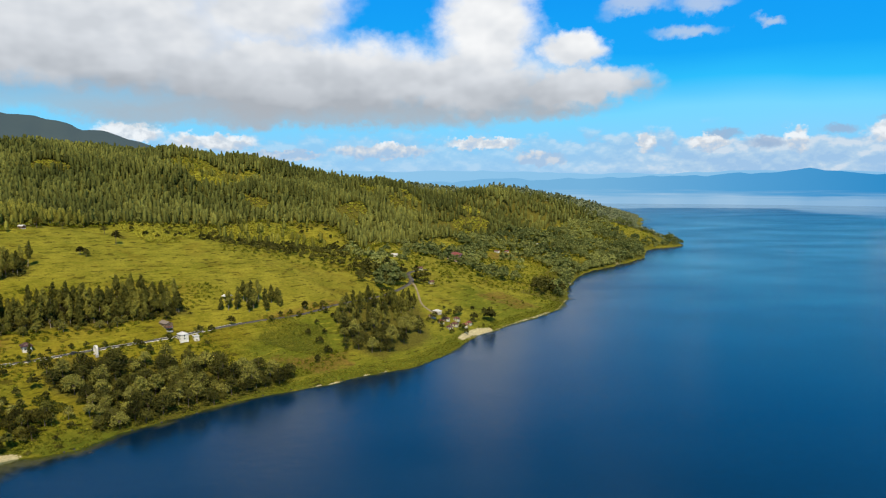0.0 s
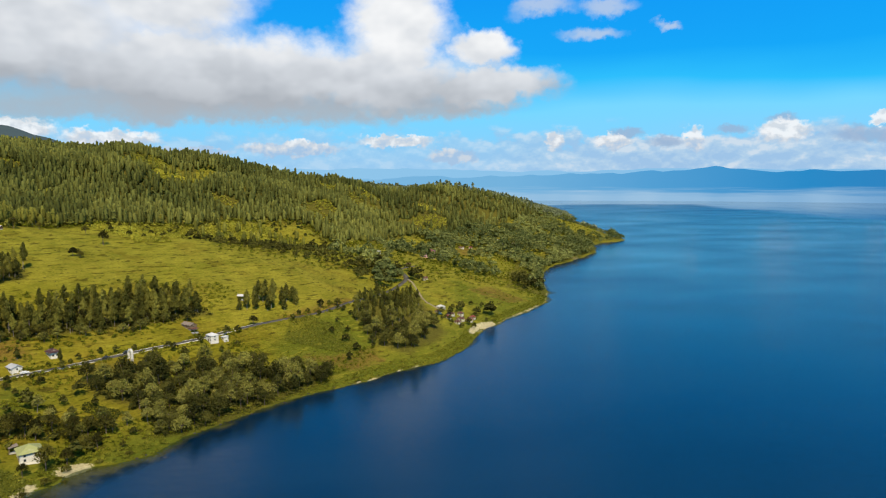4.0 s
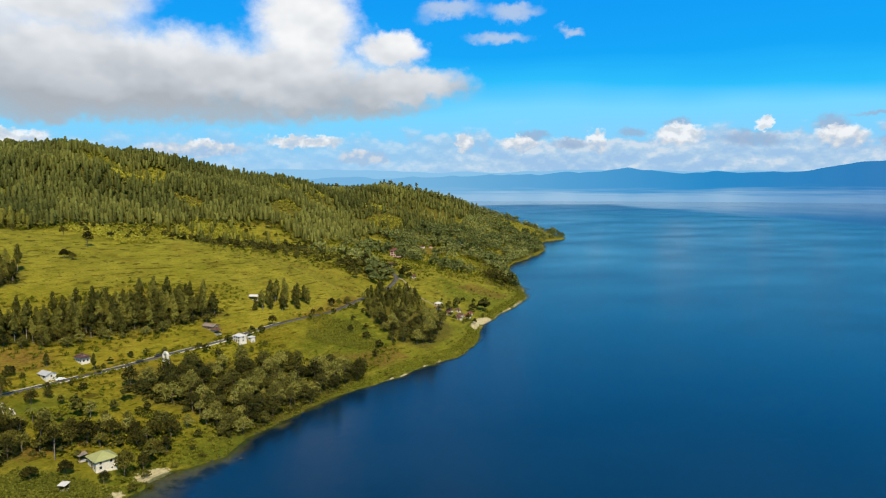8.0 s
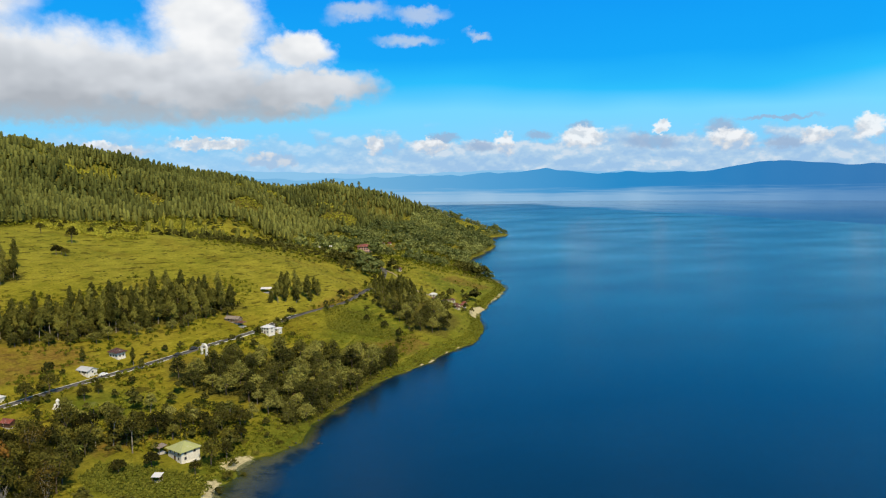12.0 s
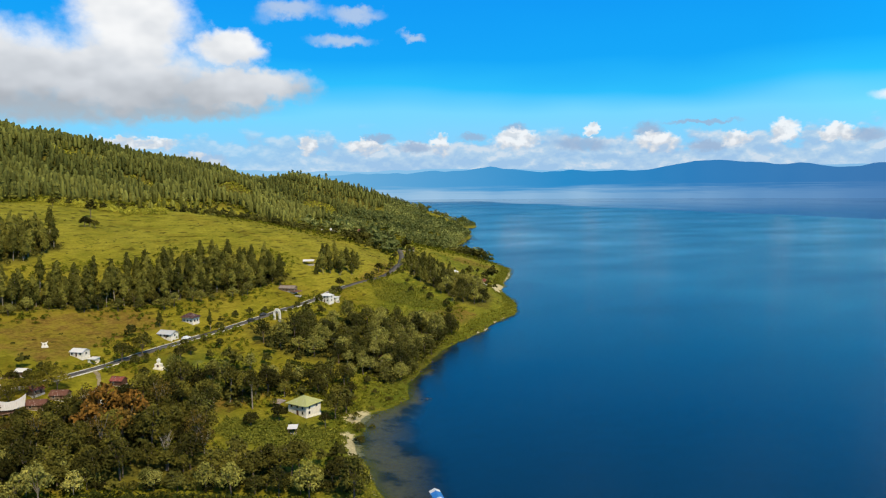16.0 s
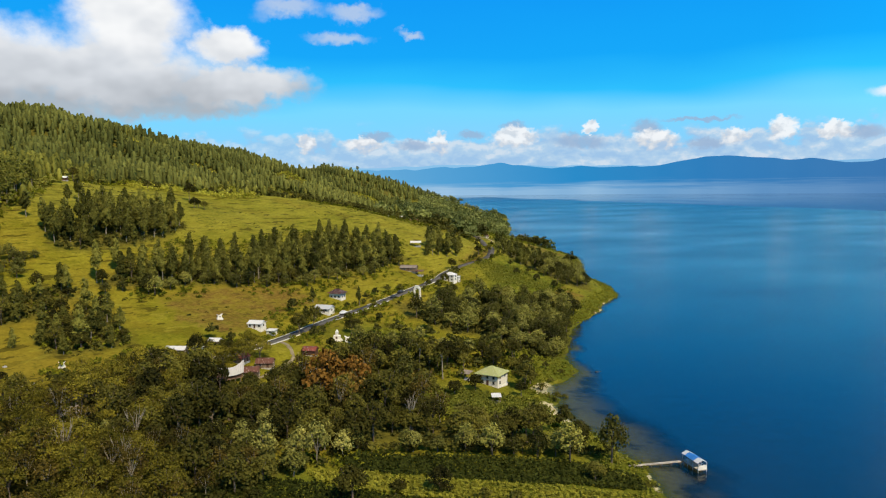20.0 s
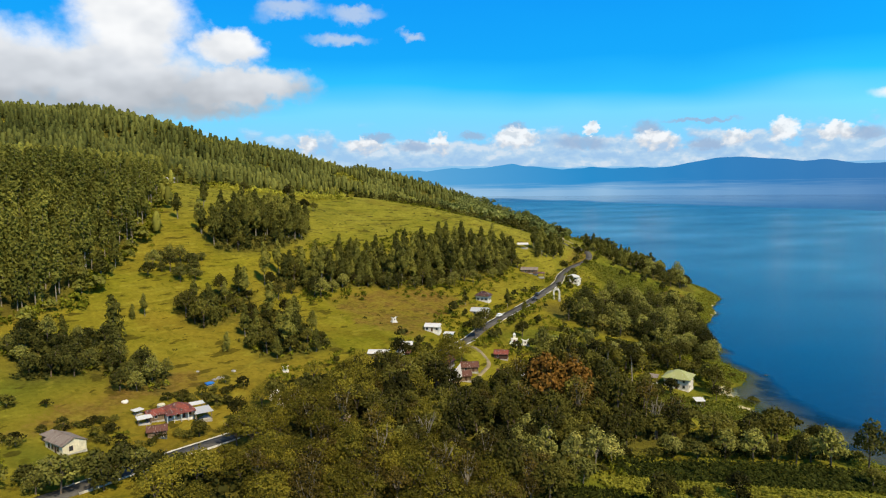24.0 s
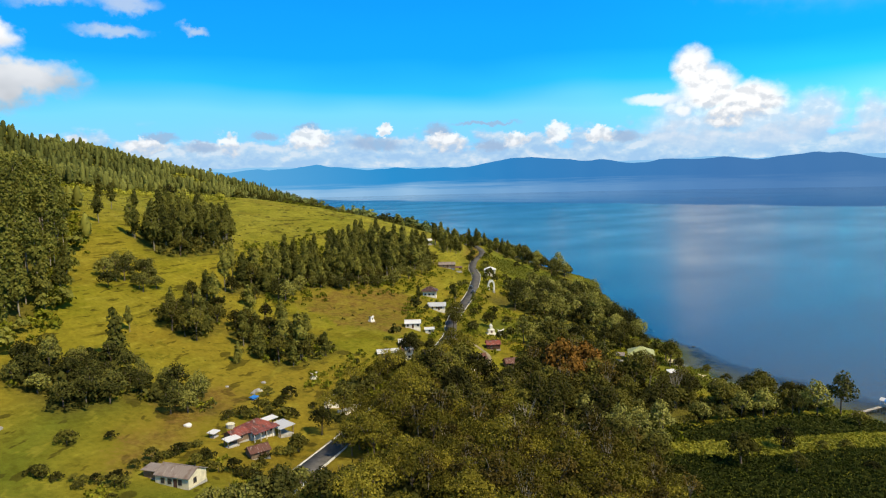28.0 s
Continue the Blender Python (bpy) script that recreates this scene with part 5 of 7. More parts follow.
forest = forest[seen & (gap < 0.62)]
glade = without(spread(FOREST, 5.2, 39, 0.9), [CLEARING])
glade_n = vnoise(glade[:, 0], glade[:, 1], 55.0, 6.0) + 0.5 * vnoise(glade[:, 0], glade[:, 1], 23.0, 7.0)
glade = glade[(glade_n > 0.62) & (glade[:, 0] > -560) & (glade[:, 1] < 1250)]
close_f = np.hypot(forest[:, 0] + 400, forest[:, 1] - 190) < 340
wood("pine_forest_edge", "tall pines at the forest's near corner", forest[close_f], pine_close, M_PINE_WOOD, 30, 0.75, 1.1, pine_close_trunk, M_PALE_BARK)
forest = forest[~close_f]
near_f = forest[(forest[:, 1] < 660)]
mid_f = forest[(forest[:, 1] >= 660) & (forest[:, 1] < 1120)]
wood("pine_forest", "dense dark green pine forest climbing the hill", near_f, pine_near, M_PINE_WOOD, 1, 0.6, 1.05, pine_near_trunk, M_PALE_BARK)
mid_f2 = forest[(forest[:, 1] >= 1120)]
wood("pine_forest_upper", "pine forest on the hill's upper slopes", np.concatenate([mid_f, mid_f2[::3]]), pine_mid + [broad_far[0]], M_UPPER_WOOD, 2, 0.6, 1.0)
far_f = spread([(-640, 1490), (320, 1490), (420, 1900), (520, 2200), (560, 2450), (300, 2600), (-100, 2500), (-500, 1900)], 17.0, 33)
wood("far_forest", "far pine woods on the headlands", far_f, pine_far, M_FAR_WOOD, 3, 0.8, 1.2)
if len(rest_pines):
    wood("pine_grove", "pine grove above the road", rest_pines, pine_near, M_GROVE, 4, 0.55, 0.85, pine_near_trunk, M_PALE_BARK)
GREEN_SLOPE = [(-140, 466), (-105, 479), (-76, 440), (-96, 416), (-128, 420), (-146, 436)]
GREENS = [GREEN_SLOPE, [(-270, 343), (-252, 362), (-232, 357), (-240, 340)], [(-247, 282), (-239, 298), (-221, 296), (-200, 286), (-197, 272), (-213, 258), (-228, 244), (-242, 268)]]
gardens = without(spread(VILLAGE_ALL, 10.0, 38, 0.55), GREENS)
wood("garden_trees", "scattered garden trees round the houses", gardens, broad_mid, M_BROAD_WOOD, 9, 0.35, 0.8)
low = without(spread(LOWLAND, 8.4, 36, 0.95), [BROWN_FIELD])
lown = vnoise(low[:, 0], low[:, 1], 60.0, 2.0) + 0.5 * vnoise(low[:, 0], low[:, 1], 25.0, 3.0)
wood("lowland_woodland", "broadleaf woods and gardens along the far shore", low[lown < 0.42], broad_mid, M_LOW_WOOD, 7, 0.65, 1.45)
wood("lowland_scrub", "light scrub and gardens between the far woods", without(spread(LOWLAND, 6.2, 56, 0.7), [BROWN_FIELD]), bush, M_SHRUB, 23, 0.8, 1.8, sink=0.3)
coast = SHORE[SHORE.index((133, 712)):SHORE.index((478, 1440)) + 1]
coast_pts = np.concatenate([hedge(a, b, 2.6, 7.0, 120 + k) - np.array((7.0, 0.0)) for k, (a, b) in enumerate(zip(coast, coast[1:]))])
coast_pts = coast_pts[shore_distance(coast_pts[:, 0], coast_pts[:, 1]) > 0.8]
wood("coast_trees", "trees overhanging the far shore", coast_pts, broad_mid, M_LOW_WOOD, 32, 0.4, 1.15)
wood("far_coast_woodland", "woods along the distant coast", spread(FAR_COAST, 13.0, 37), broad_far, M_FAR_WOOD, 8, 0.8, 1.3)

# ---------------------------------------------------------------- shrubs, shore plants, crops


def scatter(poly, gap_, seed, keep, lo, hi, seednoise=0.0, cut=-2.0):
    p = spread(poly, gap_, seed, keep)
    n = vnoise(p[:, 0], p[:, 1], 26.0, seednoise) + 0.5 * vnoise(p[:, 0], p[:, 1], 9.0, seednoise + 3)
    d = shore_distance(p[:, 0], p[:, 1])
    return p[(n > cut) & (d > lo) & (d < hi)]


SHORE_BELT = [(-240, 180), (-260, 260), (-210, 330), (-130, 400), (-60, 450), (0, 520), (60, 600), (110, 690), (160, 690), (60, 520), (-40, 400), (-150, 290), (-190, 180)]
wood("shore_plants", "bright green reeds and bushes along the waterline", without(scatter(SHORE_BELT, 1.9, 41, 0.9, 0.0, 10.0, 1.0, -0.8), SANDS), reed, M_REED, 11, 0.6, 1.2, sink=0.25)
wood("village_shrubs", "light green shrubs between the trees and fields", without(scatter(VILLAGE_ALL, 3.0, 42, 0.85, 5.0, 300.0, 2.0, -0.2), GREENS), bush, M_SHRUB, 12, 0.5, 1.25, sink=0.25)
wood("slope_cover", "rough green ground cover on the slope below the road", spread(GREEN_SLOPE, 2.3, 59, 0.85), reed, M_SHRUB, 27, 0.4, 0.9, sink=0.2)
PASTURE = [(-440, 320), (-380, 430), (-362, 560), (-345, 625), (-310, 668), (-216, 590), (-62, 605), (-60, 570), (-120, 492), (-160, 500), (-190, 430), (-260, 372), (-330, 330)]
wood("pasture_tufts", "dark tufts and low bushes dotted over the pasture", scatter(PASTURE, 6.0, 43, 0.5, 20.0, 500.0, 4.0, 0.1), reed, M_BROAD_WOOD, 13, 0.3, 0.9, sink=0.3)
EDGE = [(-330, 410), (-300, 452), (-258, 474), (-234, 503), (-160, 510), (-150, 480), (-200, 420), (-250, 396), (-330, 380)]
wood("grove_shrubs", "shrubs under the grove's edge", scatter(EDGE, 3.4, 44, 0.8, 20.0, 500.0, 5.0, -0.2), bush, M_SHRUB, 14, 0.6, 1.3, sink=0.3)
wood("slope_shrubs", "bright shrubs on the slope below the forest", np.concatenate([scatter(SCRUB_SLOPE, 3.4, 45, 0.95, 20.0, 900.0, 6.0, -0.9), scatter(GLADE_UP, 4.2, 50, 0.95, 20.0, 1500.0, 6.0, -0.8), scatter(SCRUB_WEST, 3.6, 69, 0.95, 20.0, 1500.0, 6.0, -0.7)]), bush, M_SCRUB, 15, 1.0, 2.0, sink=0.3)
wood("slope_bushes", "low bushes over the open slope below the scrub", without(scatter(SHRUB_SLOPE, 5.0, 67, 0.7, 20.0, 900.0, 3.0, -0.2), [SCRUB_SLOPE]), bush, M_SHRUB, 31, 0.5, 1.5, sink=0.3)
in_glade = np.concatenate([spread(GLADE_UP, 15.0, 60, 0.8), spread(SCRUB_SLOPE, 20.0, 65, 0.6), spread(SHRUB_SLOPE, 16.0, 66, 0.5)])
in_glade = in_glade[in_glade[:, 1] > 655]
wood("glade_pines", "scattered pines standing in the scrub", in_glade, pine_near, M_PINE_WOOD, 21, 0.4, 0.9)
FIELD_FAR = [(10, 600), (18, 662), (112, 690), (104, 640), (66, 586), (36, 570)]
garden_far = np.concatenate([without(spread(GARDENS, 8.0, 96, 0.75), [SCRUB_SLOPE]), spread(SCRUB_WEST, 15.0, 97, 0.7)])
wood("upper_garden_trees", "small dark trees on the slope below the forest", garden_far[garden_far[:, 1] > 618], broad_mid, M_BROAD_WOOD, 33, 0.35, 0.8)
wood("forest_glades", "light green scrub in the gaps of the forest", glade, bush, M_SCRUB, 18, 1.2, 2.4, sink=0.3)
FARM_HEDGE = [(-424, 262), (-428, 276), (-400, 284), (-376, 300), (-372, 296), (-396, 270), (-404, 258)]
wood("farm_hedges", "hedges and rough bushes round the farm", scatter(FARM_HEDGE, 2.4, 48, 0.8, 20.0, 500.0, 9.0, -0.1), bush, M_SHRUB, 19, 0.35, 0.85, sink=0.2)
skirt = [(-432, 350), (-407, 366), (-401, 384), (-391, 407), (-380, 430), (-368, 500), (-364, 560), (-352, 628), (-320, 676), (-292, 697), (-259, 746), (-235, 760), (-210, 814), (-142, 852), (-108, 815), (-88, 777), (-62, 832)]
skirt_pts = np.concatenate([hedge(a, b, 1.3, 5.0, 20 + k) for k, (a, b) in enumerate(zip(skirt, skirt[1:]))])
wood("forest_edge_shrubs", "ragged shrubs along the forest's lower edge", skirt_pts, bush, M_SHRUB, 24, 0.7, 2.0, sink=0.3)
edge_trees = np.concatenate([hedge(a, b, 7.0, 7.0, 40 + k) for k, (a, b) in enumerate(zip(skirt, skirt[1:]))])
wood("forest_edge_trees", "small trees along the forest's lower edge", edge_trees, broad_mid + pine_near[2:3], M_PINE_WOOD, 25, 0.3, 0.75)
wood("beach_trees", "garden trees round the beach bungalows", spread([(-18, 540), (-8, 575), (20, 585), (40, 570), (20, 530), (0, 520)], 7.5, 58, 0.6), broad_mid, M_BROAD_WOOD, 26, 0.35, 0.75)
bend_trees = np.concatenate([spread([(-72, 590), (-78, 640), (-50, 660), (-12, 655), (-8, 632), (-40, 610)], 7.0, 98, 0.85), spread([(104, 700), (134, 740), (132, 800), (112, 800), (96, 720)], 7.5, 99, 0.9), scatter([(4, 560), (6, 590), (40, 600), (60, 588), (36, 566)], 8.5, 100, 0.6, 5.0, 300.0)])
wood("bend_trees", "dark round trees about the road's far bend", bend_trees, broad_mid, M_BROAD_WOOD, 34, 0.55, 1.25)
row_trees = scatter([(-205, 606), (-150, 600), (-125, 640), (-140, 660), (-215, 640)], 7.0, 49, 0.8, 20.0, 900.0, 2.0, -0.3)
wood("meadow_edge_trees", "row of small trees along the pasture's upper edge", row_trees, broad_mid, M_BROAD_WOOD, 20, 0.4, 0.8)
wood("far_field_shrubs", "bushes on the field by the beach", scatter(FIELD_FAR, 7.0, 46, 0.6, 4.0, 300.0, 7.0, 0.1), bush, M_SHRUB, 16, 0.6, 1.2, sink=0.3)
wood("pasture_clump_shrubs", "bushes round the clumps of trees", np.concatenate([scatter(p, 3.0, 47, 0.7, 20.0, 500.0, 8.0, -0.1) for p in (CLUMP_A, CLUMP_AB, CLUMP_B, CLUMP_C)]), bush, M_SHRUB, 17, 0.6, 1.2, sink=0.3)


UNDER_WOODS = (VILLAGE_WOOD, LOWER_WOOD, MIDWOOD, ROADSIDE, VILLA_WOOD, CLUMP_AB, CLUMP_B, CLUMP_C, GROVE_LONG, GROVE_UPPER,
               [(-312, 246), (-303, 250), (-288, 250), (-286, 246), (-297, 241), (-305, 238)])
wood("undergrowth", "dense dark undergrowth below the trees", without(np.concatenate([spread(p, 3.4, 80 + k, 0.9) for k, p in enumerate(UNDER_WOODS)]), GREENS[2:]), bush, M_BROAD_WOOD, 22, 0.8, 1.9, sink=0.3)


verge_at = np.arange(int(0.30 * len(road_line)), int(0.92 * len(road_line)))
verge_g = np.random.default_rng(90)
verge_t = np.gradient(road_line, axis=0)
verge_t /= np.linalg.norm(verge_t, axis=1, keepdims=True)
verge = []
for k in verge_at:
    if vnoise(k * 9.0, 0.0, 40.0, 12.0) > -0.25:
        for side in (-1, 1):
            for _ in range(2):
                o = side * verge_g.uniform(3.4, 8.0)
                verge.append(road_line[k] + np.array((verge_t[k, 1], -verge_t[k, 0])) * o + verge_g.uniform(-2, 2, 2))
verge = np.array(verge)
wood("verge_bushes", "bushes and rough growth along the road's verges", verge[road_at(verge[:, 0], verge[:, 1])[0] > 3.2], bush, M_SHRUB, 28, 0.5, 1.3, sink=0.3)
verge_trees = np.array([q for q in verge[::9] if road_at(q[:1], q[1:])[0][0] > 4.5 and min(math.hypot(q[0] - x, q[1] - y) - r for x, y, r in OPEN) > 0])
wood("verge_trees", "small trees along the road's verges", verge_trees, broad_mid, M_BROAD_WOOD, 29, 0.3, 0.6)


def crop(name, label, poly, along, gap_row, gap_plant, mat, tall, seed):
    """Rows of leafy plants across a field."""
    g = np.random.default_rng(seed)
    c, s = math.cos(radians(along)), math.sin(radians(along))
    xs, ys = np.array(poly, float).T
    u, v = xs * c + ys * s, -xs * s + ys * c
    U, V = np.meshgrid(np.arange(u.min(), u.max(), gap_plant), np.arange(v.min(), v.max(), gap_row))
    U, V = U.ravel() + g.uniform(-0.2, 0.2, U.size), V.ravel() + g.uniform(-0.12, 0.12, U.size)
    p = np.stack([U * c - V * s, U * s + V * c], 1)
    p = p[inside(p[:, 0], p[:, 1], poly)]
    forms = []
    for k in range(3):
        q = g.uniform(-0.3, 0.3, (6, 3)) * (1, 1, 0)
        q[:, 2] = g.uniform(0.25, 0.95, 6) * tall
        forms.append(cards(q, g.normal(0, 1, (6, 3)) + np.array([0, 0, 0.8]), 0.6, g, 1.4))
    return wood(name, label, p, forms, mat, seed, 0.8, 1.15, sink=0.05)


crop("corn_field", "dark green corn field in rows", [(-288, 248), (-281, 247), (-229, 226), (-216, 214), (-219, 207), (-231, 210), (-260, 224), (-288, 240)], -24, 1.1, 0.62, M_CORN, 1.6, 51)
crop("pale_corn_field", "yellow-green corn field in rows", [(-297, 241), (-288, 239), (-260, 223), (-231, 208), (-221, 203), (-248, 205), (-266, 213), (-284, 225), (-297, 236)], -26, 1.1, 0.62, M_CORN_PALE, 1.2, 52)
crop("lower_corn_field", "dark green low crop in rows", [(-322, 234), (-308, 240), (-298, 236), (-284, 224), (-248, 204), (-226, 196), (-240, 176), (-290, 172), (-335, 205), (-334, 226)], -30, 1.1, 0.7, M_CORN, 1.0, 53)
crop("garden_crop", "dark green garden crop by the villa", [(-245, 283), (-239, 295), (-222, 291), (-204, 282), (-200, 273), (-213, 263), (-230, 266), (-241, 274)], 15, 1.7, 0.6, M_GARDEN, 0.9, 54)
crop("slope_crop", "dark green leafy crop on the slope below the road", [(-116, 476), (-120, 446), (-99, 442), (-77, 440), (-68, 447), (-81, 478)], -35, 1.8, 0.9, M_GARDEN, 1.3, 56)
crop("garden_crop_near", "dark green crop strip between the woods", [(-204, 347), (-184, 342), (-187, 332), (-205, 340)], -20, 1.2, 0.8, M_CORN, 1.2, 55)
# where the ground is darkened: below each stand of trees and the far shore
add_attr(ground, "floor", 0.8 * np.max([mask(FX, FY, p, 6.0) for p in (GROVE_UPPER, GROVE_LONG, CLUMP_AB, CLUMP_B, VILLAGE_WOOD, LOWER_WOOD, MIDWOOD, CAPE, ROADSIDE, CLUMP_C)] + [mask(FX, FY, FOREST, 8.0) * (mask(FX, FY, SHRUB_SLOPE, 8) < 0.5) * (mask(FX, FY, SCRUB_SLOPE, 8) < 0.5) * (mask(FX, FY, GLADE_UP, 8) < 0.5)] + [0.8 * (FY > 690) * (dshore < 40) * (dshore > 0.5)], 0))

# ---------------------------------------------------------------- road
def strip(name, line, zs, off_a, off_b, lift, mat, drop=0.6, lo=0, hi=None):
    """A slab along a line between two sideways offsets, its top that much above the line, its sides going down."""
    line, zs = line[lo:hi], zs[lo:hi]
    t = np.gradient(line, axis=0)
    t /= np.linalg.norm(t, axis=1, keepdims=True)
    s = np.stack([t[:, 1], -t[:, 0]], 1)
    a, b = line + s * off_a, line + s * off_b
    col = lambda p, z: np.column_stack([p, z])
    v = np.stack([col(a, zs + lift - drop), col(a, zs + lift), col(b, zs + lift), col(b, zs + lift - drop)], 1).reshape(-1, 3)
    n = len(line)
    f = []
    for k in range(n - 1):
        for j in range(3):
            f.append((4 * k + j, 4 * k + j + 1, 4 * k + 4 + j + 1, 4 * k + 4 + j))
    f += [(0, 1, 2, 3), (4 * n - 1, 4 * n - 2, 4 * n - 3, 4 * n - 4)]
    return mesh_object(name, v, np.array(f), mat)


tagged(strip("road", road_line, road_z, -2.2, 2.2, 0.10, M_ROAD), "grey asphalt road winding along the slope", "road", kind="structure")
n_road = len(road_line)
for side, edges in ((-1, ((0.22, 0.30), (0.36, 0.49), (0.50, 0.57), (0.58, 0.66))), (1, ((0.22, 0.29), (0.39, 0.43), (0.46, 0.52), (0.54, 0.63)))):
    for a, b in edges:
        tagged(strip("kerb", road_line, road_z, side * 2.35, side * 2.55, 0.22, M_KERB, 1.2, int(a * n_road), int(b * n_road)), "low white-painted roadside wall", "kerb", kind="structure")


def track(points, wide, label):
    line = smooth_line(points, 3.0)
    tagged(strip("dirt_track", line, height(line[:, 0], line[:, 1]), -wide, wide, 0.10, M_DIRT), label, "track", kind="structure")


track([(-280, 336), (-278.5, 328), (-280, 318), (-288, 310), (-297, 303)], 0.8, "pale dirt track leading down to the village")
track([(-26, 632), (-20, 604), (-15, 578), (-3, 560)], 1.2, "pale dirt track down to the beach")

# ---------------------------------------------------------------- houses: how they are built
def link(name, bm, mat, parent, label="", cat=""):
    me = bpy.data.meshes.new(name)
    bm.to_mesh(me)
    bm.free()
    me.materials.append(mat)
    ob = new(name, me)
    ob.parent = parent
    if label:
        tagged(ob, label, cat)
    return ob


def part(name, bm, mat, parent, label=""):
    return link(name, bm, mat, parent, label)


def box(cx, cy, z0, sx, sy, sz, bm=None, bevel=0.0):
    bm = bm or bmesh.new()
    r = bmesh.ops.create_cube(bm, size=1.0, matrix=Matrix.Translation((cx, cy, z0 + sz / 2)) @ Matrix.Diagonal((sx, sy, sz, 1)))
    if bevel:
        es = {e for v in r["verts"] for e in v.link_edges}
        bmesh.ops.bevel(bm, geom=list(es), offset=bevel, segments=1, affect="EDGES")
    return bm


def poly_solid(bm, pts, thick):
    """A flat panel of that outline with a thickness downwards."""
    top = [bm.verts.new(p) for p in pts]
    low = [bm.verts.new((p[0], p[1], p[2] - thick)) for p in pts]
    bm.faces.new(top)
    bm.faces.new(low[::-1])
    n = len(pts)
    for i in range(n):
        bm.faces.new((top[i], low[i], low[(i + 1) % n], top[(i + 1) % n]))


def gable_roof(w, d, z, rise, over=0.5, thick=0.14):
    bm = bmesh.new()
    x, y = w / 2 + over, d / 2 + over
    lo = z - rise * over / (d / 2)
    poly_solid(bm, [(-x, -y, lo), (x, -y, lo), (x, 0, z + rise), (-x, 0, z + rise)], thick)
    poly_solid(bm, [(x, y, lo), (-x, y, lo), (-x, 0, z + rise), (x, 0, z + rise)], thick)
    return bm


def hip_roof(w, d, z, rise, over=0.6, thick=0.14):
    bm = bmesh.new()
    x, y = w / 2 + over, d / 2 + over
    r = max(x - y, 0.3)
    lo = z - 0.12
    a, b = (-r, 0, z + rise), (r, 0, z + rise)
    p = [(-x, -y, lo), (x, -y, lo), (x, y, lo), (-x, y, lo)]
    poly_solid(bm, [p[0], p[1], b, a], thick)
    poly_solid(bm, [p[2], p[3], a, b], thick)
    poly_solid(bm, [p[1], p[2], b], thick)
    poly_solid(bm, [p[3], p[0], a], thick)
    return bm


def shed_roof(w, d, z, rise, over=0.4, thick=0.12):
    bm = bmesh.new()
    x, y = w / 2 + over, d / 2 + over
    poly_solid(bm, [(-x, -y, z), (x, -y, z), (x, y, z + rise), (-x, y, z + rise)], thick)
    return bm


def gable_walls(w, d, h, rise, kind):
    """Walls as one shell, with the gable ends carried up under the roof."""
    bm = bmesh.new()
    x, y = w / 2, d / 2
    v = [bm.verts.new(p) for p in ((-x, -y, -1.5), (x, -y, -1.5), (x, y, -1.5), (-x, y, -1.5), (-x, -y, h), (x, -y, h), (x, y, h), (-x, y, h))]
    bm.faces.new((v[0], v[1], v[5], v[4]))
    bm.faces.new((v[2], v[3], v[7], v[6]))
    if kind == "gable":
        g1, g2 = bm.verts.new((-x, 0, h + rise * 0.96)), bm.verts.new((x, 0, h + rise * 0.96))
        bm.faces.new((v[1], v[2], v[6], g2, v[5]))
        bm.faces.new((v[3], v[0], v[4], g1, v[7]))
    else:
        bm.faces.new((v[1], v[2], v[6], v[5]))
        bm.faces.new((v[3], v[0], v[4], v[7]))
    bm.faces.new((v[3], v[2], v[1], v[0]))
    return bm


def window(root, side, u, z, w, h, hw, hd, frame_mat):
    """A framed window with its own pane, standing a little proud of one of the four walls."""
    def at(bm_box):
        return bm_box
    depth = 0.12
    if side in "SN":
        sy_ = -1 if side == "S" else 1
        f = box(u, sy_ * (hd + 0.02), z, w + 0.24, depth, h + 0.24)
        p = box(u, sy_ * (hd + 0.05), z + 0.12, w, depth, h)
    else:
        sx_ = -1 if side == "W" else 1
        f = box(sx_ * (hw + 0.02), u, z, depth, w + 0.24, h + 0.24)
        p = box(sx_ * (hw + 0.05), u, z + 0.12, depth, w, h)
    fr = part("window", f, frame_mat, root)
    part("pane", p, M_GLASS_DARK, fr)


ROOFS = {"gable": gable_roof, "hip": hip_roof, "shed": shed_roof}


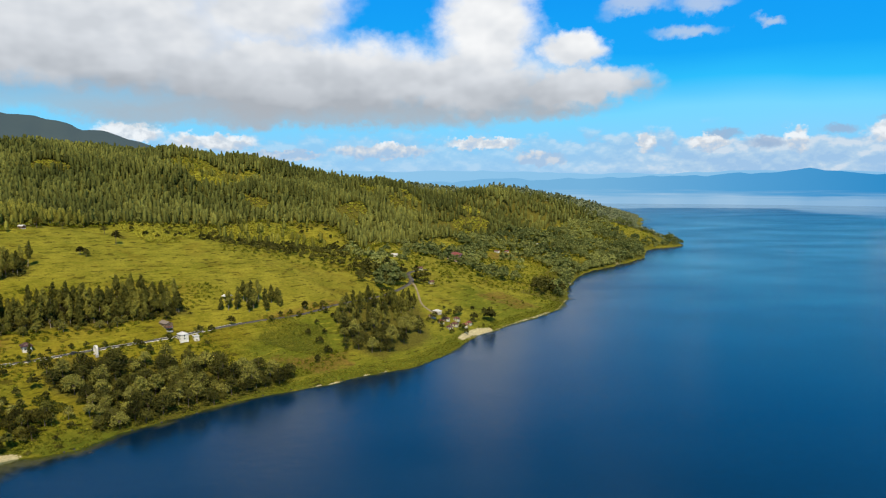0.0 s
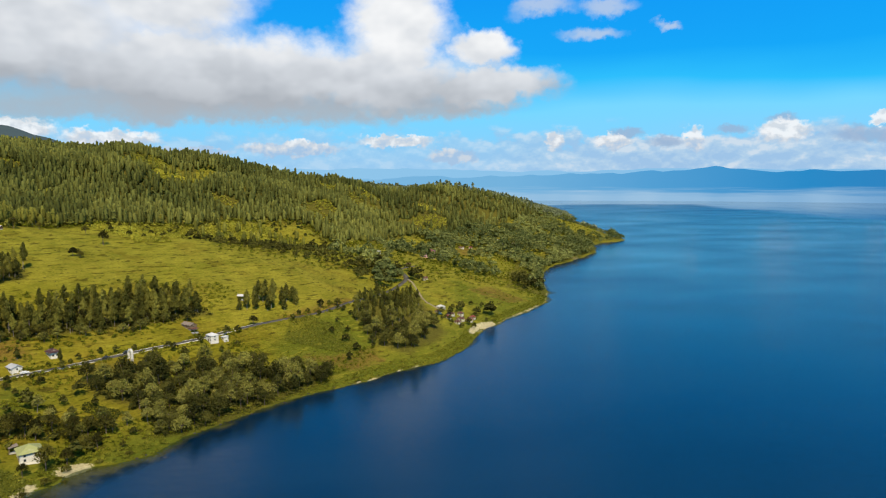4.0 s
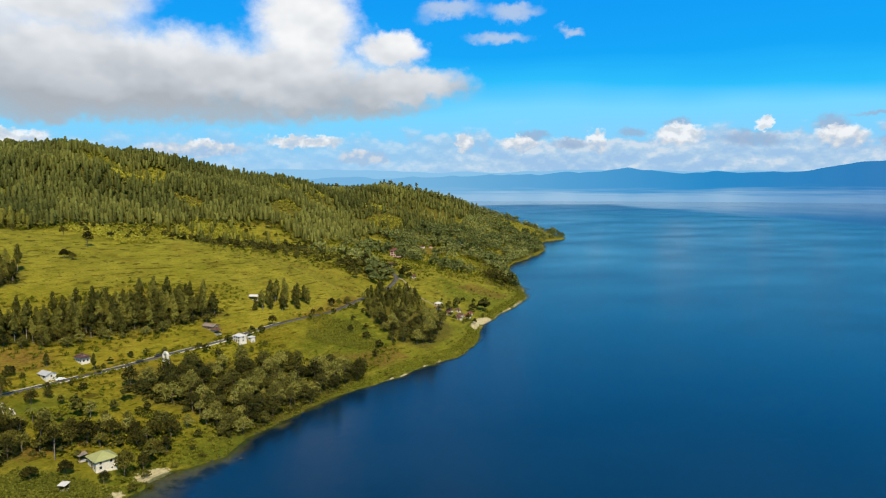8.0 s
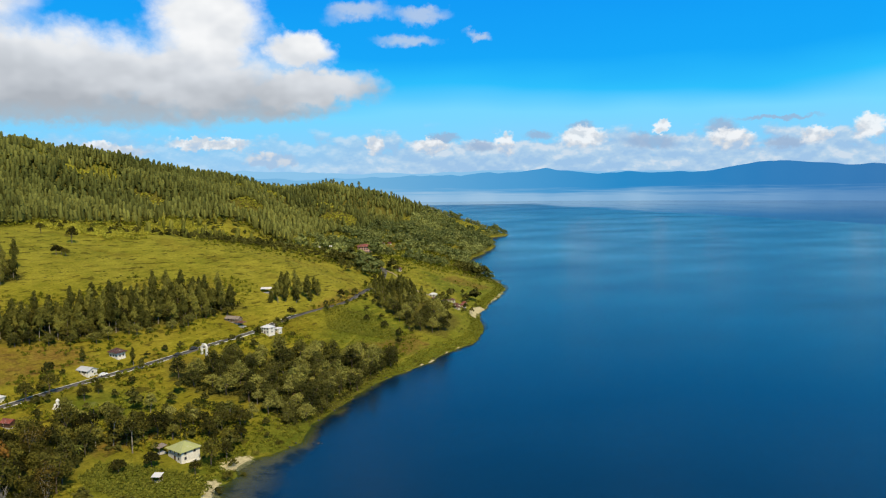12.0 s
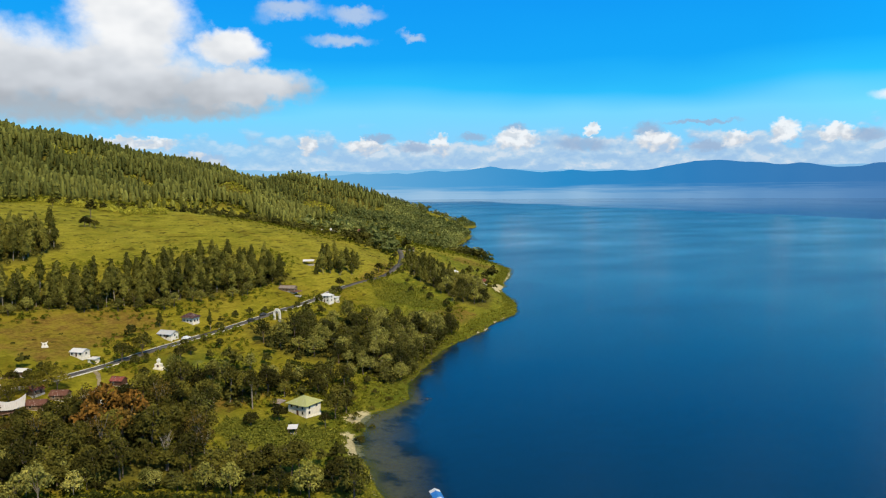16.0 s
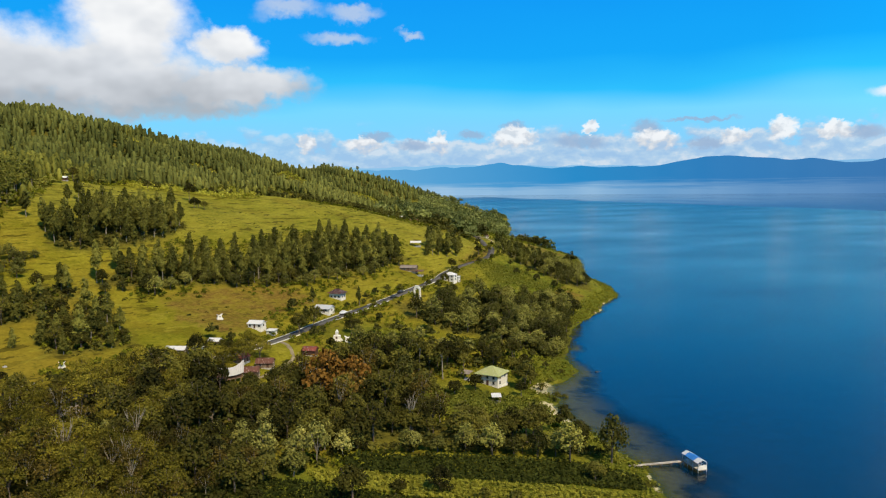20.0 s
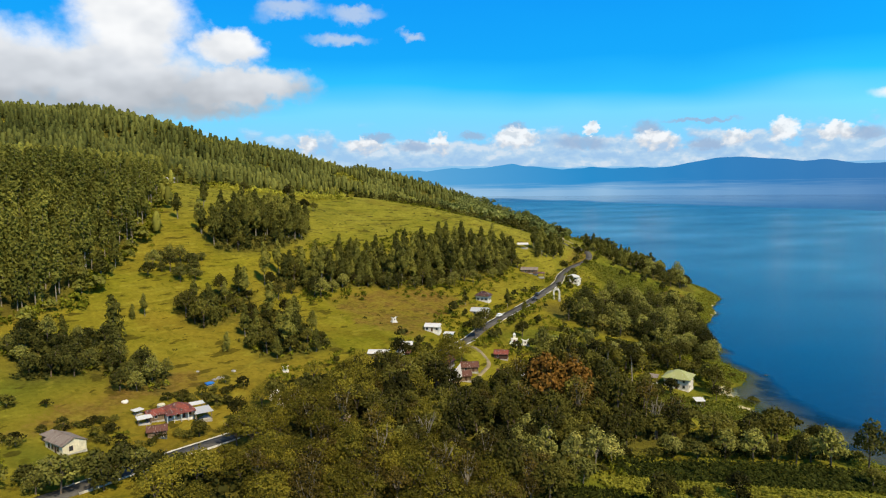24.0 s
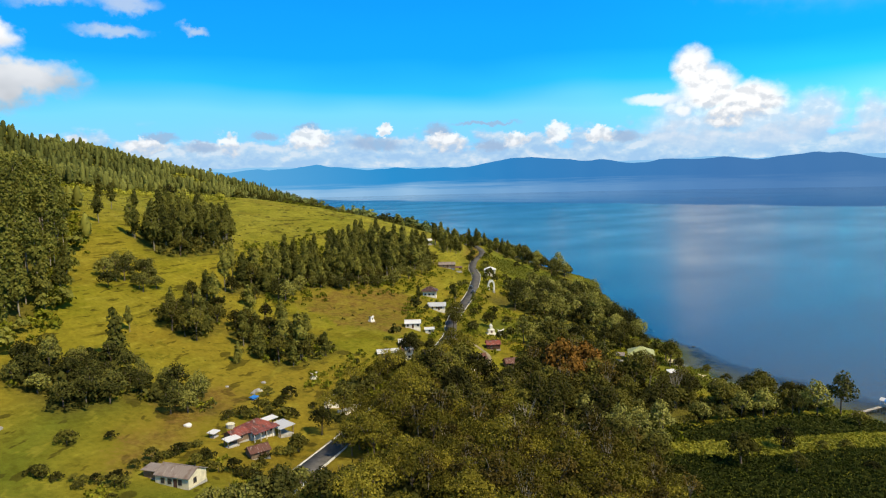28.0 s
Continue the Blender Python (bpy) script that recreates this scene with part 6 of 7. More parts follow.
def house(name, label, x, y, rz, w, d, h, kind, rise, wall, roof, windows=(), door=None, posts=0, lift=0.0, over=0.5, group="", size=0.74):
    """A house on its plinth. windows: (side, along the wall, sill height, width, height). door: (side, along the wall)."""
    z = on(x, y) + lift
    root = tagged(new(name), label, "house", group)
    root.matrix_basis = pose(x, y, z, 0, 0, rz) @ Matrix.Scale(size, 4)
    part("wall", gable_walls(w, d, h, rise, kind), wall, root)
    part("plinth", box(0, 0, -1.6, w + 0.2, d + 0.2, 1.75), M_CONCRETE if wall is not M_WHITE else M_WHITE, root)
    part("roof", ROOFS[kind](w, d, h, rise, over), roof, root)
    if kind != "shed":
        ridge_len = w + 2 * over if kind == "gable" else max(w - d, 0.6)
        part("ridge_cap", box(0, 0, h + rise - 0.03, ridge_len, 0.3, 0.1), roof, root)
    for side, u, sill, ww, wh in windows:
        window(root, side, u, sill, ww, wh, w / 2, d / 2, M_WOOD if wall in (M_CREAM,) else M_CONCRETE)
    if door:
        side, u = door
        if side in "SN":
            b = box(u, (-1 if side == "S" else 1) * (d / 2 + 0.03), 0.25, 1.0, 0.12, 2.05)
        else:
            b = box((-1 if side == "W" else 1) * (w / 2 + 0.03), u, 0.25, 0.12, 1.0, 2.05)
        part("door", b, M_DARKWOOD, root)
    for k in range(posts):
        px = -w / 2 + w * k / max(posts - 1, 1)
        part("post", box(px, -d / 2 - 1.9, -0.5, 0.2, 0.2, h + 0.2), M_WHITE, root)
    if posts:
        bm = bmesh.new()
        poly_solid(bm, [(-w / 2 - 0.3, -d / 2 - 2.3, h - 0.35), (w / 2 + 0.3, -d / 2 - 2.3, h - 0.35), (w / 2 + 0.3, -d / 2 - 0.1, h + 0.15), (-w / 2 - 0.3, -d / 2 - 0.1, h + 0.15)], 0.1)
        part("veranda_roof", bm, roof, root)
    return root


def open_shed(name, label, x, y, rz, w, d, h, rise, roof, tilt=True, legs=4):
    """A roof on posts."""
    root = tagged(new(name), label, "shed")
    root.matrix_basis = pose(x, y, on(x, y), 0, 0, rz)
    part("roof", (shed_roof if tilt else gable_roof)(w, d, h, rise, 0.3), roof, root)
    for sx_ in (-1, 1):
        for sy_ in (-1, 1):
            part("post", box(sx_ * (w / 2 - 0.1), sy_ * (d / 2 - 0.1), -1.0, 0.16, 0.16, h + 1.0 + (rise if tilt and sy_ > 0 else 0)), M_WOOD, root)
    part("floor_slab", box(0, 0, -0.6, w, d, 0.75), M_CONCRETE, root)
    return root


def tomb(x, y, rz, s, tower, label):
    """A white family tomb: stepped base, body with a dark door, and curved-up ends or a small turret."""
    root = tagged(new("family_tomb"), label, "tomb", "family tombs")
    root.matrix_basis = pose(x, y, on(x, y), 0, 0, rz)
    part("base", box(0, 0, -0.8, 4.0 * s, 2.8 * s, 1.15, bevel=0.04), M_WHITE, root)
    part("step", box(0, 0, 0.35, 3.3 * s, 2.2 * s, 0.35, bevel=0.04), M_WHITE, root)
    body = part("body", box(0, 0, 0.7, 2.6 * s, 1.7 * s, 1.4 * s, bevel=0.04), M_WHITE, root)
    part("door", box(0, -0.86 * s, 0.8, 0.7 * s, 0.08, 0.9 * s), M_DARKWOOD, body)
    zt = 0.7 + 1.4 * s
    if tower:
        part("turret", box(0, 0, zt, 1.0 * s, 1.0 * s, 1.4 * s, bevel=0.05), M_WHITE, root)
        bm = bmesh.new()
        bmesh.ops.create_cone(bm, cap_ends=True, segments=4, radius1=0.9 * s, radius2=0.05, depth=0.9 * s, matrix=Matrix.Translation((0, 0, zt + 1.85 * s)) @ Matrix.Rotation(radians(45), 4, "Z"))
        part("spire", bm, M_WHITE, root)
    else:
        bm = bmesh.new()
        n = 8
        for k in range(n):
            t0, t1 = -1 + 2 * k / n, -1 + 2 * (k + 1) / n
            z0, z1 = zt + 0.1 + 0.75 * s * t0 * t0, zt + 0.1 + 0.75 * s * t1 * t1
            poly_solid(bm, [(t0 * 1.9 * s, -0.7 * s, z0), (t1 * 1.9 * s, -0.7 * s, z1), (t1 * 1.9 * s, 0.7 * s, z1), (t0 * 1.9 * s, 0.7 * s, z0)], 0.16)
        part("saddle_roof", bm, M_WHITE, root)
    return root


# ---------------------------------------------------------------- houses: the shore and the road
house("villa", "white two-storey villa with an olive-green hipped roof near the shore", -209.5, 298.5, -58, 9.2, 8.4, 4.6, "hip", 2.4, M_WHITE, R_GREEN,
      [("S", 2.8, 0.9, 0.8, 1.0), ("S", -2.8, 2.9, 0.8, 0.9), ("S", 0.2, 2.9, 0.8, 0.9), ("S", 2.8, 2.9, 0.8, 0.9),
       ("E", -2.4, 2.9, 0.8, 0.9), ("E", 1.8, 2.9, 0.8, 0.9), ("E", -2.4, 0.9, 0.8, 1.0), ("W", 0, 2.9, 0.8, 0.9)], ("S", 0.2), over=0.8, size=0.97)
open_shed("porch_shed", "small dark lean-to beside the villa", -218, 303, -58, 3.4, 3.0, 2.6, 0.5, R_GREY)
open_shed("garden_shed", "small open garden hut with a white sheet roof", -219, 280, -25, 2.8, 2.6, 2.2, 0.5, R_WHITE)
house("red_shore_hut", "small brick-red hut among the shore trees", -158, 352, -40, 5.0, 3.6, 2.4, "gable", 1.2, M_WOOD, R_RED)


def gate_arch(x, y, rz):
    root = tagged(new("gateway_arch"), "tall white gateway arch beside the road", "gateway")
    root.matrix_basis = pose(x, y, on(x, y), 0, 0, rz) @ Matrix.Scale(0.85, 4)
    for sx_ in (-1, 1):
        col = part("pillar", box(sx_ * 1.65, 0, -1.0, 0.9, 1.4, 5.6, bevel=0.05), M_WHITE, root)
        part("plinth", box(sx_ * 1.65, 0, -1.0, 1.2, 1.7, 1.7, bevel=0.05), M_CONCRETE, col)
    bm = bmesh.new()
    n, ri, ro = 12, 1.2, 2.1
    pts_i = [(ri * math.cos(math.pi * k / n), 4.4 + ri * 1.1 * math.sin(math.pi * k / n)) for k in range(n + 1)]
    pts_o = [(ro * math.cos(math.pi * k / n), 4.4 + 1.15 * ro * math.sin(math.pi * k / n)) for k in range(n + 1)]
    for k in range(n):
        q = [pts_i[k], pts_o[k], pts_o[k + 1], pts_i[k + 1]]
        front = [bm.verts.new((a, -0.7, b)) for a, b in q]
        back = [bm.verts.new((a, 0.7, b)) for a, b in q]
        bm.faces.new(front)
        bm.faces.new(back[::-1])
        for i in range(4):
            bm.faces.new((front[i], back[i], back[(i + 1) % 4], front[(i + 1) % 4]))
    part("arch", bm, M_WHITE, root)
    part("cap", box(0, 0, 6.7, 2.2, 1.5, 0.25, bevel=0.04), M_WHITE, root)


gate_arch(-196.5, 391.5, -38)
W2 = [("S", -2.6, 1.0, 1.0, 1.1), ("S", 2.6, 1.0, 1.0, 1.1), ("E", 0, 1.0, 1.0, 1.1), ("W", 0, 1.0, 1.0, 1.1)]
house("roadside_house", "white two-storey house with a pale hipped roof below the road", -159.5, 426, -50, 8.4, 6.6, 5.2, "hip", 1.8, M_WHITE, R_WHITE,
      W2 + [("S", -2.6, 3.4, 1.0, 1.1), ("S", 0, 3.4, 1.0, 1.1), ("S", 2.6, 3.4, 1.0, 1.1), ("E", 0, 3.4, 1.0, 1.1)], ("S", 0))
house("roadside_annex", "small white flat annex beside the house", -153.0, 430.5, -50, 4.6, 4.0, 2.8, "shed", 0.4, M_WHITE, R_WHITE, [("S", 0, 1.0, 1.0, 1.0)])
house("long_house", "low wooden house with a faded brown roof above the road", -177, 444, -42, 12.5, 6.0, 2.9, "gable", 1.6, M_WOOD, R_GREY, W2, ("S", 0.4))
open_shed("long_house_porch", "rust-brown porch roof in front of the low house", -173.5, 439.5, -42, 6.0, 3.0, 2.4, 0.5, R_RUST)
house("brown_roof_house", "two-storey house with a dark brown roof and white lower walls", -237.5, 393.5, -48, 8.6, 6.2, 3.9, "hip", 2.4, M_WHITE, R_BROWN,
      [("S", -2.7, 0.8, 1.2, 1.2), ("S", 0.0, 0.8, 1.2, 1.2), ("S", 2.7, 0.8, 1.2, 1.2), ("E", -1.4, 0.8, 1.2, 1.2), ("E", 1.4, 0.8, 1.2, 1.2), ], over=1.2, size=0.72)
house("white_gable_house", "white bungalow with a pale zinc gable roof by the road", -249.5, 376, -45, 9.6, 6.8, 2.9, "gable", 1.5, M_WHITE, R_ZINC, W2 + [("S", 0, 1.0, 1.0, 1.1)], ("S", 1.3), over=0.7)
house("white_roof_house", "small white house with a pale zinc roof on the pasture", -284.5, 352.5, -40, 7.6, 5.6, 2.9, "gable", 1.2, M_WHITE, R_WHITE, W2, ("S", 0))
house("white_annex", "low white annex with a flat pale roof", -279.8, 348.2, -40, 4.4, 3.8, 2.4, "shed", 0.3, M_WHITE, R_WHITE, [("S", 0, 0.9, 0.9, 0.9)])
tomb(-297, 362, 10, 0.6, False, "white family tomb with an upswept saddle top on the pasture")
tomb(-257, 337, -30, 1.0, True, "tall white family tomb with a turret among the trees")
tomb(-253, 335.5, -30, 0.75, False, "low white family tomb beside the taller one")
tomb(-315, 251.5, 20, 0.5, True, "small white tomb at the wood's edge")
tomb(-359, 300, -10, 0.9, False, "white family tomb with an upswept top in a walled yard")


def yard_wall(x0, y0, x1, y1):
    root = tagged(new("yard_wall"), "low white-washed wall with a coping and piers", "wall", "yard walls")
    root.matrix_basis = pose((x0 + x1) / 2, (y0 + y1) / 2, on((x0 + x1) / 2, (y0 + y1) / 2), 0, 0, math.degrees(math.atan2(y1 - y0, x1 - x0)))
    long = math.hypot(x1 - x0, y1 - y0)
    part("wall", box(0, 0, -0.8, long, 0.28, 1.5, bevel=0.03), M_WHITE, root)
    part("coping", box(0, 0, 0.7, long, 0.40, 0.10, bevel=0.02), M_CONCRETE, root)
    for k in range(4):
        part("pier", box(-long / 2 + long * k / 3, 0, -0.8, 0.42, 0.46, 1.9, bevel=0.03), M_WHITE, root)


tomb(-351, 319.5, -10, 0.5, False, "white family tomb on the slope above the road")
yard_wall(-359.4, 296.0, -351.5, 297.0)
yard_wall(-354.6, 290.6, -349.6, 293.6)

# ---------------------------------------------------------------- houses: the village by the road
house("roadside_shop", "long low house with a pale zinc roof beside the road", -317, 328, -32, 9.0, 4.6, 2.5, "gable", 1.0, M_WOOD, R_WHITE, W2, ("S", 1))
house("white_tower_house", "narrow white two-storey house", -310.5, 325, -32, 3.4, 3.2, 4.8, "shed", 0.3, M_WHITE, R_WHITE, [("S", 0, 1.0, 0.9, 1.0), ("S", 0, 3.2, 0.9, 1.0)])
house("rust_roof_house", "small house with a rust-brown sheet roof", -306.5, 330, -40, 5.4, 4.6, 2.5, "gable", 1.2, M_WOOD, R_RUST, [("S", -1.2, 0.9, 0.9, 0.9)], ("S", 1), group="village houses")
house("rust_roof_house", "small house with a rust-brown sheet roof", -303, 336, -35, 5.0, 4.0, 2.4, "gable", 1.0, M_WOOD, R_WHITE, [("S", -1.2, 0.9, 0.9, 0.9)], ("S", 1), group="village houses")


def saddle_house(x, y, rz):
    """A carved house on stilts under a saddle roof that sweeps up to a point at both ends."""
    root = tagged(new("saddle_roof_house"), "traditional wooden house with a pale grey upswept saddle roof", "house")
    root.matrix_basis = pose(x, y, on(x, y), 0, 0, rz) @ Matrix.Scale(0.72, 4)
    bm = bmesh.new()
    n, L = 12, 6.2
    for k in range(n):
        t0, t1 = -1 + 2 * k / n, -1 + 2 * (k + 1) / n
        q = []
        for t in (t0, t1):
            ridge_z, eave_z, half = 6.0 + 2.6 * t * t, 3.1 + 0.5 * t * t, 2.9 - 0.5 * t * t
            q.append((t * L, ridge_z, t * (L - 1.2), eave_z, half))
        for sgn in (-1, 1):
            a, b = q
            p = [(a[2], sgn * a[4], a[3]), (b[2], sgn * b[4], b[3]), (b[0], 0, b[1]), (a[0], 0, a[1])]
            poly_solid(bm, p if sgn < 0 else p[::-1], 0.14)
    bmesh.ops.remove_doubles(bm, verts=bm.verts[:], dist=0.02)
    part("roof", bm, R_GREY_OLD, root)
    bm = bmesh.new()
    for sx_ in (-1, 1):
        a = [bm.verts.new(p) for p in ((sx_ * 4.3, -2.2, 3.2), (sx_ * 4.3, 2.2, 3.2), (sx_ * 5.5, 0, 7.6))]
        bm.faces.new(a)
    part("gable_board", bm, M_DARKWOOD, root)
    part("wall", box(0, 0, 1.5, 8.2, 4.0, 2.0), M_DARKWOOD, root)
    part("floor", box(0, 0, 1.3, 8.8, 4.6, 0.22), M_WOOD, root)
    for k in range(4):
        for sgn in (-1, 1):
            part("stilt", box(-3.6 + 2.4 * k, sgn * 1.8, -1.2, 0.3, 0.3, 2.55), M_WOOD, root)
    part("door", box(4.12, 0, 1.6, 0.1, 0.9, 1.5), M_WOOD, root)


saddle_house(-304, 301.5, 14)
for hx, hy, rz, w, d, r in ((-297, 307, -20, 8.0, 5.4, R_RUST), (-290.5, 313, -25, 7.4, 5.0, R_RUST), (-298, 315, 40, 6.0, 4.6, R_RED), (-281, 306, -30, 6.4, 4.6, R_RUST), (-309, 297, 15, 5.4, 4.4, R_RUST)):
    house("rust_roof_house", "old village house under a rust-red sheet roof", hx, hy, rz, w, d, 2.6, "gable", 1.6, M_WOOD, r, [("S", -w / 4, 0.9, 0.9, 0.9), ("E", 0, 0.9, 0.8, 0.8)], ("S", w / 5), group="village houses")
house("brick_red_house", "brick-red house among the trees below the road", -272, 322.5, -38, 6.4, 4.6, 2.8, "gable", 1.4, M_DARKWOOD, R_RED, [("S", -1.4, 0.9, 0.9, 0.9)], ("S", 1.2))
open_shed("zinc_shed", "pale zinc lean-to among the village trees", -277.5, 303.5, -30, 4.4, 3.0, 2.2, 0.4, R_WHITE)
house("grey_roof_house", "low house with a grey roof hidden in the trees", -349, 277, 25, 7.0, 5.0, 2.5, "gable", 1.4, M_WOOD, R_GREY, [("S", 0, 0.9, 0.9, 0.9)])

# ---------------------------------------------------------------- houses: the farm by the bend
house("red_roof_house", "white house with a rusty red hipped roof and veranda", -385.2, 290.6, 10, 9.6, 7.6, 3.0, "hip", 2.1, M_WHITE, R_RED,
      [("S", -3.4, 0.9, 1.0, 1.2), ("S", -0.6, 0.9, 1.0, 1.2), ("S", 3.4, 0.9, 1.0, 1.2), ("W", 0, 0.9, 1.0, 1.2)], ("S", 1.4), posts=5, size=0.68)
house("red_roof_wing", "low wing with a rust-red roof", -390.4, 289.2, 10, 5.2, 5.0, 2.4, "gable", 1.1, M_WOOD, R_RED, [("S", 0, 0.9, 0.9, 0.9)], size=0.7)
open_shed("zinc_lean_to", "open lean-to with a pale zinc roof beside the red-roofed house", -379.6, 289.0, 10, 3.9, 3.6, 2.1, 0.4, R_ZINC)
open_shed("white_lean_to", "small white sheet roof beside the wing", -392.8, 286.6, 10, 2.8, 1.5, 1.6, 0.3, R_WHITE)
open_shed("back_lean_to", "pale sheet roof behind the red-roofed house", -380.4, 293.2, 10, 3.4, 1.5, 2.2, 0.2, R_WHITE)
house("rusty_shed", "shed with a patched rust-red roof by the road", -390.6, 279.8, -5, 6.0, 4.4, 2.3, "gable", 1.2, M_WOOD, R_RUST, (), ("S", 1.2), size=0.66)
house("cream_house", "cream bungalow with a weathered grey-brown gable roof", -408.6, 274.6, -62, 9.6, 6.6, 3.0, "gable", 1.5, M_CREAM, R_GREY,
      [("S", -2.6, 0.9, 0.9, 1.2), ("S", -0.6, 0.9, 0.9, 1.2), ("S", 2.4, 0.9, 0.9, 1.2), ("W", 0, 0.9, 0.9, 1.2), ("E", -1, 0.9, 0.9, 1.2)], ("S", 1.0), over=0.35, size=0.74)
house("rust_annex", "small annex with a rusty roof behind the bungalow", -411.6, 279.2, -62, 4.0, 3.0, 2.4, "shed", 0.4, M_WOOD, R_GREY, size=0.7)
open_shed("pasture_hut", "small hut with a pale flat roof on the slope", -393.8, 292.6, 30, 1.9, 1.1, 1.1, 0.2, R_WHITE)
open_shed("tarpaulin_shed", "low shelter under a blue sheet", -374.4, 310.8, 25, 1.8, 0.8, 0.6, 0.3, M_BLUE)


def water_tank(x, y):
    root = tagged(new("water_tank"), "round pale water tank with a flat lid", "water tank", "water tanks")
    root.matrix_basis = pose(x, y, on(x, y))
    bm = bmesh.new()
    bmesh.ops.create_cone(bm, cap_ends=True, segments=18, radius1=0.95, radius2=0.9, depth=1.3, matrix=Matrix.Translation((0, 0, 0.3)))
    part("tank", bm, M_CONCRETE, root)
    bm = bmesh.new()
    bmesh.ops.create_cone(bm, cap_ends=True, segments=18, radius1=1.0, radius2=0.8, depth=0.16, matrix=Matrix.Translation((0, 0, 1.0)))
    part("lid", bm, M_CREAM, root)


water_tank(-388.2, 296.2)


def boulder(x, y, s, seed, mat=None, label="weathered grey boulder in the grass or shallows"):
    g = np.random.default_rng(seed)
    bm = bmesh.new()
    bmesh.ops.create_icosphere(bm, subdivisions=2, radius=s)
    for v in bm.verts:
        v.co *= 1 + 0.25 * noise.noise(v.co * (1.3 / s) + Vector((seed, 0, 0)))
        v.co.z *= 0.6
    ob = link("boulder", bm, mat or M_STONE, None)
    tagged(ob, label, "boulder", "boulders")
    ob.matrix_basis = pose(x, y, max(on(x, y), -0.3) + 0.1 * s, 0, 0, float(g.uniform(0, 360)))


for k, (bx, by, s) in enumerate(((-371, 316, 0.9), (-372.5, 315, 0.7), (-369.8, 317, 0.6), (-366, 321, 0.7), (-376, 322, 0.5), 
                                 (-430, 306, 0.7), (-404, 262, 0.6))):
    boulder(bx, by, s, k)
for k, (bx, by, s) in enumerate(((-156, 302.5, 0.9), (-154.6, 302.0, 0.6), (-158, 303.5, 0.5), (-168, 303, 0.6), (-165, 306, 0.5), (-150, 331, 0.6), (-140, 342, 0.7), (-127, 356, 0.6), (-112, 373, 0.7), (-100, 386, 0.6), (-86, 396, 0.5), (-60, 416, 0.7))):
    boulder(bx, by, s, 50 + k, M_DARK_ROCK, "dark wet rock at the waterline")
boulder(-396.2, 300, 0.9, 31, M_WHITE, "heap under a white sheet on the grass")
boulder(-370, 316, 0.8, 32, M_KERB, "pale limestone boulder on the slope")


def low_wall(x, y, rz, n):
    """A white pillared garden wall."""
    root = tagged(new("garden_wall"), "low white pillared wall beside the road", "wall")
    root.matrix_basis = pose(x, y, on(x, y), 0, 0, rz)
    part("coping", box(0, 0, -0.5, n * 1.5, 0.3, 1.1), M_WHITE, root)
    for k in range(n + 1):
        part("pillar", box((k - n / 2) * 1.5, 0, -0.5, 0.45, 0.45, 2.2 if k % 2 else 1.7, bevel=0.04), M_WHITE, root)


low_wall(-358, 294, 25, 4)


def dish(x, y):
    root = tagged(new("satellite_dish"), "large pale satellite dish tilted to the sky", "satellite dish")
    root.matrix_basis = pose(x, y, on(x, y))
    bm = bmesh.new()
    bmesh.ops.create_cone(bm, cap_ends=True, segments=20, radius1=0.35, radius2=1.25, depth=0.4, matrix=Matrix.Translation((0, 0, 1.5)) @ Matrix.Rotation(radians(-20), 4, "X"))
    part("bowl", bm, M_KERB, root)
    part("post", box(0, 0, -0.5, 0.12, 0.12, 1.9), M_METAL, root)


dish(-386, 251)

# ---------------------------------------------------------------- houses: farther along
open_shed("pasture_pavilion", "open pavilion with a pale roof on the pasture", -151, 490, -25, 6.6, 4.2, 2.6, 0.9, R_WHITE, tilt=False)
house("pasture_house", "dark hut with a pale roof at the forest's edge", -354, 588, -20, 7.5, 4.4, 2.6, "gable", 1.2, M_DARKWOOD, R_WHITE, [("S", 0, 0.9, 1.0, 0.9)])
house("pink_house", "large pink three-storey house with a red roof", 18, 858, -12, 15.0, 10.0, 7.6, "hip", 2.6, M_PINK, R_RED,
      [("S", u, z, 1.6, 1.4) for u in (-5.5, -2.75, 0, 2.75, 5.5) for z in (1.0, 3.6, 5.6)], over=1.0, size=1.1)
for hx, hy, rz, w, wall, r in ((-49, 748, -20, 9.0, M_WHITE, R_WHITE), (-62, 752, 10, 5.5, M_WHITE, R_WHITE), (-20, 690, 15, 6.0, M_CREAM, R_RUST), (81, 992, -30, 9.0, M_WHITE, R_RUST), (96, 1003, 10, 7.0, M_CREAM, R_RED),
                               (159, 1055, -20, 8.0, M_WHITE, R_WHITE), (175, 1066, 15, 7.0, M_WHITE, R_RUST), (150, 1072, 0, 5.0, M_WHITE, R_WHITE), (-40, 905, 20, 6.0, M_CREAM, R_WHITE),
                               (-8, 640, 25, 6.0, M_CREAM, R_RUST), (-100, 760, 0, 5.0, M_WHITE, R_WHITE)):
    house("distant_house", "small far-off house with plain walls and a sheet roof", hx, hy, rz, w, w * 0.7, 3.0, "gable", 1.5, wall, r, [("S", -w / 4, 1.0, 1.0, 1.0), ("S", w / 4, 1.0, 1.0, 1.0)], ("S", 0), group="distant houses")
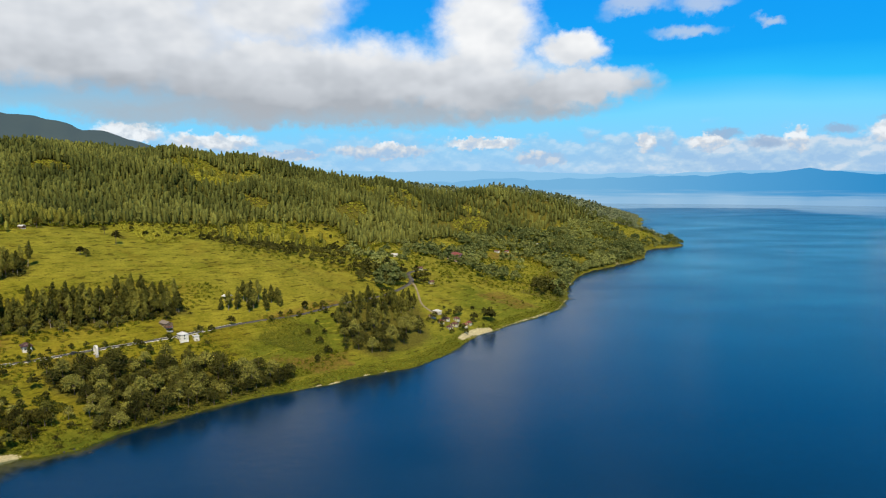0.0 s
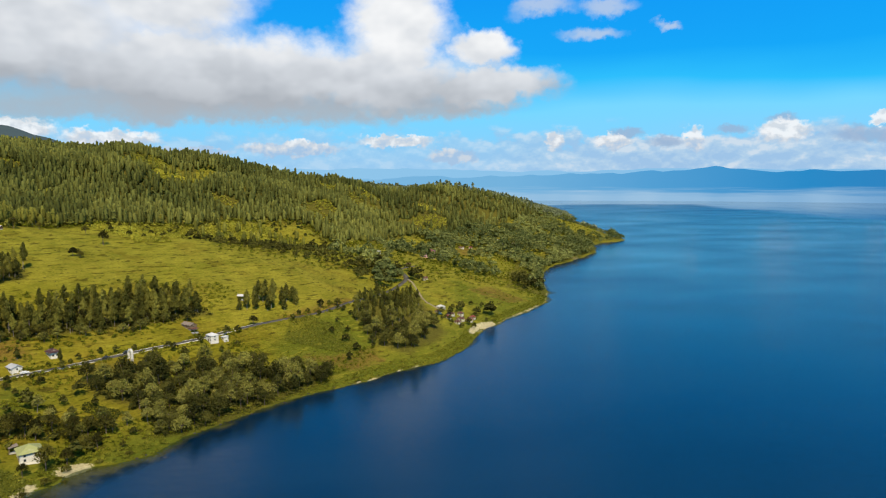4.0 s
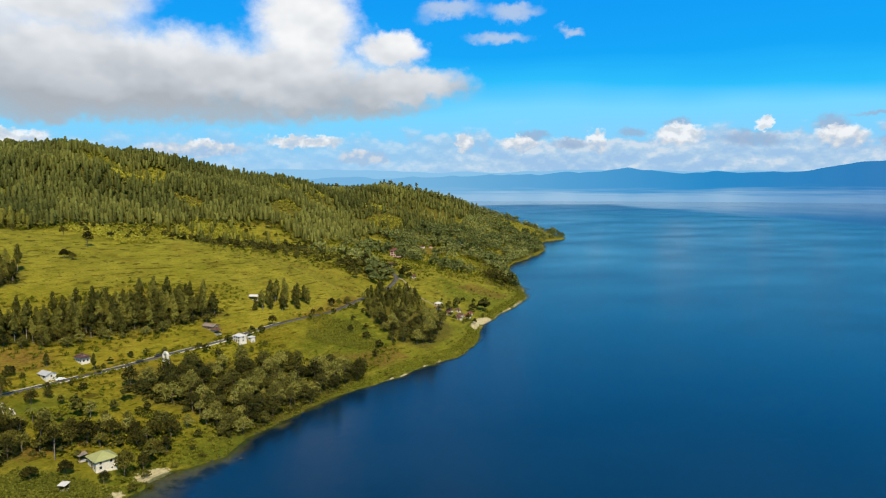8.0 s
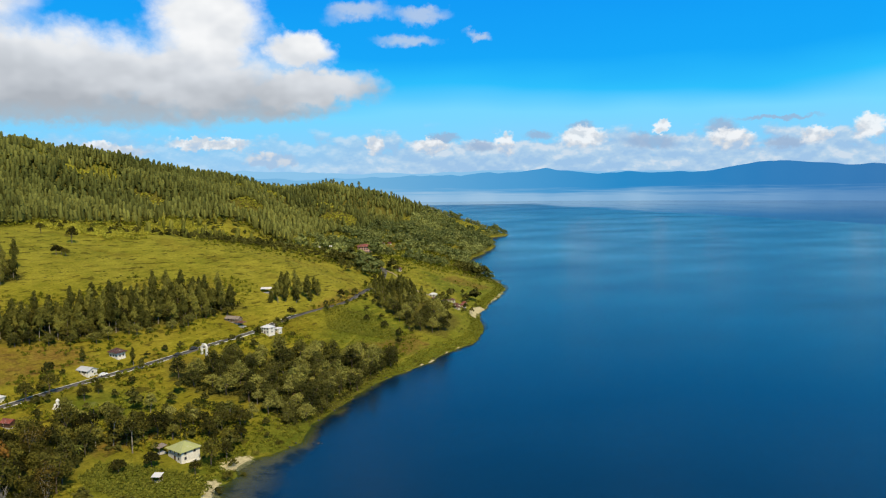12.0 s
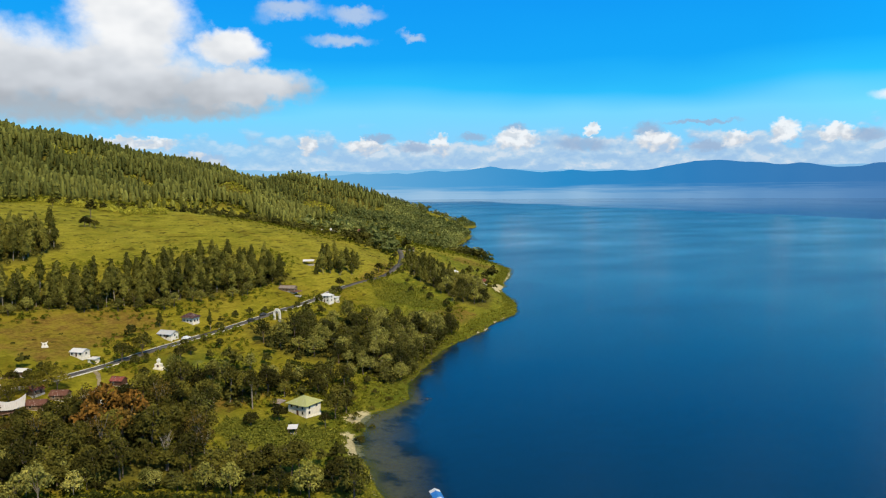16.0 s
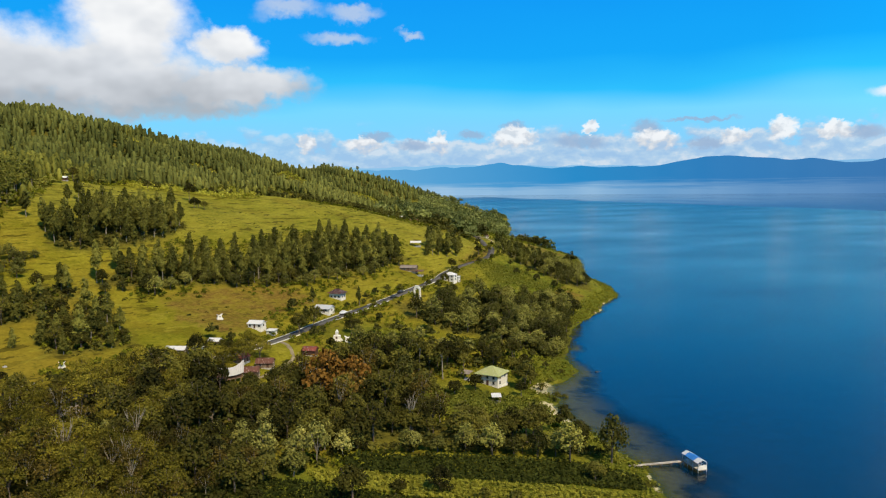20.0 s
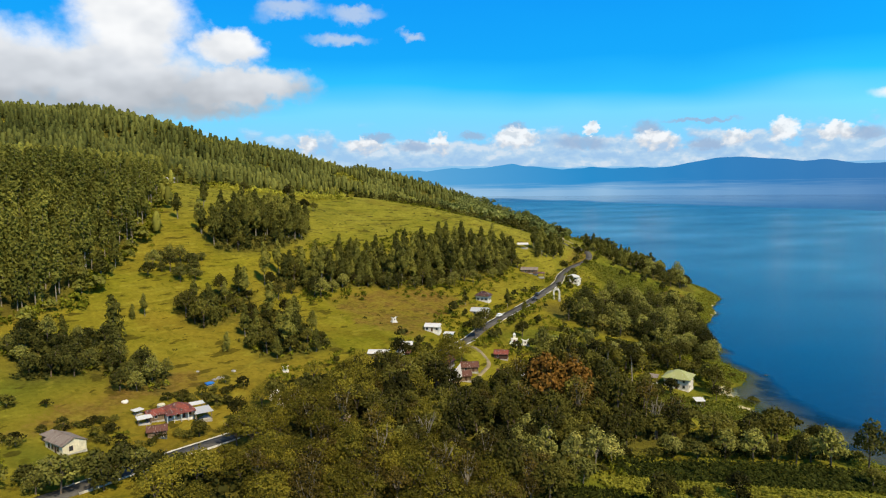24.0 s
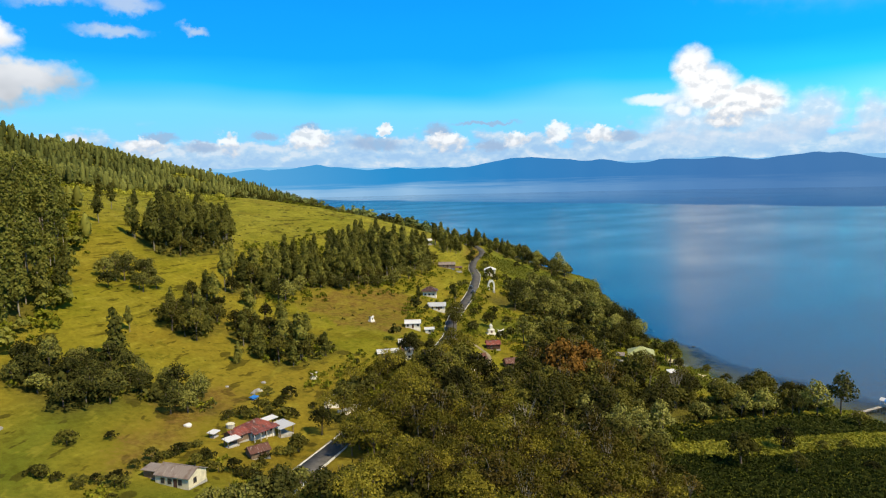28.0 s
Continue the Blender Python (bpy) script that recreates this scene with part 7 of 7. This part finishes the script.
for k, (hx, hy, rz, w, r) in enumerate(((-2, 566, -40, 8.0, R_WHITE), (5, 556, -40, 7.0, R_RUST), (12, 549, -35, 7.0, R_RUST), (1, 546, -40, 6.0, R_RED), (8, 538, -45, 6.0, R_RUST), (20, 553, -30, 6.5, R_RED),
                                        (14, 562, -30, 6.0, R_RUST), (24, 560, -35, 5.5, R_RED), (-6, 552, 40, 6.0, R_RUST))):
    house("beach_bungalow", "beach bungalow with a tiled reddish roof behind the sand", hx, hy, rz, w, w * 0.75, 2.7, "hip", 1.7, M_CREAM, r, [("S", -w / 4, 0.9, 0.9, 1.0), ("E", 0, 0.9, 0.9, 1.0)], ("S", w / 5), group="beach bungalows")


# ---------------------------------------------------------------- pier and boats, cars
def pier():
    root = tagged(new("pier"), "narrow plank pier on thin poles", "pier")
    a, b = Vector((-212.5, 221.0)), Vector((-197.5, 216.6))
    d = (b - a).normalized()
    ang = math.degrees(math.atan2(d.y, d.x))
    root.matrix_basis = pose(a.x, a.y, 0.75, 0, 0, ang)
    L = (b - a).length
    for k in range(int(L / 0.5)):
        part("plank", box(0.25 + 0.5 * k, 0, 0, 0.44, 1.2, 0.07), M_PALE_PLANK, root)
    for sgn in (-1, 1):
        part("beam", box(L / 2, sgn * 0.45, -0.16, L, 0.12, 0.15), M_WOOD, root)
    for k in range(6):
        for sgn in (-1, 1):
            part("pole", box(0.6 + k * (L - 1.0) / 5, sgn * 0.5, -3.0, 0.14, 0.14, 3.0), M_WOOD, root)


pier()


def boathouse():
    root = tagged(new("boathouse"), "open boathouse on poles with a blue and white striped roof", "boathouse")
    root.matrix_basis = pose(-196.0, 213.2, 0, 0, 0, -103)
    part("platform", box(0, 0, 0.65, 7.6, 2.8, 0.18), M_PALE_PLANK, root)
    for k, (u, w, m) in enumerate(((-3.2, 1.6, R_WHITE), (-0.4, 4.0, M_BLUE), (2.6, 2.0, R_WHITE))):
        bm = bmesh.new()
        poly_solid(bm, [(u - w / 2, -1.55, 2.7), (u + w / 2, -1.55, 2.7), (u + w / 2, 0, 3.4), (u - w / 2, 0, 3.4)], 0.08)
        poly_solid(bm, [(u + w / 2, 1.55, 2.7), (u - w / 2, 1.55, 2.7), (u - w / 2, 0, 3.4), (u + w / 2, 0, 3.4)], 0.08)
        part("roof_panel", bm, m, root)
    for k in range(4):
        for sgn in (-1, 1):
            part("post", box(-3.6 + 2.4 * k, sgn * 1.3, -3.0, 0.14, 0.14, 5.8), M_METAL, root)
    part("railing", box(0, 1.3, 1.5, 7.4, 0.06, 0.1), M_METAL, root)
    part("side_panel", box(3.7, 0, 0.8, 0.06, 2.6, 1.2), M_WHITE, root)


boathouse()


def car(x, y, rz, paint, label):
    r, z = road_at(np.array([x]), np.array([y]))
    root = tagged(new("car"), label, "car", "cars on the road")
    root.matrix_basis = pose(x, y, float(z[0]) + 0.10, 0, 0, rz)
    part("body", box(0, 0, 0.32, 4.2, 1.7, 0.62, bevel=0.12), paint, root)
    part("cabin", box(-0.2, 0, 0.92, 2.3, 1.5, 0.55, bevel=0.2), paint, root)
    part("windscreen", box(0.72, 0, 0.98, 0.7, 1.36, 0.4, bevel=0.15), M_GLASS_DARK, root)
    for sx_ in (-1, 1):
        for sy_ in (-1, 1):
            bm = bmesh.new()
            bmesh.ops.create_cone(bm, cap_ends=True, segments=12, radius1=0.32, radius2=0.32, depth=0.22, matrix=Matrix.Translation((sx_ * 1.3, sy_ * 0.76, 0.32)) @ Matrix.Rotation(radians(90), 4, "X"))
            part("wheel", bm, M_RUBBER, root)


car(-201.5, 401.2, 40, M_CAR_DARK, "dark car on the road")
car(-209.5, 392.0, 38, M_CAR_DARK, "dark car on the road")
car(-242.5, 371.3, 36, M_CAR_WHITE, "white car on the road")
